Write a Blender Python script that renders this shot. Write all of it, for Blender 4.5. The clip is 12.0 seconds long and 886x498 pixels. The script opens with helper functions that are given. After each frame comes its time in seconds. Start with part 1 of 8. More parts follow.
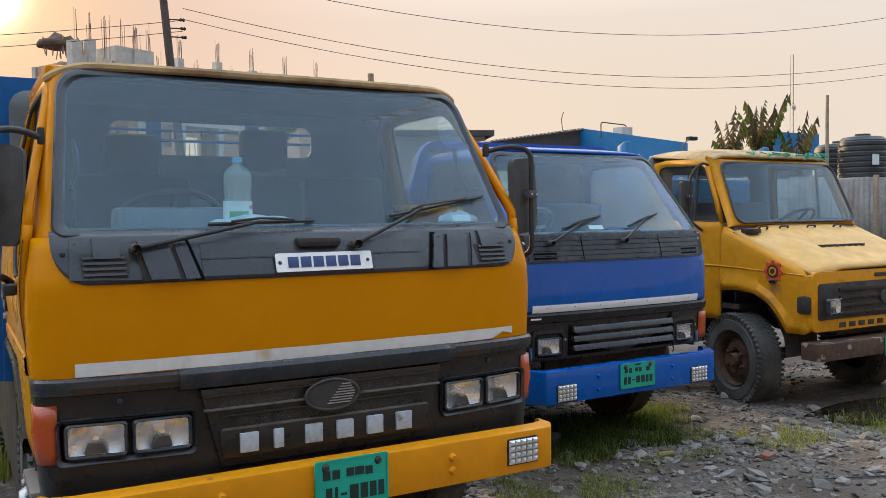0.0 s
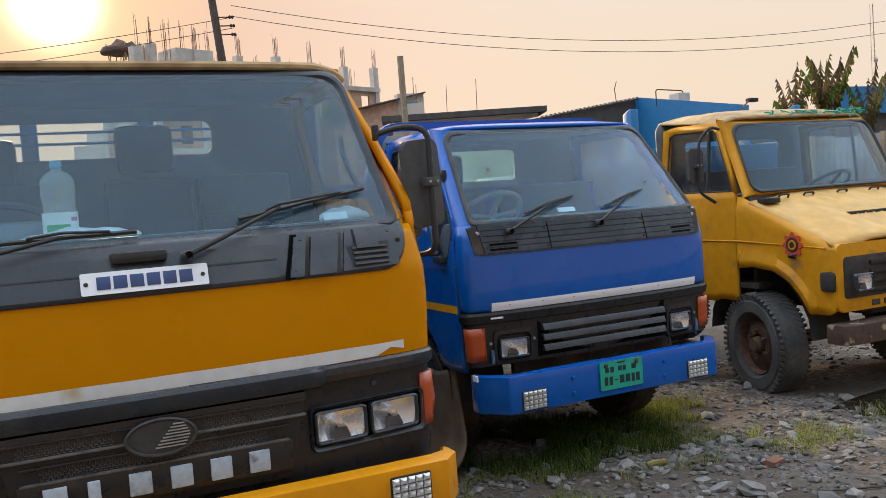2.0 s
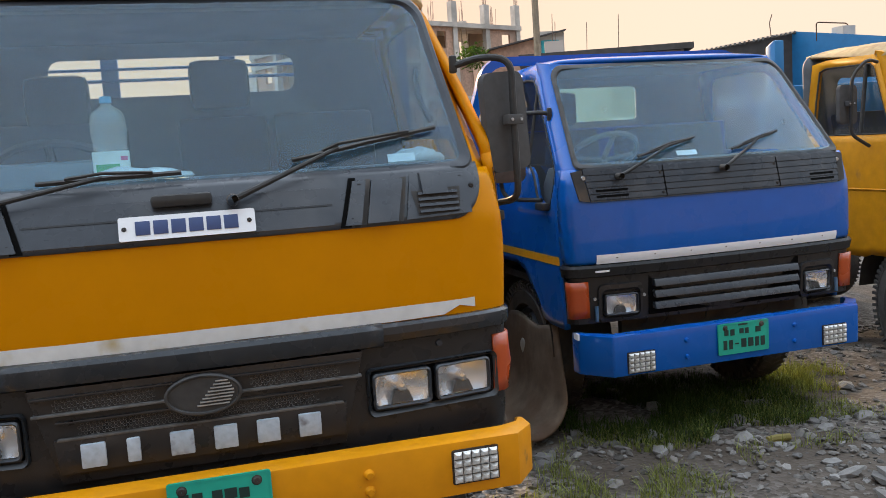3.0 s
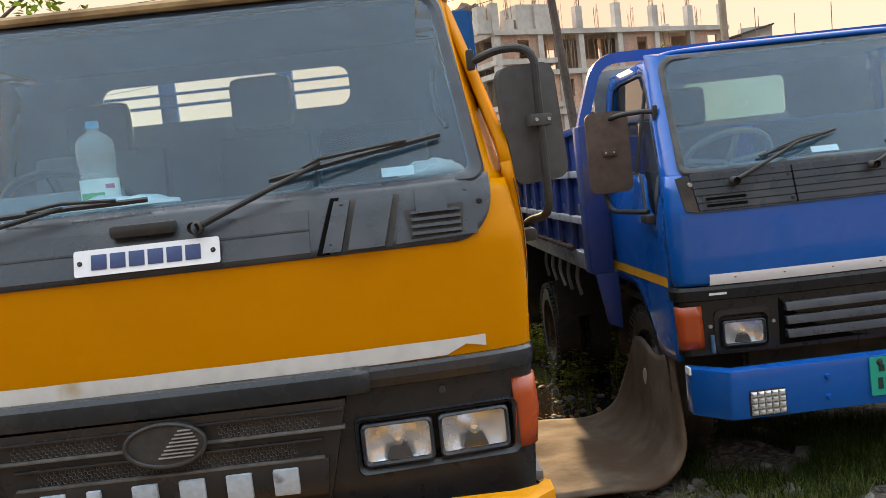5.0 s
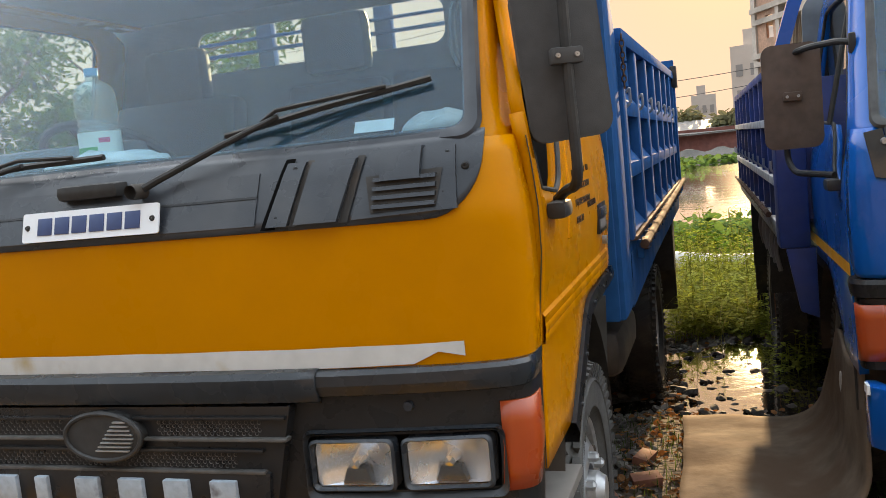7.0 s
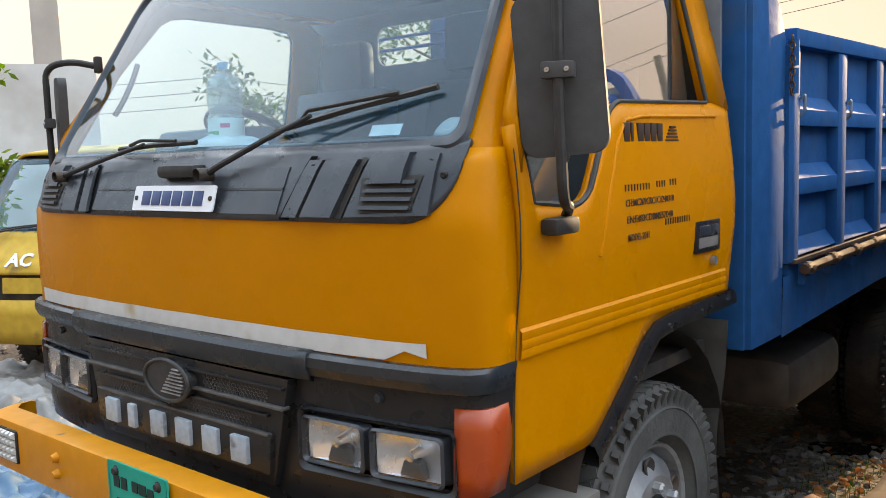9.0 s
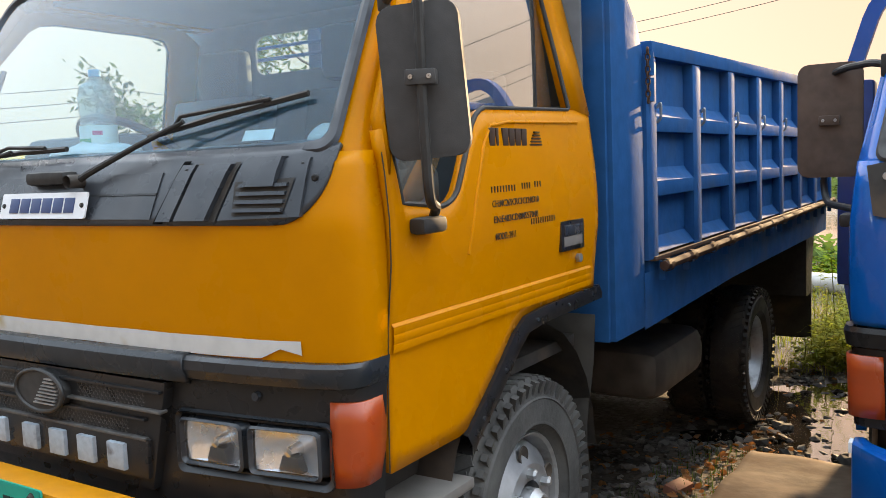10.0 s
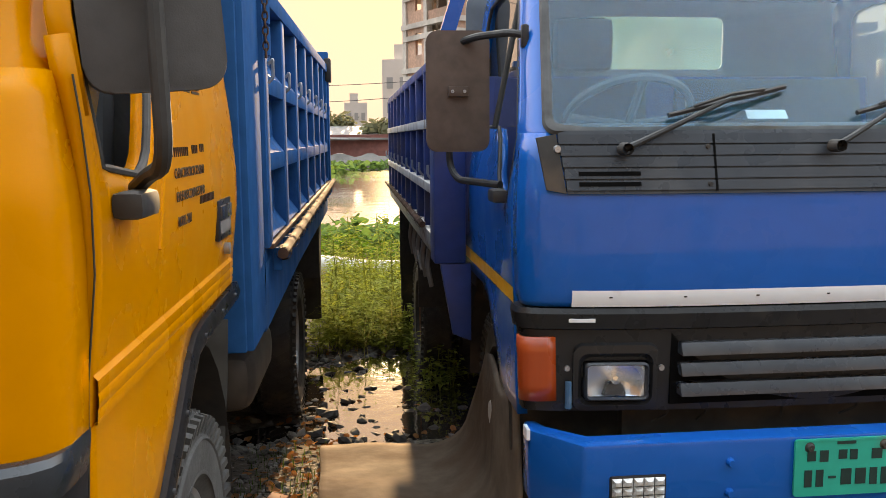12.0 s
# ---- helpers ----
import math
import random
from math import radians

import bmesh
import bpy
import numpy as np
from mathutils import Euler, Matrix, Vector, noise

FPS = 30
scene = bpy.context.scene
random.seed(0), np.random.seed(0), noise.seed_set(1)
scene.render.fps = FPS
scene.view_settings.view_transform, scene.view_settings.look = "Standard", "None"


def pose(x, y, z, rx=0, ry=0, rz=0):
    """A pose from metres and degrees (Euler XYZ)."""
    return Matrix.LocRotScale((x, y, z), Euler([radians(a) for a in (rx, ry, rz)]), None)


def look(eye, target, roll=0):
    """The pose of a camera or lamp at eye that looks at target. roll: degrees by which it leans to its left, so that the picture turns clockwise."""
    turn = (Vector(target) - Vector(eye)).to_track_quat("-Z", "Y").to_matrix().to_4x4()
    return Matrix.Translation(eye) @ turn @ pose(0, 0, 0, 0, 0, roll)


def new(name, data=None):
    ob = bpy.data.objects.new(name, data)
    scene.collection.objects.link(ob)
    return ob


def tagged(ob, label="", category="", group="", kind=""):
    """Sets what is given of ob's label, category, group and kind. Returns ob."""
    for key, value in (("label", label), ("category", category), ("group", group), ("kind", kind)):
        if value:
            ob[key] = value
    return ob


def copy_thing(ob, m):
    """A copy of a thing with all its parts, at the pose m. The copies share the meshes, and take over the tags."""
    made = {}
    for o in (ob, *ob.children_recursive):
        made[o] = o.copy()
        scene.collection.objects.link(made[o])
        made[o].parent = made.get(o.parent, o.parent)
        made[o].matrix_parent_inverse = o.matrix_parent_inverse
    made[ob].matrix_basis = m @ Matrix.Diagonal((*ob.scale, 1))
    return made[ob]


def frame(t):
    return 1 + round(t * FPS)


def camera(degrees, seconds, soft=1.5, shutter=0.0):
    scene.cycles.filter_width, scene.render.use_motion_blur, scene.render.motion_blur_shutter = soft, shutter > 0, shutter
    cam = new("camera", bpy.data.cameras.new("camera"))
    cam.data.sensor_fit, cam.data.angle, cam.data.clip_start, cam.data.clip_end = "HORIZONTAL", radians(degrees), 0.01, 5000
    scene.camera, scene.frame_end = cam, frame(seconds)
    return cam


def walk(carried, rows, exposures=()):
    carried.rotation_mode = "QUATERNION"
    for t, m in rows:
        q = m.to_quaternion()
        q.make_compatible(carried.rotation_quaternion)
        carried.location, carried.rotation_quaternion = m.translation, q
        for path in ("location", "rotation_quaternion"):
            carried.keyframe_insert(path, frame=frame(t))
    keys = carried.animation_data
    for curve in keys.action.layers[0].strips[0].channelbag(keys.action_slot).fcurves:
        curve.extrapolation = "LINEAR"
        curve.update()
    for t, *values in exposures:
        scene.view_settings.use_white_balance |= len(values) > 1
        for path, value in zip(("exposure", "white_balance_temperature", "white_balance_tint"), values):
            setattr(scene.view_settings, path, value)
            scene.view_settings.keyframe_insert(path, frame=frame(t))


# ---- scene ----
cam = camera(54.7, 12.0, 0.5)
PATH = [
    (0, (-1.18, -2.991, 1.51), (-0.189, -1.255, 1.434), -0.7),
    (0.5, (-0.93, -2.915, 1.497), (-0.041, -1.127, 1.4), 0.7),
    (1, (-0.725, -2.747, 1.501), (0.114, -0.935, 1.385), 2.8),
    (1.5, (-0.497, -2.767, 1.506), (0.297, -0.933, 1.42), -0.5),
    (2, (-0.257, -2.829, 1.527), (0.573, -1.013, 1.415), -4.1),
    (2.5, (-0.116, -2.762, 1.511), (0.498, -0.869, 1.305), -4.9),
    (3, (0.067, -2.589, 1.511), (0.581, -0.67, 1.286), -3.7),
    (3.2, (0.129, -2.564, 1.504), (0.591, -0.631, 1.28), -4.9),
    (4.8, (0.669, -2.299, 1.448), (0.855, -0.313, 1.301), -4.2),
    (5, (0.721, -2.268, 1.455), (0.759, -0.274, 1.304), -6.3),
    (5.5, (0.939, -2.195, 1.439), (0.614, -0.226, 1.302), -5.4),
    (6, (1.139, -2.088, 1.444), (0.636, -0.157, 1.297), -7.1),
    (6.5, (1.215, -1.82, 1.413), (0.722, 0.106, 1.193), -1.6),
    (6.7, (1.265, -1.737, 1.422), (0.721, 0.175, 1.204), -4.0),
    (8.3, (1.827, -1.39, 1.411), (0.867, 0.353, 1.216), -1.3),
    (8.5, (1.86, -1.349, 1.425), (0.803, 0.338, 1.232), -1.2),
    (9, (2.018, -1.337, 1.433), (0.74, 0.187, 1.224), -1.8),
    (9.5, (2.151, -1.353, 1.434), (0.816, 0.124, 1.237), -3.6),
    (10, (2.107, -1.379, 1.414), (1.03, 0.295, 1.221), -2.3),
    (10.5, (1.864, -1.419, 1.414), (1.085, 0.409, 1.188), -7.2),
    (11, (1.629, -1.324, 1.394), (1.242, 0.621, 1.131), -2.8),
    (11.5, (1.488, -1.053, 1.377), (1.434, 0.929, 1.118), -1.9),
    (12, (1.344, -0.972, 1.37), (1.515, 1.004, 1.111), -0.4),
]
walk(cam, [(t, look(eye, target, roll)) for t, eye, target, roll in PATH], exposures=[(0, 0.80, 6450, 9), (1.2, 1.0, 6450, 9), (1.6, 1.02, 6600, 9), (2.0, 0.84, 6700, 10), (2.5, 0.66, 6750, 10), (3.0, 1.04, 6700, 10), (3.3, 1.04, 6700, 10), (4.8, 1.12, 7050, 10), (6.0, 1.40, 7500, 10), (6.5, 1.14, 7350, 10), (8.3, 1.10, 6950, 9), (9.5, 1.30, 6700, 9), (10.5, 1.26, 7000, 9), (11.0, 1.60, 7000, 9), (11.3, 1.54, 7250, 10), (12, 1.42, 7350, 10)])

# ---- world and sun: a low hazy sun ahead, beyond the trucks ----
SKY = 0.005  # clear-sky strength; the rest is the light of thick haze, cool away from the sun and warm towards it
HAZE_COOL, HAZE_WARM = (0.48, 0.575, 0.70), (0.478, 0.392, 0.318)
HAZE_AMBER = (0.436, 0.285, 0.224)
SUN_AZ, SUN_EL = radians(1.5), radians(13.5)
world = bpy.data.worlds.new("world")
scene.world = world
world.use_nodes = True
wn, wl = world.node_tree.nodes, world.node_tree.links
wn.clear()
sky = wn.new("ShaderNodeTexSky")
sky.sky_type = "NISHITA"
sky.sun_disc = False
sky.sun_elevation, sky.sun_rotation = SUN_EL, SUN_AZ
sky.altitude, sky.air_density, sky.dust_density, sky.ozone_density = 0, 1.0, 4.0, 1.0
bg = wn.new("ShaderNodeBackground")
bg.inputs["Strength"].default_value = SKY
wout = wn.new("ShaderNodeOutputWorld")
way = wn.new("ShaderNodeTexCoord")
split = wn.new("ShaderNodeSeparateXYZ")
turn_to_sun = wn.new("ShaderNodeMapRange")
turn_to_sun.inputs["From Min"].default_value, turn_to_sun.inputs["From Max"].default_value = -0.55, 0.75
turn_to_sun.interpolation_type = "SMOOTHSTEP"
tone = wn.new("ShaderNodeMix")
tone.data_type = "RGBA"
tone.inputs["A"].default_value = (*[c / SKY for c in HAZE_COOL], 1)
tone.inputs["B"].default_value = (*[c / SKY for c in HAZE_WARM], 1)
haze = wn.new("ShaderNodeMix")
haze.data_type, haze.blend_type = "RGBA", "ADD"
haze.inputs["Factor"].default_value = 1.0
wl.new(way.outputs["Generated"], split.inputs[0]), wl.new(split.outputs["Y"], turn_to_sun.inputs["Value"])
rise, low = wn.new("ShaderNodeMapRange"), wn.new("ShaderNodeMath")
rise.inputs["From Min"].default_value, rise.inputs["From Max"].default_value = 0.15, 0.85
rise.inputs["To Min"].default_value, rise.inputs["To Max"].default_value = 1.0, 0.15
low.operation = "MULTIPLY"
wl.new(split.outputs["Z"], rise.inputs["Value"]), wl.new(rise.outputs["Result"], low.inputs[0])
wl.new(turn_to_sun.outputs["Result"], low.inputs[1]), wl.new(low.outputs[0], tone.inputs["Factor"])
dim, dimmed = wn.new("ShaderNodeMapRange"), wn.new("ShaderNodeMix")  # the haze is dimmer away from the sun
dim.inputs["From Min"].default_value, dim.inputs["From Max"].default_value = -0.95, 0.1
dim.inputs["To Min"].default_value, dim.inputs["To Max"].default_value = 0.16, 1.0
dimmed.data_type, dimmed.blend_type = "RGBA", "MULTIPLY"
dimmed.inputs["Factor"].default_value = 1.0
lift, both_dims = wn.new("ShaderNodeMapRange"), wn.new("ShaderNodeMath")  # and brighter above the dense layer at the horizon
lift.inputs["From Min"].default_value, lift.inputs["From Max"].default_value = 0.22, 0.60
lift.inputs["To Min"].default_value, lift.inputs["To Max"].default_value = 1.0, 2.8
both_dims.operation = "MULTIPLY"
wl.new(split.outputs["Z"], lift.inputs["Value"]), wl.new(lift.outputs["Result"], both_dims.inputs[0]), wl.new(dim.outputs["Result"], both_dims.inputs[1])
wl.new(split.outputs["Y"], dim.inputs["Value"]), wl.new(both_dims.outputs[0], dimmed.inputs["B"])
wl.new(tone.outputs["Result"], dimmed.inputs["A"]), wl.new(dimmed.outputs["Result"], haze.inputs["B"])
wl.new(sky.outputs["Color"], haze.inputs["A"])
# the bright ring of haze round the sun
aim = wn.new("ShaderNodeVectorMath")
aim.operation = "DOT_PRODUCT"
aim.inputs[1].default_value = (math.sin(SUN_AZ) * math.cos(SUN_EL), math.cos(SUN_AZ) * math.cos(SUN_EL), math.sin(SUN_EL))
wl.new(way.outputs["Generated"], aim.inputs[0])
amber_reach, amber = wn.new("ShaderNodeMath"), wn.new("ShaderNodeMix")  # the haze turns amber towards the sun
amber_reach.operation, amber_reach.use_clamp = "POWER", True
amber_reach.inputs[1].default_value = 14
amber.data_type = "RGBA"
amber.inputs["B"].default_value = (*[c / SKY for c in HAZE_AMBER], 1)
wl.new(aim.outputs["Value"], amber_reach.inputs[0]), wl.new(amber_reach.outputs[0], amber.inputs["Factor"])
wl.new(haze.outputs["Result"], amber.inputs["A"])
last_sky = amber.outputs["Result"]
for sharp, ring in ((160, (0.26, 0.17, 0.03)), (2600, (5.0, 4.4, 2.8))):
    near, add_ring, add_to = wn.new("ShaderNodeMath"), wn.new("ShaderNodeMix"), wn.new("ShaderNodeMix")
    near.operation, near.use_clamp = "POWER", True
    near.inputs[1].default_value = sharp
    add_ring.data_type = add_to.data_type = "RGBA"
    add_ring.inputs["A"].default_value, add_ring.inputs["B"].default_value = (0, 0, 0, 1), (*[c / SKY for c in ring], 1)
    add_to.blend_type = "ADD"
    add_to.inputs["Factor"].default_value = 1.0
    wl.new(aim.outputs["Value"], near.inputs[0]), wl.new(near.outputs[0], add_ring.inputs["Factor"])
    wl.new(last_sky, add_to.inputs["A"]), wl.new(add_ring.outputs["Result"], add_to.inputs["B"])
    last_sky = add_to.outputs["Result"]
wl.new(last_sky, bg.inputs["Color"])
wl.new(bg.outputs[0], wout.inputs["Surface"])
sun = new("sun", bpy.data.lights.new("sun", "SUN"))
sun.data.energy, sun.data.angle, sun.data.color = 4.5, radians(1.0), (1.0, 0.70, 0.40)
sun_dir = Vector((math.sin(SUN_AZ) * math.cos(SUN_EL), math.cos(SUN_AZ) * math.cos(SUN_EL), math.sin(SUN_EL)))
sun.matrix_world = Matrix.Translation((0, 60, 30)) @ (-sun_dir).to_track_quat("-Z", "Y").to_matrix().to_4x4()

# ---- materials ----
def material(name, color, rough=0.5, metal=0.0, grain=0.0, grain_scale=30.0, stain=None, stain_scale=2.0, stain_cut=(0.5, 0.7), bump=0.0, bump_scale=60.0, coat=0.0, vary=0.0, island=0.0, spec=0.5):
    """Principled paint, metal, earth or plastic with fine grain, larger stains of another colour, and a small relief."""
    m = bpy.data.materials.new(name)
    m.use_nodes = True
    n, l = m.node_tree.nodes, m.node_tree.links
    b = n["Principled BSDF"]
    b.inputs["Roughness"].default_value, b.inputs["Metallic"].default_value = rough, metal
    b.inputs["Specular IOR Level"].default_value = spec
    if coat:
        b.inputs["Coat Weight"].default_value, b.inputs["Coat Roughness"].default_value, b.inputs["Coat IOR"].default_value = coat, 0.06, 1.6
    tc = n.new("ShaderNodeTexCoord")
    rgb = n.new("ShaderNodeRGB")
    rgb.outputs[0].default_value = (*color, 1)
    last = rgb.outputs[0]

    def mix(a, bcol, fac, kind="MIX"):
        x = n.new("ShaderNodeMix")
        x.data_type, x.blend_type = "RGBA", kind
        l.new(a, x.inputs["A"])
        if isinstance(bcol, tuple):
            x.inputs["B"].default_value = (*bcol, 1)
        else:
            l.new(bcol, x.inputs["B"])
        if isinstance(fac, float):
            x.inputs["Factor"].default_value = fac
        else:
            l.new(fac, x.inputs["Factor"])
        return x.outputs["Result"]

    def noise_node(scale, detail=5.0):
        t = n.new("ShaderNodeTexNoise")
        t.inputs["Scale"].default_value, t.inputs["Detail"].default_value = scale, detail
        l.new(tc.outputs["Object"], t.inputs["Vector"])
        return t.outputs["Fac"]

    def ramp(fac, a, b, lo=0.0, hi=1.0):
        r = n.new("ShaderNodeMapRange")
        r.inputs["From Min"].default_value, r.inputs["From Max"].default_value = a, b
        r.inputs["To Min"].default_value, r.inputs["To Max"].default_value = lo, hi
        l.new(fac, r.inputs["Value"])
        return r.outputs["Result"]

    if grain:
        v = ramp(noise_node(grain_scale), 0.3, 0.7, 1.0 - grain, 1.0 + grain)
        h = n.new("ShaderNodeHueSaturation")
        l.new(v, h.inputs["Value"]), l.new(last, h.inputs["Color"])
        last = h.outputs["Color"]
        big = ramp(noise_node(grain_scale * 0.08, 3.0), 0.3, 0.7, 1.0 - grain * 0.7, 1.0 + grain * 0.7)
        h = n.new("ShaderNodeHueSaturation")
        l.new(big, h.inputs["Value"]), l.new(last, h.inputs["Color"])
        last = h.outputs["Color"]
        rr = ramp(noise_node(grain_scale * 0.4), 0.3, 0.7, max(0.03, rough - 0.12), min(1.0, rough + 0.14))
        l.new(rr, b.inputs["Roughness"])
    if stain:
        f = ramp(noise_node(stain_scale, 8.0), stain_cut[0], stain_cut[1])
        last = mix(last, stain, f)
    if vary or island:
        src = n.new("ShaderNodeObjectInfo").outputs["Random"] if vary else n.new("ShaderNodeNewGeometry").outputs["Random Per Island"]
        amount = vary or island
        v = ramp(src, 0.0, 1.0, 1.0 - amount, 1.0 + amount)
        h = n.new("ShaderNodeHueSaturation")
        l.new(v, h.inputs["Value"]), l.new(last, h.inputs["Color"])
        last = h.outputs["Color"]
    l.new(last, b.inputs["Base Color"])
    if bump:
        bn = n.new("ShaderNodeBump")
        bn.inputs["Strength"].default_value, bn.inputs["Distance"].default_value = bump, 0.01
        l.new(noise_node(bump_scale), bn.inputs["Height"])
        l.new(bn.outputs["Normal"], b.inputs["Normal"])
    return m


def glass_material(name, tint, dust=0.06, dust_color=(0.55, 0.6, 0.62), sheen=0.065, fall=4.0):
    """Thin window glass: tinted see-through, mirror gloss that grows towards grazing view, and a thin film of dust,
    coloured blue on windscreens for sky reflection.
    """
    m = bpy.data.materials.new(name)
    m.use_nodes = True
    n, l = m.node_tree.nodes, m.node_tree.links
    n.clear()
    out = n.new("ShaderNodeOutputMaterial")
    clear, gloss = n.new("ShaderNodeBsdfTransparent"), n.new("ShaderNodeBsdfGlossy")
    film, through_film, both = n.new("ShaderNodeBsdfDiffuse"), n.new("ShaderNodeBsdfTranslucent"), n.new("ShaderNodeMixShader")
    clear.inputs["Color"].default_value = (*tint, 1)
    gloss.inputs["Roughness"].default_value = 0.02
    film.inputs["Color"].default_value = through_film.inputs["Color"].default_value = (*dust_color, 1)
    both.inputs["Fac"].default_value = 0.22
    face, power, scale = n.new("ShaderNodeLayerWeight"), n.new("ShaderNodeMath"), n.new("ShaderNodeMath")
    face.inputs["Blend"].default_value = 0.5
    power.operation, scale.operation = "POWER", "MULTIPLY_ADD"
    power.inputs[1].default_value, scale.inputs[1].default_value, scale.inputs[2].default_value = fall, 0.95 - sheen, sheen
    tc, noi, mr = n.new("ShaderNodeTexCoord"), n.new("ShaderNodeTexNoise"), n.new("ShaderNodeMapRange")
    noi.inputs["Scale"].default_value, noi.inputs["Detail"].default_value = 3.0, 8.0
    mr.inputs["From Min"].default_value, mr.inputs["From Max"].default_value = 0.3, 0.7
    mr.inputs["To Min"].default_value, mr.inputs["To Max"].default_value = dust * 0.75, dust * 1.25
    a, b = n.new("ShaderNodeMixShader"), n.new("ShaderNodeMixShader")
    l.new(face.outputs["Facing"], power.inputs[0]), l.new(power.outputs[0], scale.inputs[0])
    l.new(film.outputs[0], both.inputs[1]), l.new(through_film.outputs[0], both.inputs[2])
    l.new(tc.outputs["Object"], noi.inputs["Vector"]), l.new(noi.outputs["Fac"], mr.inputs["Value"])
    l.new(mr.outputs["Result"], a.inputs["Fac"]), l.new(clear.outputs[0], a.inputs[1]), l.new(both.outputs[0], a.inputs[2])
    l.new(scale.outputs[0], b.inputs["Fac"]), l.new(a.outputs[0], b.inputs[1]), l.new(gloss.outputs[0], b.inputs[2])
    l.new(b.outputs[0], out.inputs["Surface"])
    return m


def leaf_material(name, color, island=0.4, rough=0.5):
    """A thin leaf: lit from either side."""
    m = material(name, color, 0.9, island=island, spec=0.03)
    n, l = m.node_tree.nodes, m.node_tree.links
    b, out = n["Principled BSDF"], n["Material Output"]
    t, x, hue = n.new("ShaderNodeBsdfTranslucent"), n.new("ShaderNodeMixShader"), n.new("ShaderNodeHueSaturation")
    hue.inputs["Saturation"].default_value, hue.inputs["Value"].default_value = 1.2, 1.15
    src = b.inputs["Base Color"].links[0].from_socket
    l.new(src, hue.inputs["Color"]), l.new(hue.outputs["Color"], t.inputs["Color"])
    x.inputs["Fac"].default_value = 0.48
    l.new(b.outputs[0], x.inputs[1]), l.new(t.outputs[0], x.inputs[2]), l.new(x.outputs[0], out.inputs["Surface"])
    return m


YELLOW = material("yellow_paint", (0.540, 0.200, 0.0003), 0.28, grain=0.03, grain_scale=12, coat=0.06, spec=0.06, stain=(0.515, 0.184, 0.001), stain_scale=3, stain_cut=(0.55, 0.8))
YELLOW_OLD = material("old_yellow_paint", (0.54, 0.232, 0.006), 0.45, spec=0.25, grain=0.10, grain_scale=14, stain=(0.25, 0.12, 0.05), stain_scale=5, stain_cut=(0.62, 0.74), bump=0.15, bump_scale=25)
YELLOW_DIRTY = material("faded_roof_paint", (0.40, 0.28, 0.145), 0.75, spec=0.15, grain=0.2, grain_scale=18, stain=(0.20, 0.12, 0.065), stain_scale=4, stain_cut=(0.5, 0.7))
YELLOW_DUST = material("dusty_bonnet_paint", (0.52, 0.30, 0.085), 0.55, grain=0.12, grain_scale=10, stain=(0.42, 0.24, 0.08), stain_scale=3, stain_cut=(0.5, 0.72), spec=0.3)
YELLOW_PALE = material("pale_yellow_paint", (0.56, 0.36, 0.045), 0.5, spec=0.25, grain=0.12, grain_scale=14, stain=(0.2, 0.12, 0.05), stain_scale=5, stain_cut=(0.6, 0.72))
BLUE = material("blue_paint", (0.001, 0.090, 0.39), 0.28, grain=0.04, grain_scale=12, coat=0.5, spec=0.1)
BLUE_BED = material("blue_body_paint", (0.020, 0.092, 0.255), 0.68, spec=0.04, grain=0.10, grain_scale=16, stain=(0.05, 0.09, 0.17), stain_scale=3, stain_cut=(0.55, 0.8), bump=0.12, bump_scale=30)
BLUE_DARK = material("dark_blue_body_paint", (0.010, 0.035, 0.17), 0.5, grain=0.15, grain_scale=16, stain=(0.05, 0.05, 0.08), stain_scale=4)
BUMPER_Y = material("bumper_yellow_paint", (0.60, 0.236, 0.004), 0.4, spec=0.25, grain=0.07, grain_scale=16, stain=(0.20, 0.10, 0.05), stain_scale=9, stain_cut=(0.68, 0.74), bump=0.1, bump_scale=18)
CHASSIS = material("chassis_black", (0.028, 0.025, 0.022), 0.75, grain=0.3, grain_scale=20, stain=(0.07, 0.05, 0.035), stain_scale=6)
PLASTIC = material("black_plastic", (0.016, 0.016, 0.017), 0.32, grain=0.12, grain_scale=40, spec=0.4, stain=(0.045, 0.04, 0.035), stain_scale=7, stain_cut=(0.6, 0.85), bump=0.06, bump_scale=300)
PLASTIC_GREY = material("grey_cowl_plastic", (0.028, 0.033, 0.041), 0.30, grain=0.10, grain_scale=30, stain=(0.09, 0.09, 0.09), stain_scale=4, stain_cut=(0.5, 0.9), bump=0.05, bump_scale=300)
SEAL = material("dark_glazing_rubber", (0.018, 0.022, 0.030), 0.45, grain=0.15, grain_scale=30)
DEEP = material("dark_gap", (0.004, 0.004, 0.004), 0.9, spec=0.05)
MIRROR_SHELL = material("grey_mirror_plastic", (0.075, 0.073, 0.072), 0.7, spec=0.15, grain=0.12, grain_scale=25, bump=0.08, bump_scale=400)
# Browner copy of the mirror plastic, for the flatbed truck.
MIRROR_BROWN = material("brown_mirror_plastic", (0.105, 0.076, 0.062), 0.75, spec=0.12, grain=0.15, grain_scale=25, stain=(0.14, 0.10, 0.08), stain_scale=5)
TANK_STEEL = material("dusty_fuel_tank", (0.085, 0.074, 0.062), 0.6, grain=0.25, grain_scale=10, stain=(0.04, 0.034, 0.03), stain_scale=3)
RUBBER = material("rubber", (0.022, 0.021, 0.020), 0.6, grain=0.2, grain_scale=50)
TYRE = material("dusty_tyre_rubber", (0.050, 0.049, 0.047), 0.8, grain=0.25, grain_scale=30, stain=(0.10, 0.098, 0.092), stain_scale=5, stain_cut=(0.4, 0.75), bump=0.2, bump_scale=80)
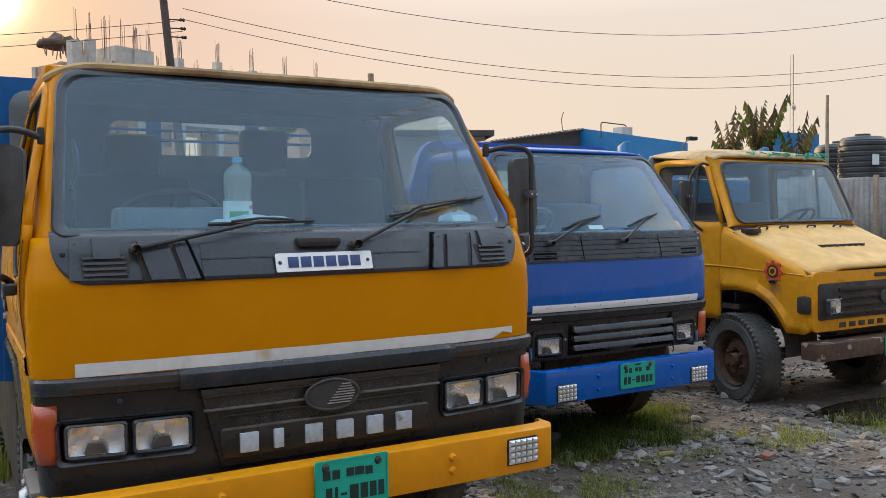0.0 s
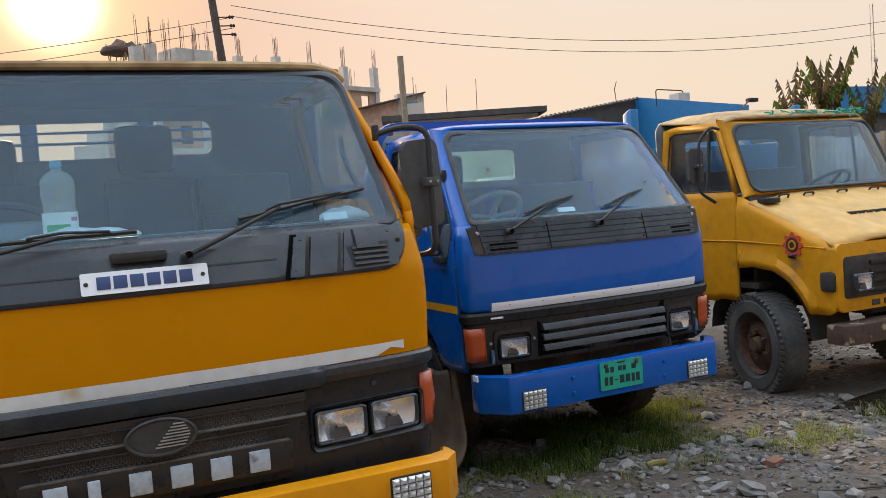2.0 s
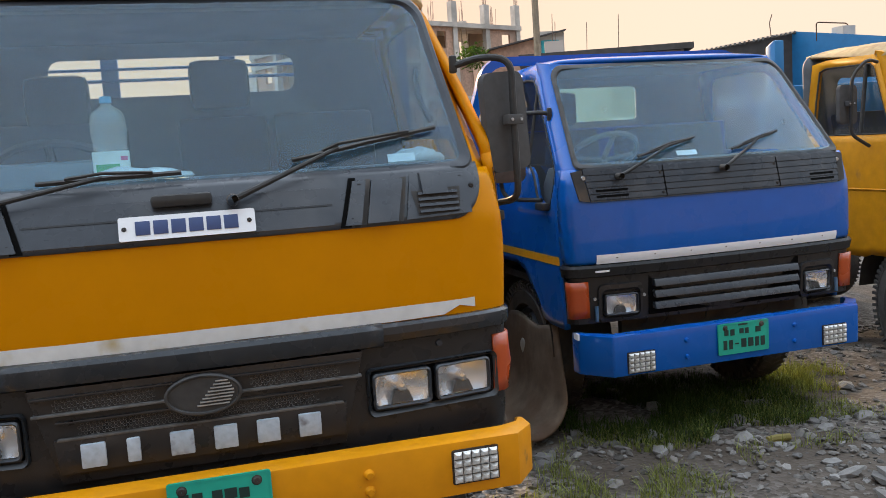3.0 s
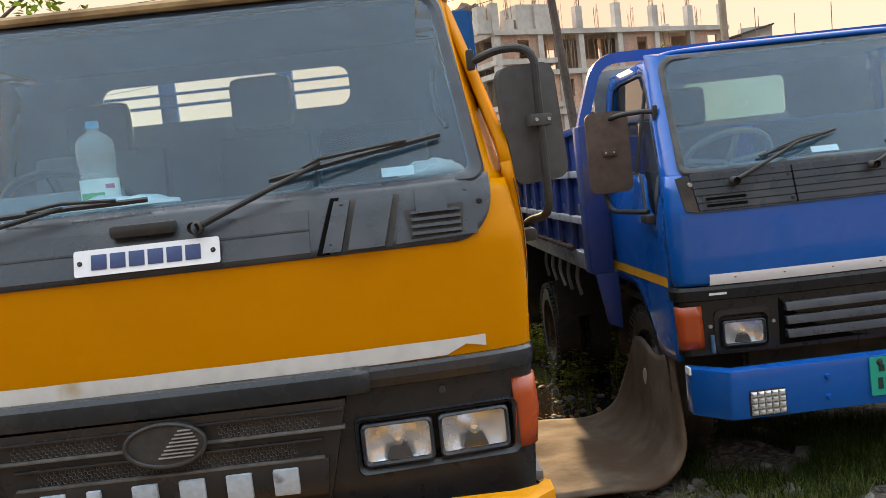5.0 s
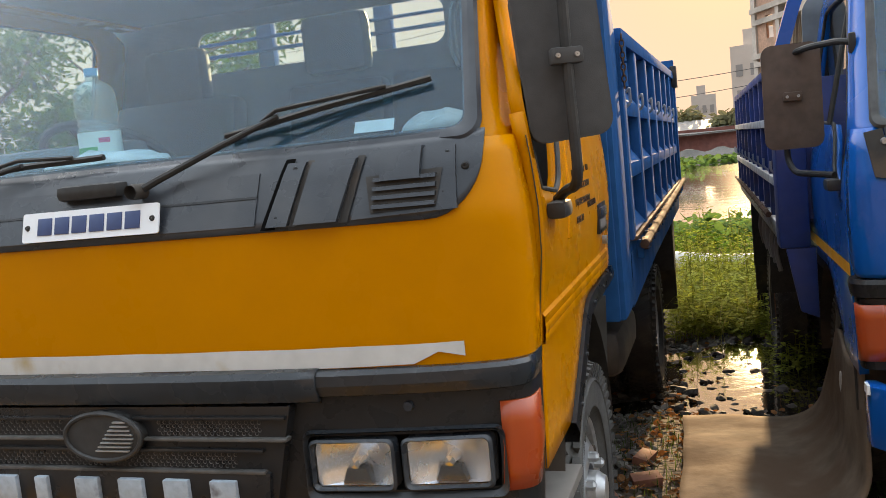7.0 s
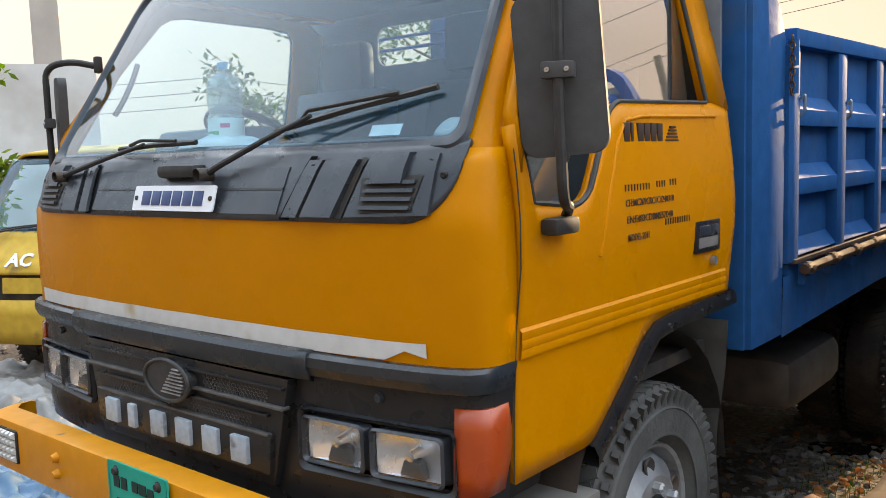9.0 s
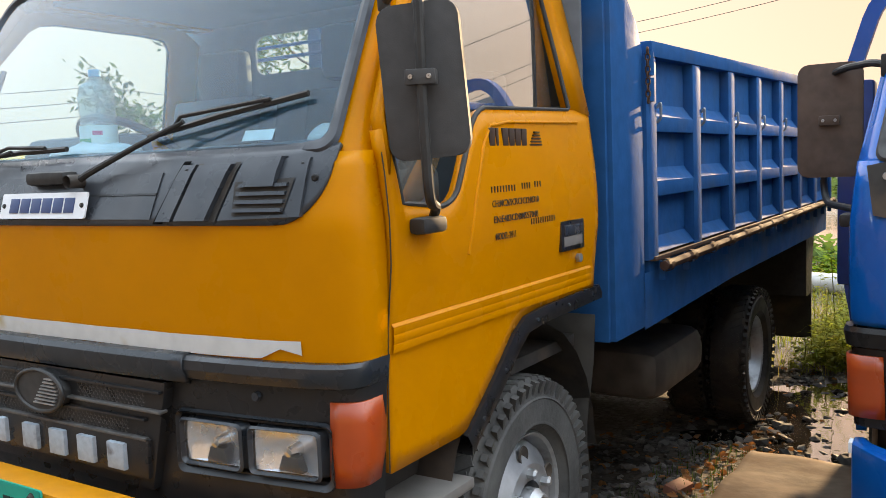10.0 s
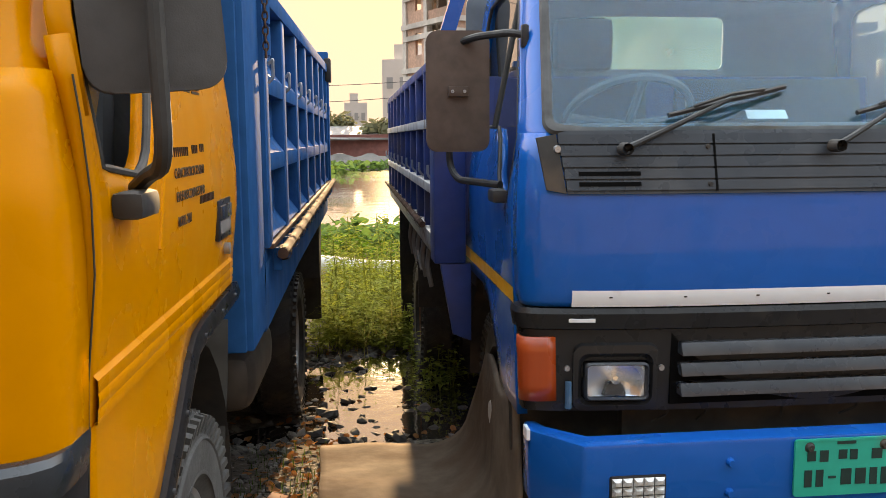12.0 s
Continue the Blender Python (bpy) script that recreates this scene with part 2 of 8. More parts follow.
# Darker tyre copy: shade under the bodies put into the rubber's colour.
TYRE_DARK = material("shaded_tyre_rubber", (0.022, 0.020, 0.019), 0.65, grain=0.3, grain_scale=30, stain=(0.06, 0.045, 0.03), stain_scale=5)
UNSEEN_WALL = material("unseen_wall_brown", (0.20, 0.165, 0.135), 0.9, grain=0.2, grain_scale=3, stain=(0.10, 0.09, 0.07), stain_scale=0.7)
STEEL = material("painted_silver_steel", (0.42, 0.43, 0.44), 0.4, 0.7, grain=0.15, grain_scale=18, stain=(0.12, 0.09, 0.07), stain_scale=7, stain_cut=(0.6, 0.75))
RUST = material("rusty_steel", (0.09, 0.045, 0.025), 0.85, grain=0.35, grain_scale=25, stain=(0.04, 0.025, 0.018), stain_scale=8)
RUST_BUMPER = material("rusted_bumper_paint", (0.065, 0.034, 0.022), 0.8, grain=0.3, grain_scale=20, stain=(0.30, 0.23, 0.15), stain_scale=9, stain_cut=(0.62, 0.68), bump=0.3, bump_scale=30)
GRILLE_DUST = material("dusty_grille_plastic", (0.085, 0.082, 0.078), 0.6, grain=0.25, grain_scale=30, stain=(0.03, 0.029, 0.028), stain_scale=9)
CHROME = material("chrome", (0.75, 0.76, 0.78), 0.12, 1.0, grain=0.05, grain_scale=20)
DULL_METAL = material("dull_badge_metal", (0.045, 0.045, 0.045), 0.5, 0.3, grain=0.2, grain_scale=40)
WHITE_TAPE = material("white_reflective_tape", (0.62, 0.62, 0.60), 0.45, grain=0.08, grain_scale=20, stain=(0.45, 0.36, 0.2), stain_scale=6, stain_cut=(0.62, 0.75))
PALE_RAIL = material("worn_pale_steel_rail", (0.44, 0.44, 0.43), 0.5, 0.2, grain=0.2, grain_scale=14, stain=(0.16, 0.12, 0.09), stain_scale=6, stain_cut=(0.55, 0.72))
ROD = material("polished_brown_rod", (0.070, 0.040, 0.028), 0.8, 0.0, spec=0.08, grain=0.2, grain_scale=16, stain=(0.12, 0.07, 0.05), stain_scale=7, stain_cut=(0.55, 0.7))
WHITE_PLATE = material("white_enamel_plate", (0.78, 0.80, 0.82), 0.35, grain=0.03, grain_scale=15, stain=(0.5, 0.45, 0.38), stain_scale=8, stain_cut=(0.68, 0.8))
LETTER_BLUE = material("dark_blue_print", (0.035, 0.06, 0.16), 0.4, grain=0.1)
LETTER_GREY = material("worn_pale_paint", (0.34, 0.40, 0.46), 0.5, grain=0.15, grain_scale=50, stain=(0.12, 0.12, 0.13), stain_scale=14, stain_cut=(0.6, 0.72))
INK = material("black_sign_paint", (0.040, 0.020, 0.011), 0.55, grain=0.2)
PLATE_INK = material("plate_character_paint", (0.006, 0.030, 0.026), 0.5, grain=0.2)
LIP_BLACK = material("scuffed_black_lip", (0.022, 0.026, 0.031), 0.28, grain=0.12, grain_scale=30, spec=0.45, stain=(0.06, 0.058, 0.055), stain_scale=5, stain_cut=(0.58, 0.85), bump=0.05, bump_scale=250)
PLATE_GREEN = material("green_number_plate", (0.005, 0.36, 0.26), 0.45, grain=0.08, grain_scale=20, stain=(0.10, 0.22, 0.16), stain_scale=9, stain_cut=(0.6, 0.75))
ORANGE_LENS = material("orange_lens", (0.38, 0.056, 0.008), 0.25, grain=0.10, grain_scale=10, coat=0.2)
YELLOW_BAND = material("yellow_stripe_tape", (0.72, 0.33, 0.01), 0.4, grain=0.08)
LAMP_GLASS = glass_material("lamp_glass", (0.92, 0.94, 0.95), 0.05, (0.6, 0.6, 0.6))
REFLECTOR = material("lamp_reflector", (0.82, 0.85, 0.90), 0.26, 0.8, grain=0.08, grain_scale=16)
LED_BODY = material("lamp_white_reflector", (0.52, 0.52, 0.50), 0.25, 0.3, grain=0.2, grain_scale=60)
# The blue of the film paints the sky's reflection onto the windscreens.
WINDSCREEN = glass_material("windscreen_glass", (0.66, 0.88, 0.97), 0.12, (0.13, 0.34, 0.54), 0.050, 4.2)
WINDSCREEN_B = glass_material("blue_film_windscreen_glass", (0.68, 0.88, 0.97), 0.12, (0.07, 0.33, 0.60), 0.040)
CLEAR_GLASS = glass_material("clear_window_glass", (0.95, 0.97, 0.96), 0.03, (0.6, 0.6, 0.55), 0.05, 4.0)
SIDE_GLASS = glass_material("side_glass", (0.95, 0.97, 0.96), 0.12, (0.6, 0.6, 0.55), 0.20, 1.5)
DUSTY_GLASS = glass_material("dusty_door_glass", (0.92, 0.93, 0.90), 0.50, (0.62, 0.56, 0.50), 0.06)
REAR_GLASS = glass_material("fogged_rear_glass", (0.72, 0.95, 0.86), 0.42, (0.40, 0.66, 0.56))
TRIM_GREY = material("grey_cab_trim", (0.10, 0.11, 0.12), 0.7, grain=0.12, grain_scale=20)
SEAT = material("dark_seat_vinyl", (0.030, 0.033, 0.038), 0.6, grain=0.15, grain_scale=14)
DASH = material("grey_dashboard", (0.10, 0.12, 0.13), 0.6, grain=0.12, grain_scale=14)
CLOTH = material("pale_cloth", (0.42, 0.46, 0.46), 0.8, grain=0.2, grain_scale=15)
PAPER = material("paper_sticker", (0.62, 0.68, 0.68), 0.6, grain=0.08)
BOTTLE = glass_material("clear_plastic_bottle", (0.70, 0.83, 0.88), 0.14, (0.75, 0.85, 0.9))
BOTTLE_CAP = material("light_blue_cap", (0.10, 0.38, 0.62), 0.4, grain=0.05)
BOTTLE_LABEL = material("white_label", (0.70, 0.78, 0.74), 0.5, grain=0.06)
LABEL_GREEN = material("green_label_print", (0.06, 0.36, 0.13), 0.5, grain=0.06)
LABEL_PINK = material("pink_label_print", (0.55, 0.10, 0.22), 0.5, grain=0.06)
# Concrete, brick, interior, plaster and far-window colours are lightened to paint distance haze.
CONCRETE = material("raw_concrete", (0.52, 0.46, 0.40), 0.85, grain=0.14, grain_scale=2.0, stain=(0.33, 0.29, 0.25), stain_scale=0.35, stain_cut=(0.5, 0.7), bump=0.2, bump_scale=5)
BRICK_WALL = material("brick_infill", (0.48, 0.29, 0.20), 0.9, grain=0.2, grain_scale=5, stain=(0.36, 0.25, 0.19), stain_scale=0.5, stain_cut=(0.5, 0.7), vary=0.15)
HAZED_ROOM = material("hazed_interior", (0.32, 0.25, 0.20), 0.9, grain=0.15, grain_scale=1)
WHITE_WALL = material("whitewashed_wall", (0.66, 0.65, 0.62), 0.85, grain=0.07, grain_scale=3, stain=(0.48, 0.45, 0.40), stain_scale=0.6, stain_cut=(0.52, 0.75))
PINK_WALL = material("haze_tinted_plaster", (0.58, 0.49, 0.42), 0.85, grain=0.06, grain_scale=0.6)
WINDOW_HAZED = material("hazed_window", (0.30, 0.27, 0.25), 0.3)
TEAL = material("teal_door_paint", (0.03, 0.33, 0.36), 0.5, grain=0.1, grain_scale=6)
SHED_BLUE = material("blue_sheet_fascia", (0.012, 0.155, 0.36), 0.5, grain=0.1, grain_scale=4)
SHEET_GREY = material("weathered_sheet_metal", (0.20, 0.185, 0.17), 0.6, 0.2, grain=0.2, grain_scale=8, stain=(0.16, 0.09, 0.06), stain_scale=2, stain_cut=(0.55, 0.75), vary=0.12)
ROOF_DARK = material("dark_roof_sheet", (0.075, 0.065, 0.06), 0.8, grain=0.2, grain_scale=4)
SHED_RED = material("red_brown_sheet", (0.24, 0.09, 0.07), 0.8, grain=0.2, grain_scale=3)
TANK = material("black_water_tank", (0.03, 0.032, 0.034), 0.55, grain=0.15, grain_scale=8)
WOOD_POLE = material("weathered_bamboo", (0.30, 0.23, 0.16), 0.8, grain=0.2, grain_scale=10)
POLE = material("weathered_dark_pole", (0.085, 0.062, 0.050), 0.85, grain=0.25, grain_scale=6)
WIRE = material("wire", (0.10, 0.09, 0.085), 0.7)
REBAR = material("rusty_rebar", (0.20, 0.13, 0.10), 0.8)
RED_PAINT = material("red_cab_paint", (0.50, 0.060, 0.025), 0.5, grain=0.15, grain_scale=10, stain=(0.2, 0.07, 0.04), stain_scale=4)
SHEET_PLASTIC = material("grey_plastic_sheet", (0.22, 0.215, 0.205), 0.55, grain=0.25, grain_scale=9, stain=(0.12, 0.11, 0.095), stain_scale=3)
SHEET_BLUE = material("blue_plastic_sheet", (0.04, 0.11, 0.20), 0.45, grain=0.2, grain_scale=6, stain=(0.25, 0.27, 0.28), stain_scale=3)
NET_GREEN = material("green_netting", (0.015, 0.28, 0.20), 0.7, grain=0.2)
STONE = material("grey_stone", (0.155, 0.147, 0.137), 0.85, grain=0.18, grain_scale=30, vary=0.42)
STONE_STUFF = material("grey_gravel", (0.122, 0.112, 0.101), 0.9, spec=0.2, grain=0.15, grain_scale=30, island=0.45)
BRICK_RED = material("broken_brick", (0.22, 0.095, 0.06), 0.9, grain=0.2, grain_scale=20, vary=0.2)
SLAB = material("muddy_rubber_sheet", (0.150, 0.112, 0.082), 0.92, spec=0.1, grain=0.28, grain_scale=8, stain=(0.105, 0.070, 0.048), stain_scale=2.2, stain_cut=(0.5, 0.62), bump=0.45, bump_scale=14)
FLAP_DARK = material("dusty_dark_flap", (0.036, 0.033, 0.029), 0.85, spec=0.2, grain=0.25, grain_scale=14, stain=(0.055, 0.050, 0.043), stain_scale=4)
BARK = material("bark", (0.12, 0.09, 0.065), 0.9, grain=0.25, grain_scale=12)
LEAF = leaf_material("tree_leaf", (0.075, 0.115, 0.028), 0.5, 0.55)
LEAF_BRIGHT = leaf_material("young_leaf", (0.13, 0.20, 0.03), 0.4, 0.5)
GRASS = leaf_material("grass_blades", (0.175, 0.195, 0.058), 0.5, 0.6)
# Darker copy of GRASS, with the shade beneath the trucks put into its colour.
SHADE_GRASS = leaf_material("shaded_grass_blades", (0.050, 0.075, 0.022), 0.5, 0.6)
GRASS_DRY = leaf_material("dry_grass", (0.30, 0.26, 0.11), 0.4, 0.7)
WEED = leaf_material("weed_leaf", (0.215, 0.235, 0.060), 0.5, 0.55)
LITTER = leaf_material("dead_leaf", (0.24, 0.125, 0.062), 0.5, 0.7)
BANANA = leaf_material("dry_banana_leaf", (0.080, 0.066, 0.040), 0.4, 0.7)
LOTUS = leaf_material("broad_water_plant_leaf", (0.11, 0.165, 0.055), 0.4, 0.4)
PIPE = material("white_plastic_pipe", (0.55, 0.53, 0.50), 0.6, grain=0.15, grain_scale=6)
# Paler than the near leaves, with distance haze put into the colour.
FAR_TREES = leaf_material("hazed_tree_leaf", (0.15, 0.15, 0.09), 0.3, 0.8)

# ---- mesh tools ----
def thing(name, label, category, group="", kind="", at=None):
    ob = new(name)
    ob.empty_display_size = 0.1
    if at is not None:
        ob.matrix_world = at
    return tagged(ob, label, category, group, kind)


def finish(bm, name, mat, smooth=30):
    me = bpy.data.meshes.new(name)
    bmesh.ops.recalc_face_normals(bm, faces=bm.faces)
    bm.to_mesh(me)
    bm.free()
    me.materials.append(mat)
    if smooth:
        me.shade_smooth()
        me.set_sharp_from_angle(angle=radians(smooth))
    return me


def part(name, bm, mat, parent=None, label="", smooth=30):
    ob = new(name, finish(bm, name, mat, smooth))
    ob.parent = parent
    return tagged(ob, label)


def single(name, bm, mat, label, category, group="", kind="", at=None, smooth=30):
    ob = new(name, finish(bm, name, mat, smooth))
    if at is not None:
        ob.matrix_world = at
    return tagged(ob, label, category, group, kind)


def box(x0, x1, y0, y1, z0, z1, bevel=0.0, bm=None, m=None, seg=2):
    bm = bm or bmesh.new()
    got = bmesh.ops.create_cube(bm, size=1.0, matrix=(m or Matrix()) @ Matrix.Translation(((x0 + x1) / 2, (y0 + y1) / 2, (z0 + z1) / 2)) @ Matrix.Diagonal((abs(x1 - x0), abs(y1 - y0), abs(z1 - z0), 1)))
    if bevel:
        edges = {e for v in got["verts"] for e in v.link_edges}
        bmesh.ops.bevel(bm, geom=list(edges), offset=min(bevel, 0.45 * min(abs(x1 - x0), abs(y1 - y0), abs(z1 - z0))), segments=seg, affect="EDGES", profile=0.6)
    return bm


def prism(pts, axis, a, b, bevel=0.0, bm=None, seg=2):
    """A polygon extruded along x, y or z. pts are the two other coordinates, in the order (y,z), (x,z) or (x,y)."""
    bm = bm or bmesh.new()

    def at(p, w):
        return {"x": (w, p[0], p[1]), "y": (p[0], w, p[1]), "z": (p[0], p[1], w)}[axis]
    lo = [bm.verts.new(at(p, a)) for p in pts]
    hi = [bm.verts.new(at(p, b)) for p in pts]
    faces = [bm.faces.new(lo), bm.faces.new(hi)]
    n = len(pts)
    for i in range(n):
        faces.append(bm.faces.new((lo[i], lo[(i + 1) % n], hi[(i + 1) % n], hi[i])))
    if bevel:
        edges = {e for f in faces for e in f.edges}
        bmesh.ops.bevel(bm, geom=list(edges), offset=bevel, segments=seg, affect="EDGES", profile=0.6)
    return bm


def tube(pts, r, seg=10, bm=None, closed=False, taper=None, cap=True):
    """A round bar along a line of points."""
    bm = bm or bmesh.new()
    pts = [Vector(p) for p in pts]
    n = len(pts)
    rings, up = [], None
    for i, p in enumerate(pts):
        d = (pts[(i + 1) % n] - pts[i - 1]) if closed or 0 < i < n - 1 else (pts[1] - pts[0] if i == 0 else pts[-1] - pts[-2])
        d.normalize()
        if up is None:
            up = d.orthogonal().normalized()
        up = (up - d * up.dot(d)).normalized()
        side = d.cross(up)
        rad = r if taper is None else r + (taper - r) * i / max(1, n - 1)
        rings.append([bm.verts.new(p + rad * (math.cos(2 * math.pi * k / seg) * up + math.sin(2 * math.pi * k / seg) * side)) for k in range(seg)])
    for i in range(n if closed else n - 1):
        a, b = rings[i], rings[(i + 1) % n]
        for k in range(seg):
            bm.faces.new((a[k], a[(k + 1) % seg], b[(k + 1) % seg], b[k]))
    if cap and not closed:
        bm.faces.new(rings[0]), bm.faces.new(rings[-1])
    return bm


def bend(pts, radius, steps=5):
    """Round off the corners of a line of points."""
    pts = [Vector(p) for p in pts]
    out = [pts[0]]
    for a, b, c in zip(pts, pts[1:], pts[2:]):
        r = min(radius, (a - b).length * 0.49, (c - b).length * 0.49)
        p, q = b + (a - b).normalized() * r, b + (c - b).normalized() * r
        out += [((1 - t) ** 2) * p + 2 * t * (1 - t) * b + t * t * q for t in (k / steps for k in range(steps + 1))]
    return out + [pts[-1]]


def grid(rows, bm=None, close=False):
    """A skin over rows of points."""
    bm = bm or bmesh.new()
    vs = [[bm.verts.new(p) for p in row] for row in rows]
    for a, b in zip(vs, vs[1:]):
        for i in range(len(a) - (0 if close else 1)):
            j = (i + 1) % len(a)
            bm.faces.new((a[i], a[j], b[j], b[i]))
    return bm


def lathe(profile, seg=40, axis="x", bm=None, centre=(0, 0, 0)):
    """A profile of (along, radius) turned round an axis."""
    def at(a, r, k):
        u, v = r * math.cos(2 * math.pi * k / seg), r * math.sin(2 * math.pi * k / seg)
        p = {"x": (a, u, v), "y": (u, a, v), "z": (u, v, a)}[axis]
        return Vector(p) + Vector(centre)
    return grid([[at(a, r, k) for k in range(seg)] for a, r in profile], bm, close=True)


def rounded(x0, x1, z0, z1, r, k=6):
    """The outline of a rounded rectangle, as points in a fixed order."""
    out = []
    for cx, cz, a in ((x1 - r, z0 + r, -90), (x1 - r, z1 - r, 0), (x0 + r, z1 - r, 90), (x0 + r, z0 + r, 180)):
        out += [(cx + r * math.cos(radians(a + 90 * i / k)), cz + r * math.sin(radians(a + 90 * i / k))) for i in range(k + 1)]
    return out


def screen(x0, x1, z0, z1, low, high, k=6):
    """The outline of a windscreen: tight lower corners and rounder upper ones, in rounded()'s order."""
    out = []
    for cx, cz, r, a in ((x1 - low, z0 + low, low, -90), (x1 - high, z1 - high, high, 0), (x0 + high, z1 - high, high, 90), (x0 + low, z0 + low, low, 180)):
        out += [(cx + r * math.cos(radians(a + 90 * i / k)), cz + r * math.sin(radians(a + 90 * i / k))) for i in range(k + 1)]
    return out


def thick(ob, t, offset=-1.0):
    s = ob.modifiers.new("thickness", "SOLIDIFY")
    s.thickness, s.offset = t, offset
    return ob


def lettering(words, size, mat, name="lettering", bold=0.0, depth=0.002, wide=1.0):
    """Words in the built-in font as a mesh, flat in x and z, from their lower left corner, facing -y."""
    cu = bpy.data.curves.new(name, "FONT")
    cu.body, cu.size, cu.offset, cu.extrude, cu.resolution_u = words, size, bold, depth, 2
    tmp = bpy.data.objects.new(name, cu)
    scene.collection.objects.link(tmp)
    me = bpy.data.meshes.new_from_object(tmp.evaluated_get(bpy.context.evaluated_depsgraph_get()))
    bpy.data.objects.remove(tmp)
    me.transform(Matrix.Rotation(radians(90), 4, "X") @ Matrix.Diagonal((wide, 1, 1, 1)))
    me.materials.clear()
    me.materials.append(mat)
    me.name = name
    return me


def rnd(a, b):
    return random.uniform(a, b)

# ---- forward-control truck cab: one skin, with the numbers of each cab ----
class Skin:
    """The front skin of a cab: at each height the centre's depth, half width and the depth of the door edge."""

    def __init__(self, levels, bow=0.02, n=4.0):
        self.levels, self.bow, self.n = levels, bow, n

    def at(self, z):
        lv = self.levels
        for a, b in zip(lv, lv[1:]):
            if z <= b[0]:
                t = max(0.0, (z - a[0]) / (b[0] - a[0]))
                return [a[i] + t * (b[i] - a[i]) for i in (1, 2, 3)]
        return list(lv[-1][1:])

    def point(self, x, z, out=0.0):
        yf, hw, yd = self.at(z)
        f = max(-1.0, min(1.0, x / hw))
        y = yd - (yd - yf) * (1 - abs(f) ** self.n) ** (1 / self.n) + self.bow * f * f * (1 - abs(f) ** 8)
        nx = f ** 5 * 0.8
        return Vector((f * hw + out * nx, y - out * math.sqrt(max(0.1, 1 - nx * nx)), z))

    def frac(self, f, z, out=0.0):
        return self.point(f * self.at(z)[1], z, out)

    def ring(self, inner, outer, out=0.0, bm=None):
        """A band between two outlines of (x, z) laid on the skin."""
        return grid([[self.point(x, z, out) for x, z in inner], [self.point(x, z, out) for x, z in outer]], bm, close=True)

    def patch(self, x0, x1, z0, z1, out, depth, nx=8, nz=3, bm=None):
        """A panel of some thickness laid on the skin."""
        bm = bm or bmesh.new()
        front = [[self.point(x0 + (x1 - x0) * i / nx, z0 + (z1 - z0) * j / nz, out) for i in range(nx + 1)] for j in range(nz + 1)]
        back = [[p + Vector((0, depth, 0)) for p in row] for row in front]
        edge_f = front[0] + [r[-1] for r in front[1:-1]] + front[-1][::-1] + [r[0] for r in front[-2:0:-1]]
        edge_b = back[0] + [r[-1] for r in back[1:-1]] + back[-1][::-1] + [r[0] for r in back[-2:0:-1]]
        grid(front, bm)
        grid([edge_f, edge_b], bm, close=True)
        return bm


def sheet_quad(skin, quad, out, depth=0.0, n=6):
    """A four-cornered plate that follows the skin: corners in order round its edge."""
    a, b, c, d = [Vector((x, 0, z)) for x, z in quad]
    rows = []
    for j in range(n + 1):
        row = [a.lerp(d, j / n).lerp(b.lerp(c, j / n), i / n) for i in range(n + 1)]
        rows.append([skin.point(p.x, p.z, out) for p in row])
    bm = grid(rows)
    if depth:
        edge = rows[0] + [r[-1] for r in rows[1:-1]] + rows[-1][::-1] + [r[0] for r in rows[-2:0:-1]]
        grid([edge, [p + Vector((0, depth, 0)) for p in edge]], bm, close=True)
    return bm


FS = [math.copysign(math.sin(radians(a)) ** 0.5, s) for s, rng in ((-1, range(90, 0, -6)), (1, range(0, 91, 6))) for a in rng]


def skin_sheet(skin, zs, out=0.0, bm=None):
    return grid([[skin.frac(f, z, out) for f in FS] for z in zs], bm)


def lamp_sheet(skin, zs, pockets, depth=0.055):
    """The lamp panel's skin, pressed in where the lamps sit."""
    xs = sorted({round(f, 4) for f in FS} | {round(-0.93 + 1.86 * i / 90, 4) for i in range(91)})
    rows = []
    for z in zs:
        row = []
        for f in xs:
            p = skin.frac(f, z, 0.004)
            if any(x0 < p.x < x1 and z0 < z < z1 for x0, x1, z0, z1 in pockets):
                p.y += depth
            row.append(p)
        rows.append(row)
    return grid(rows)


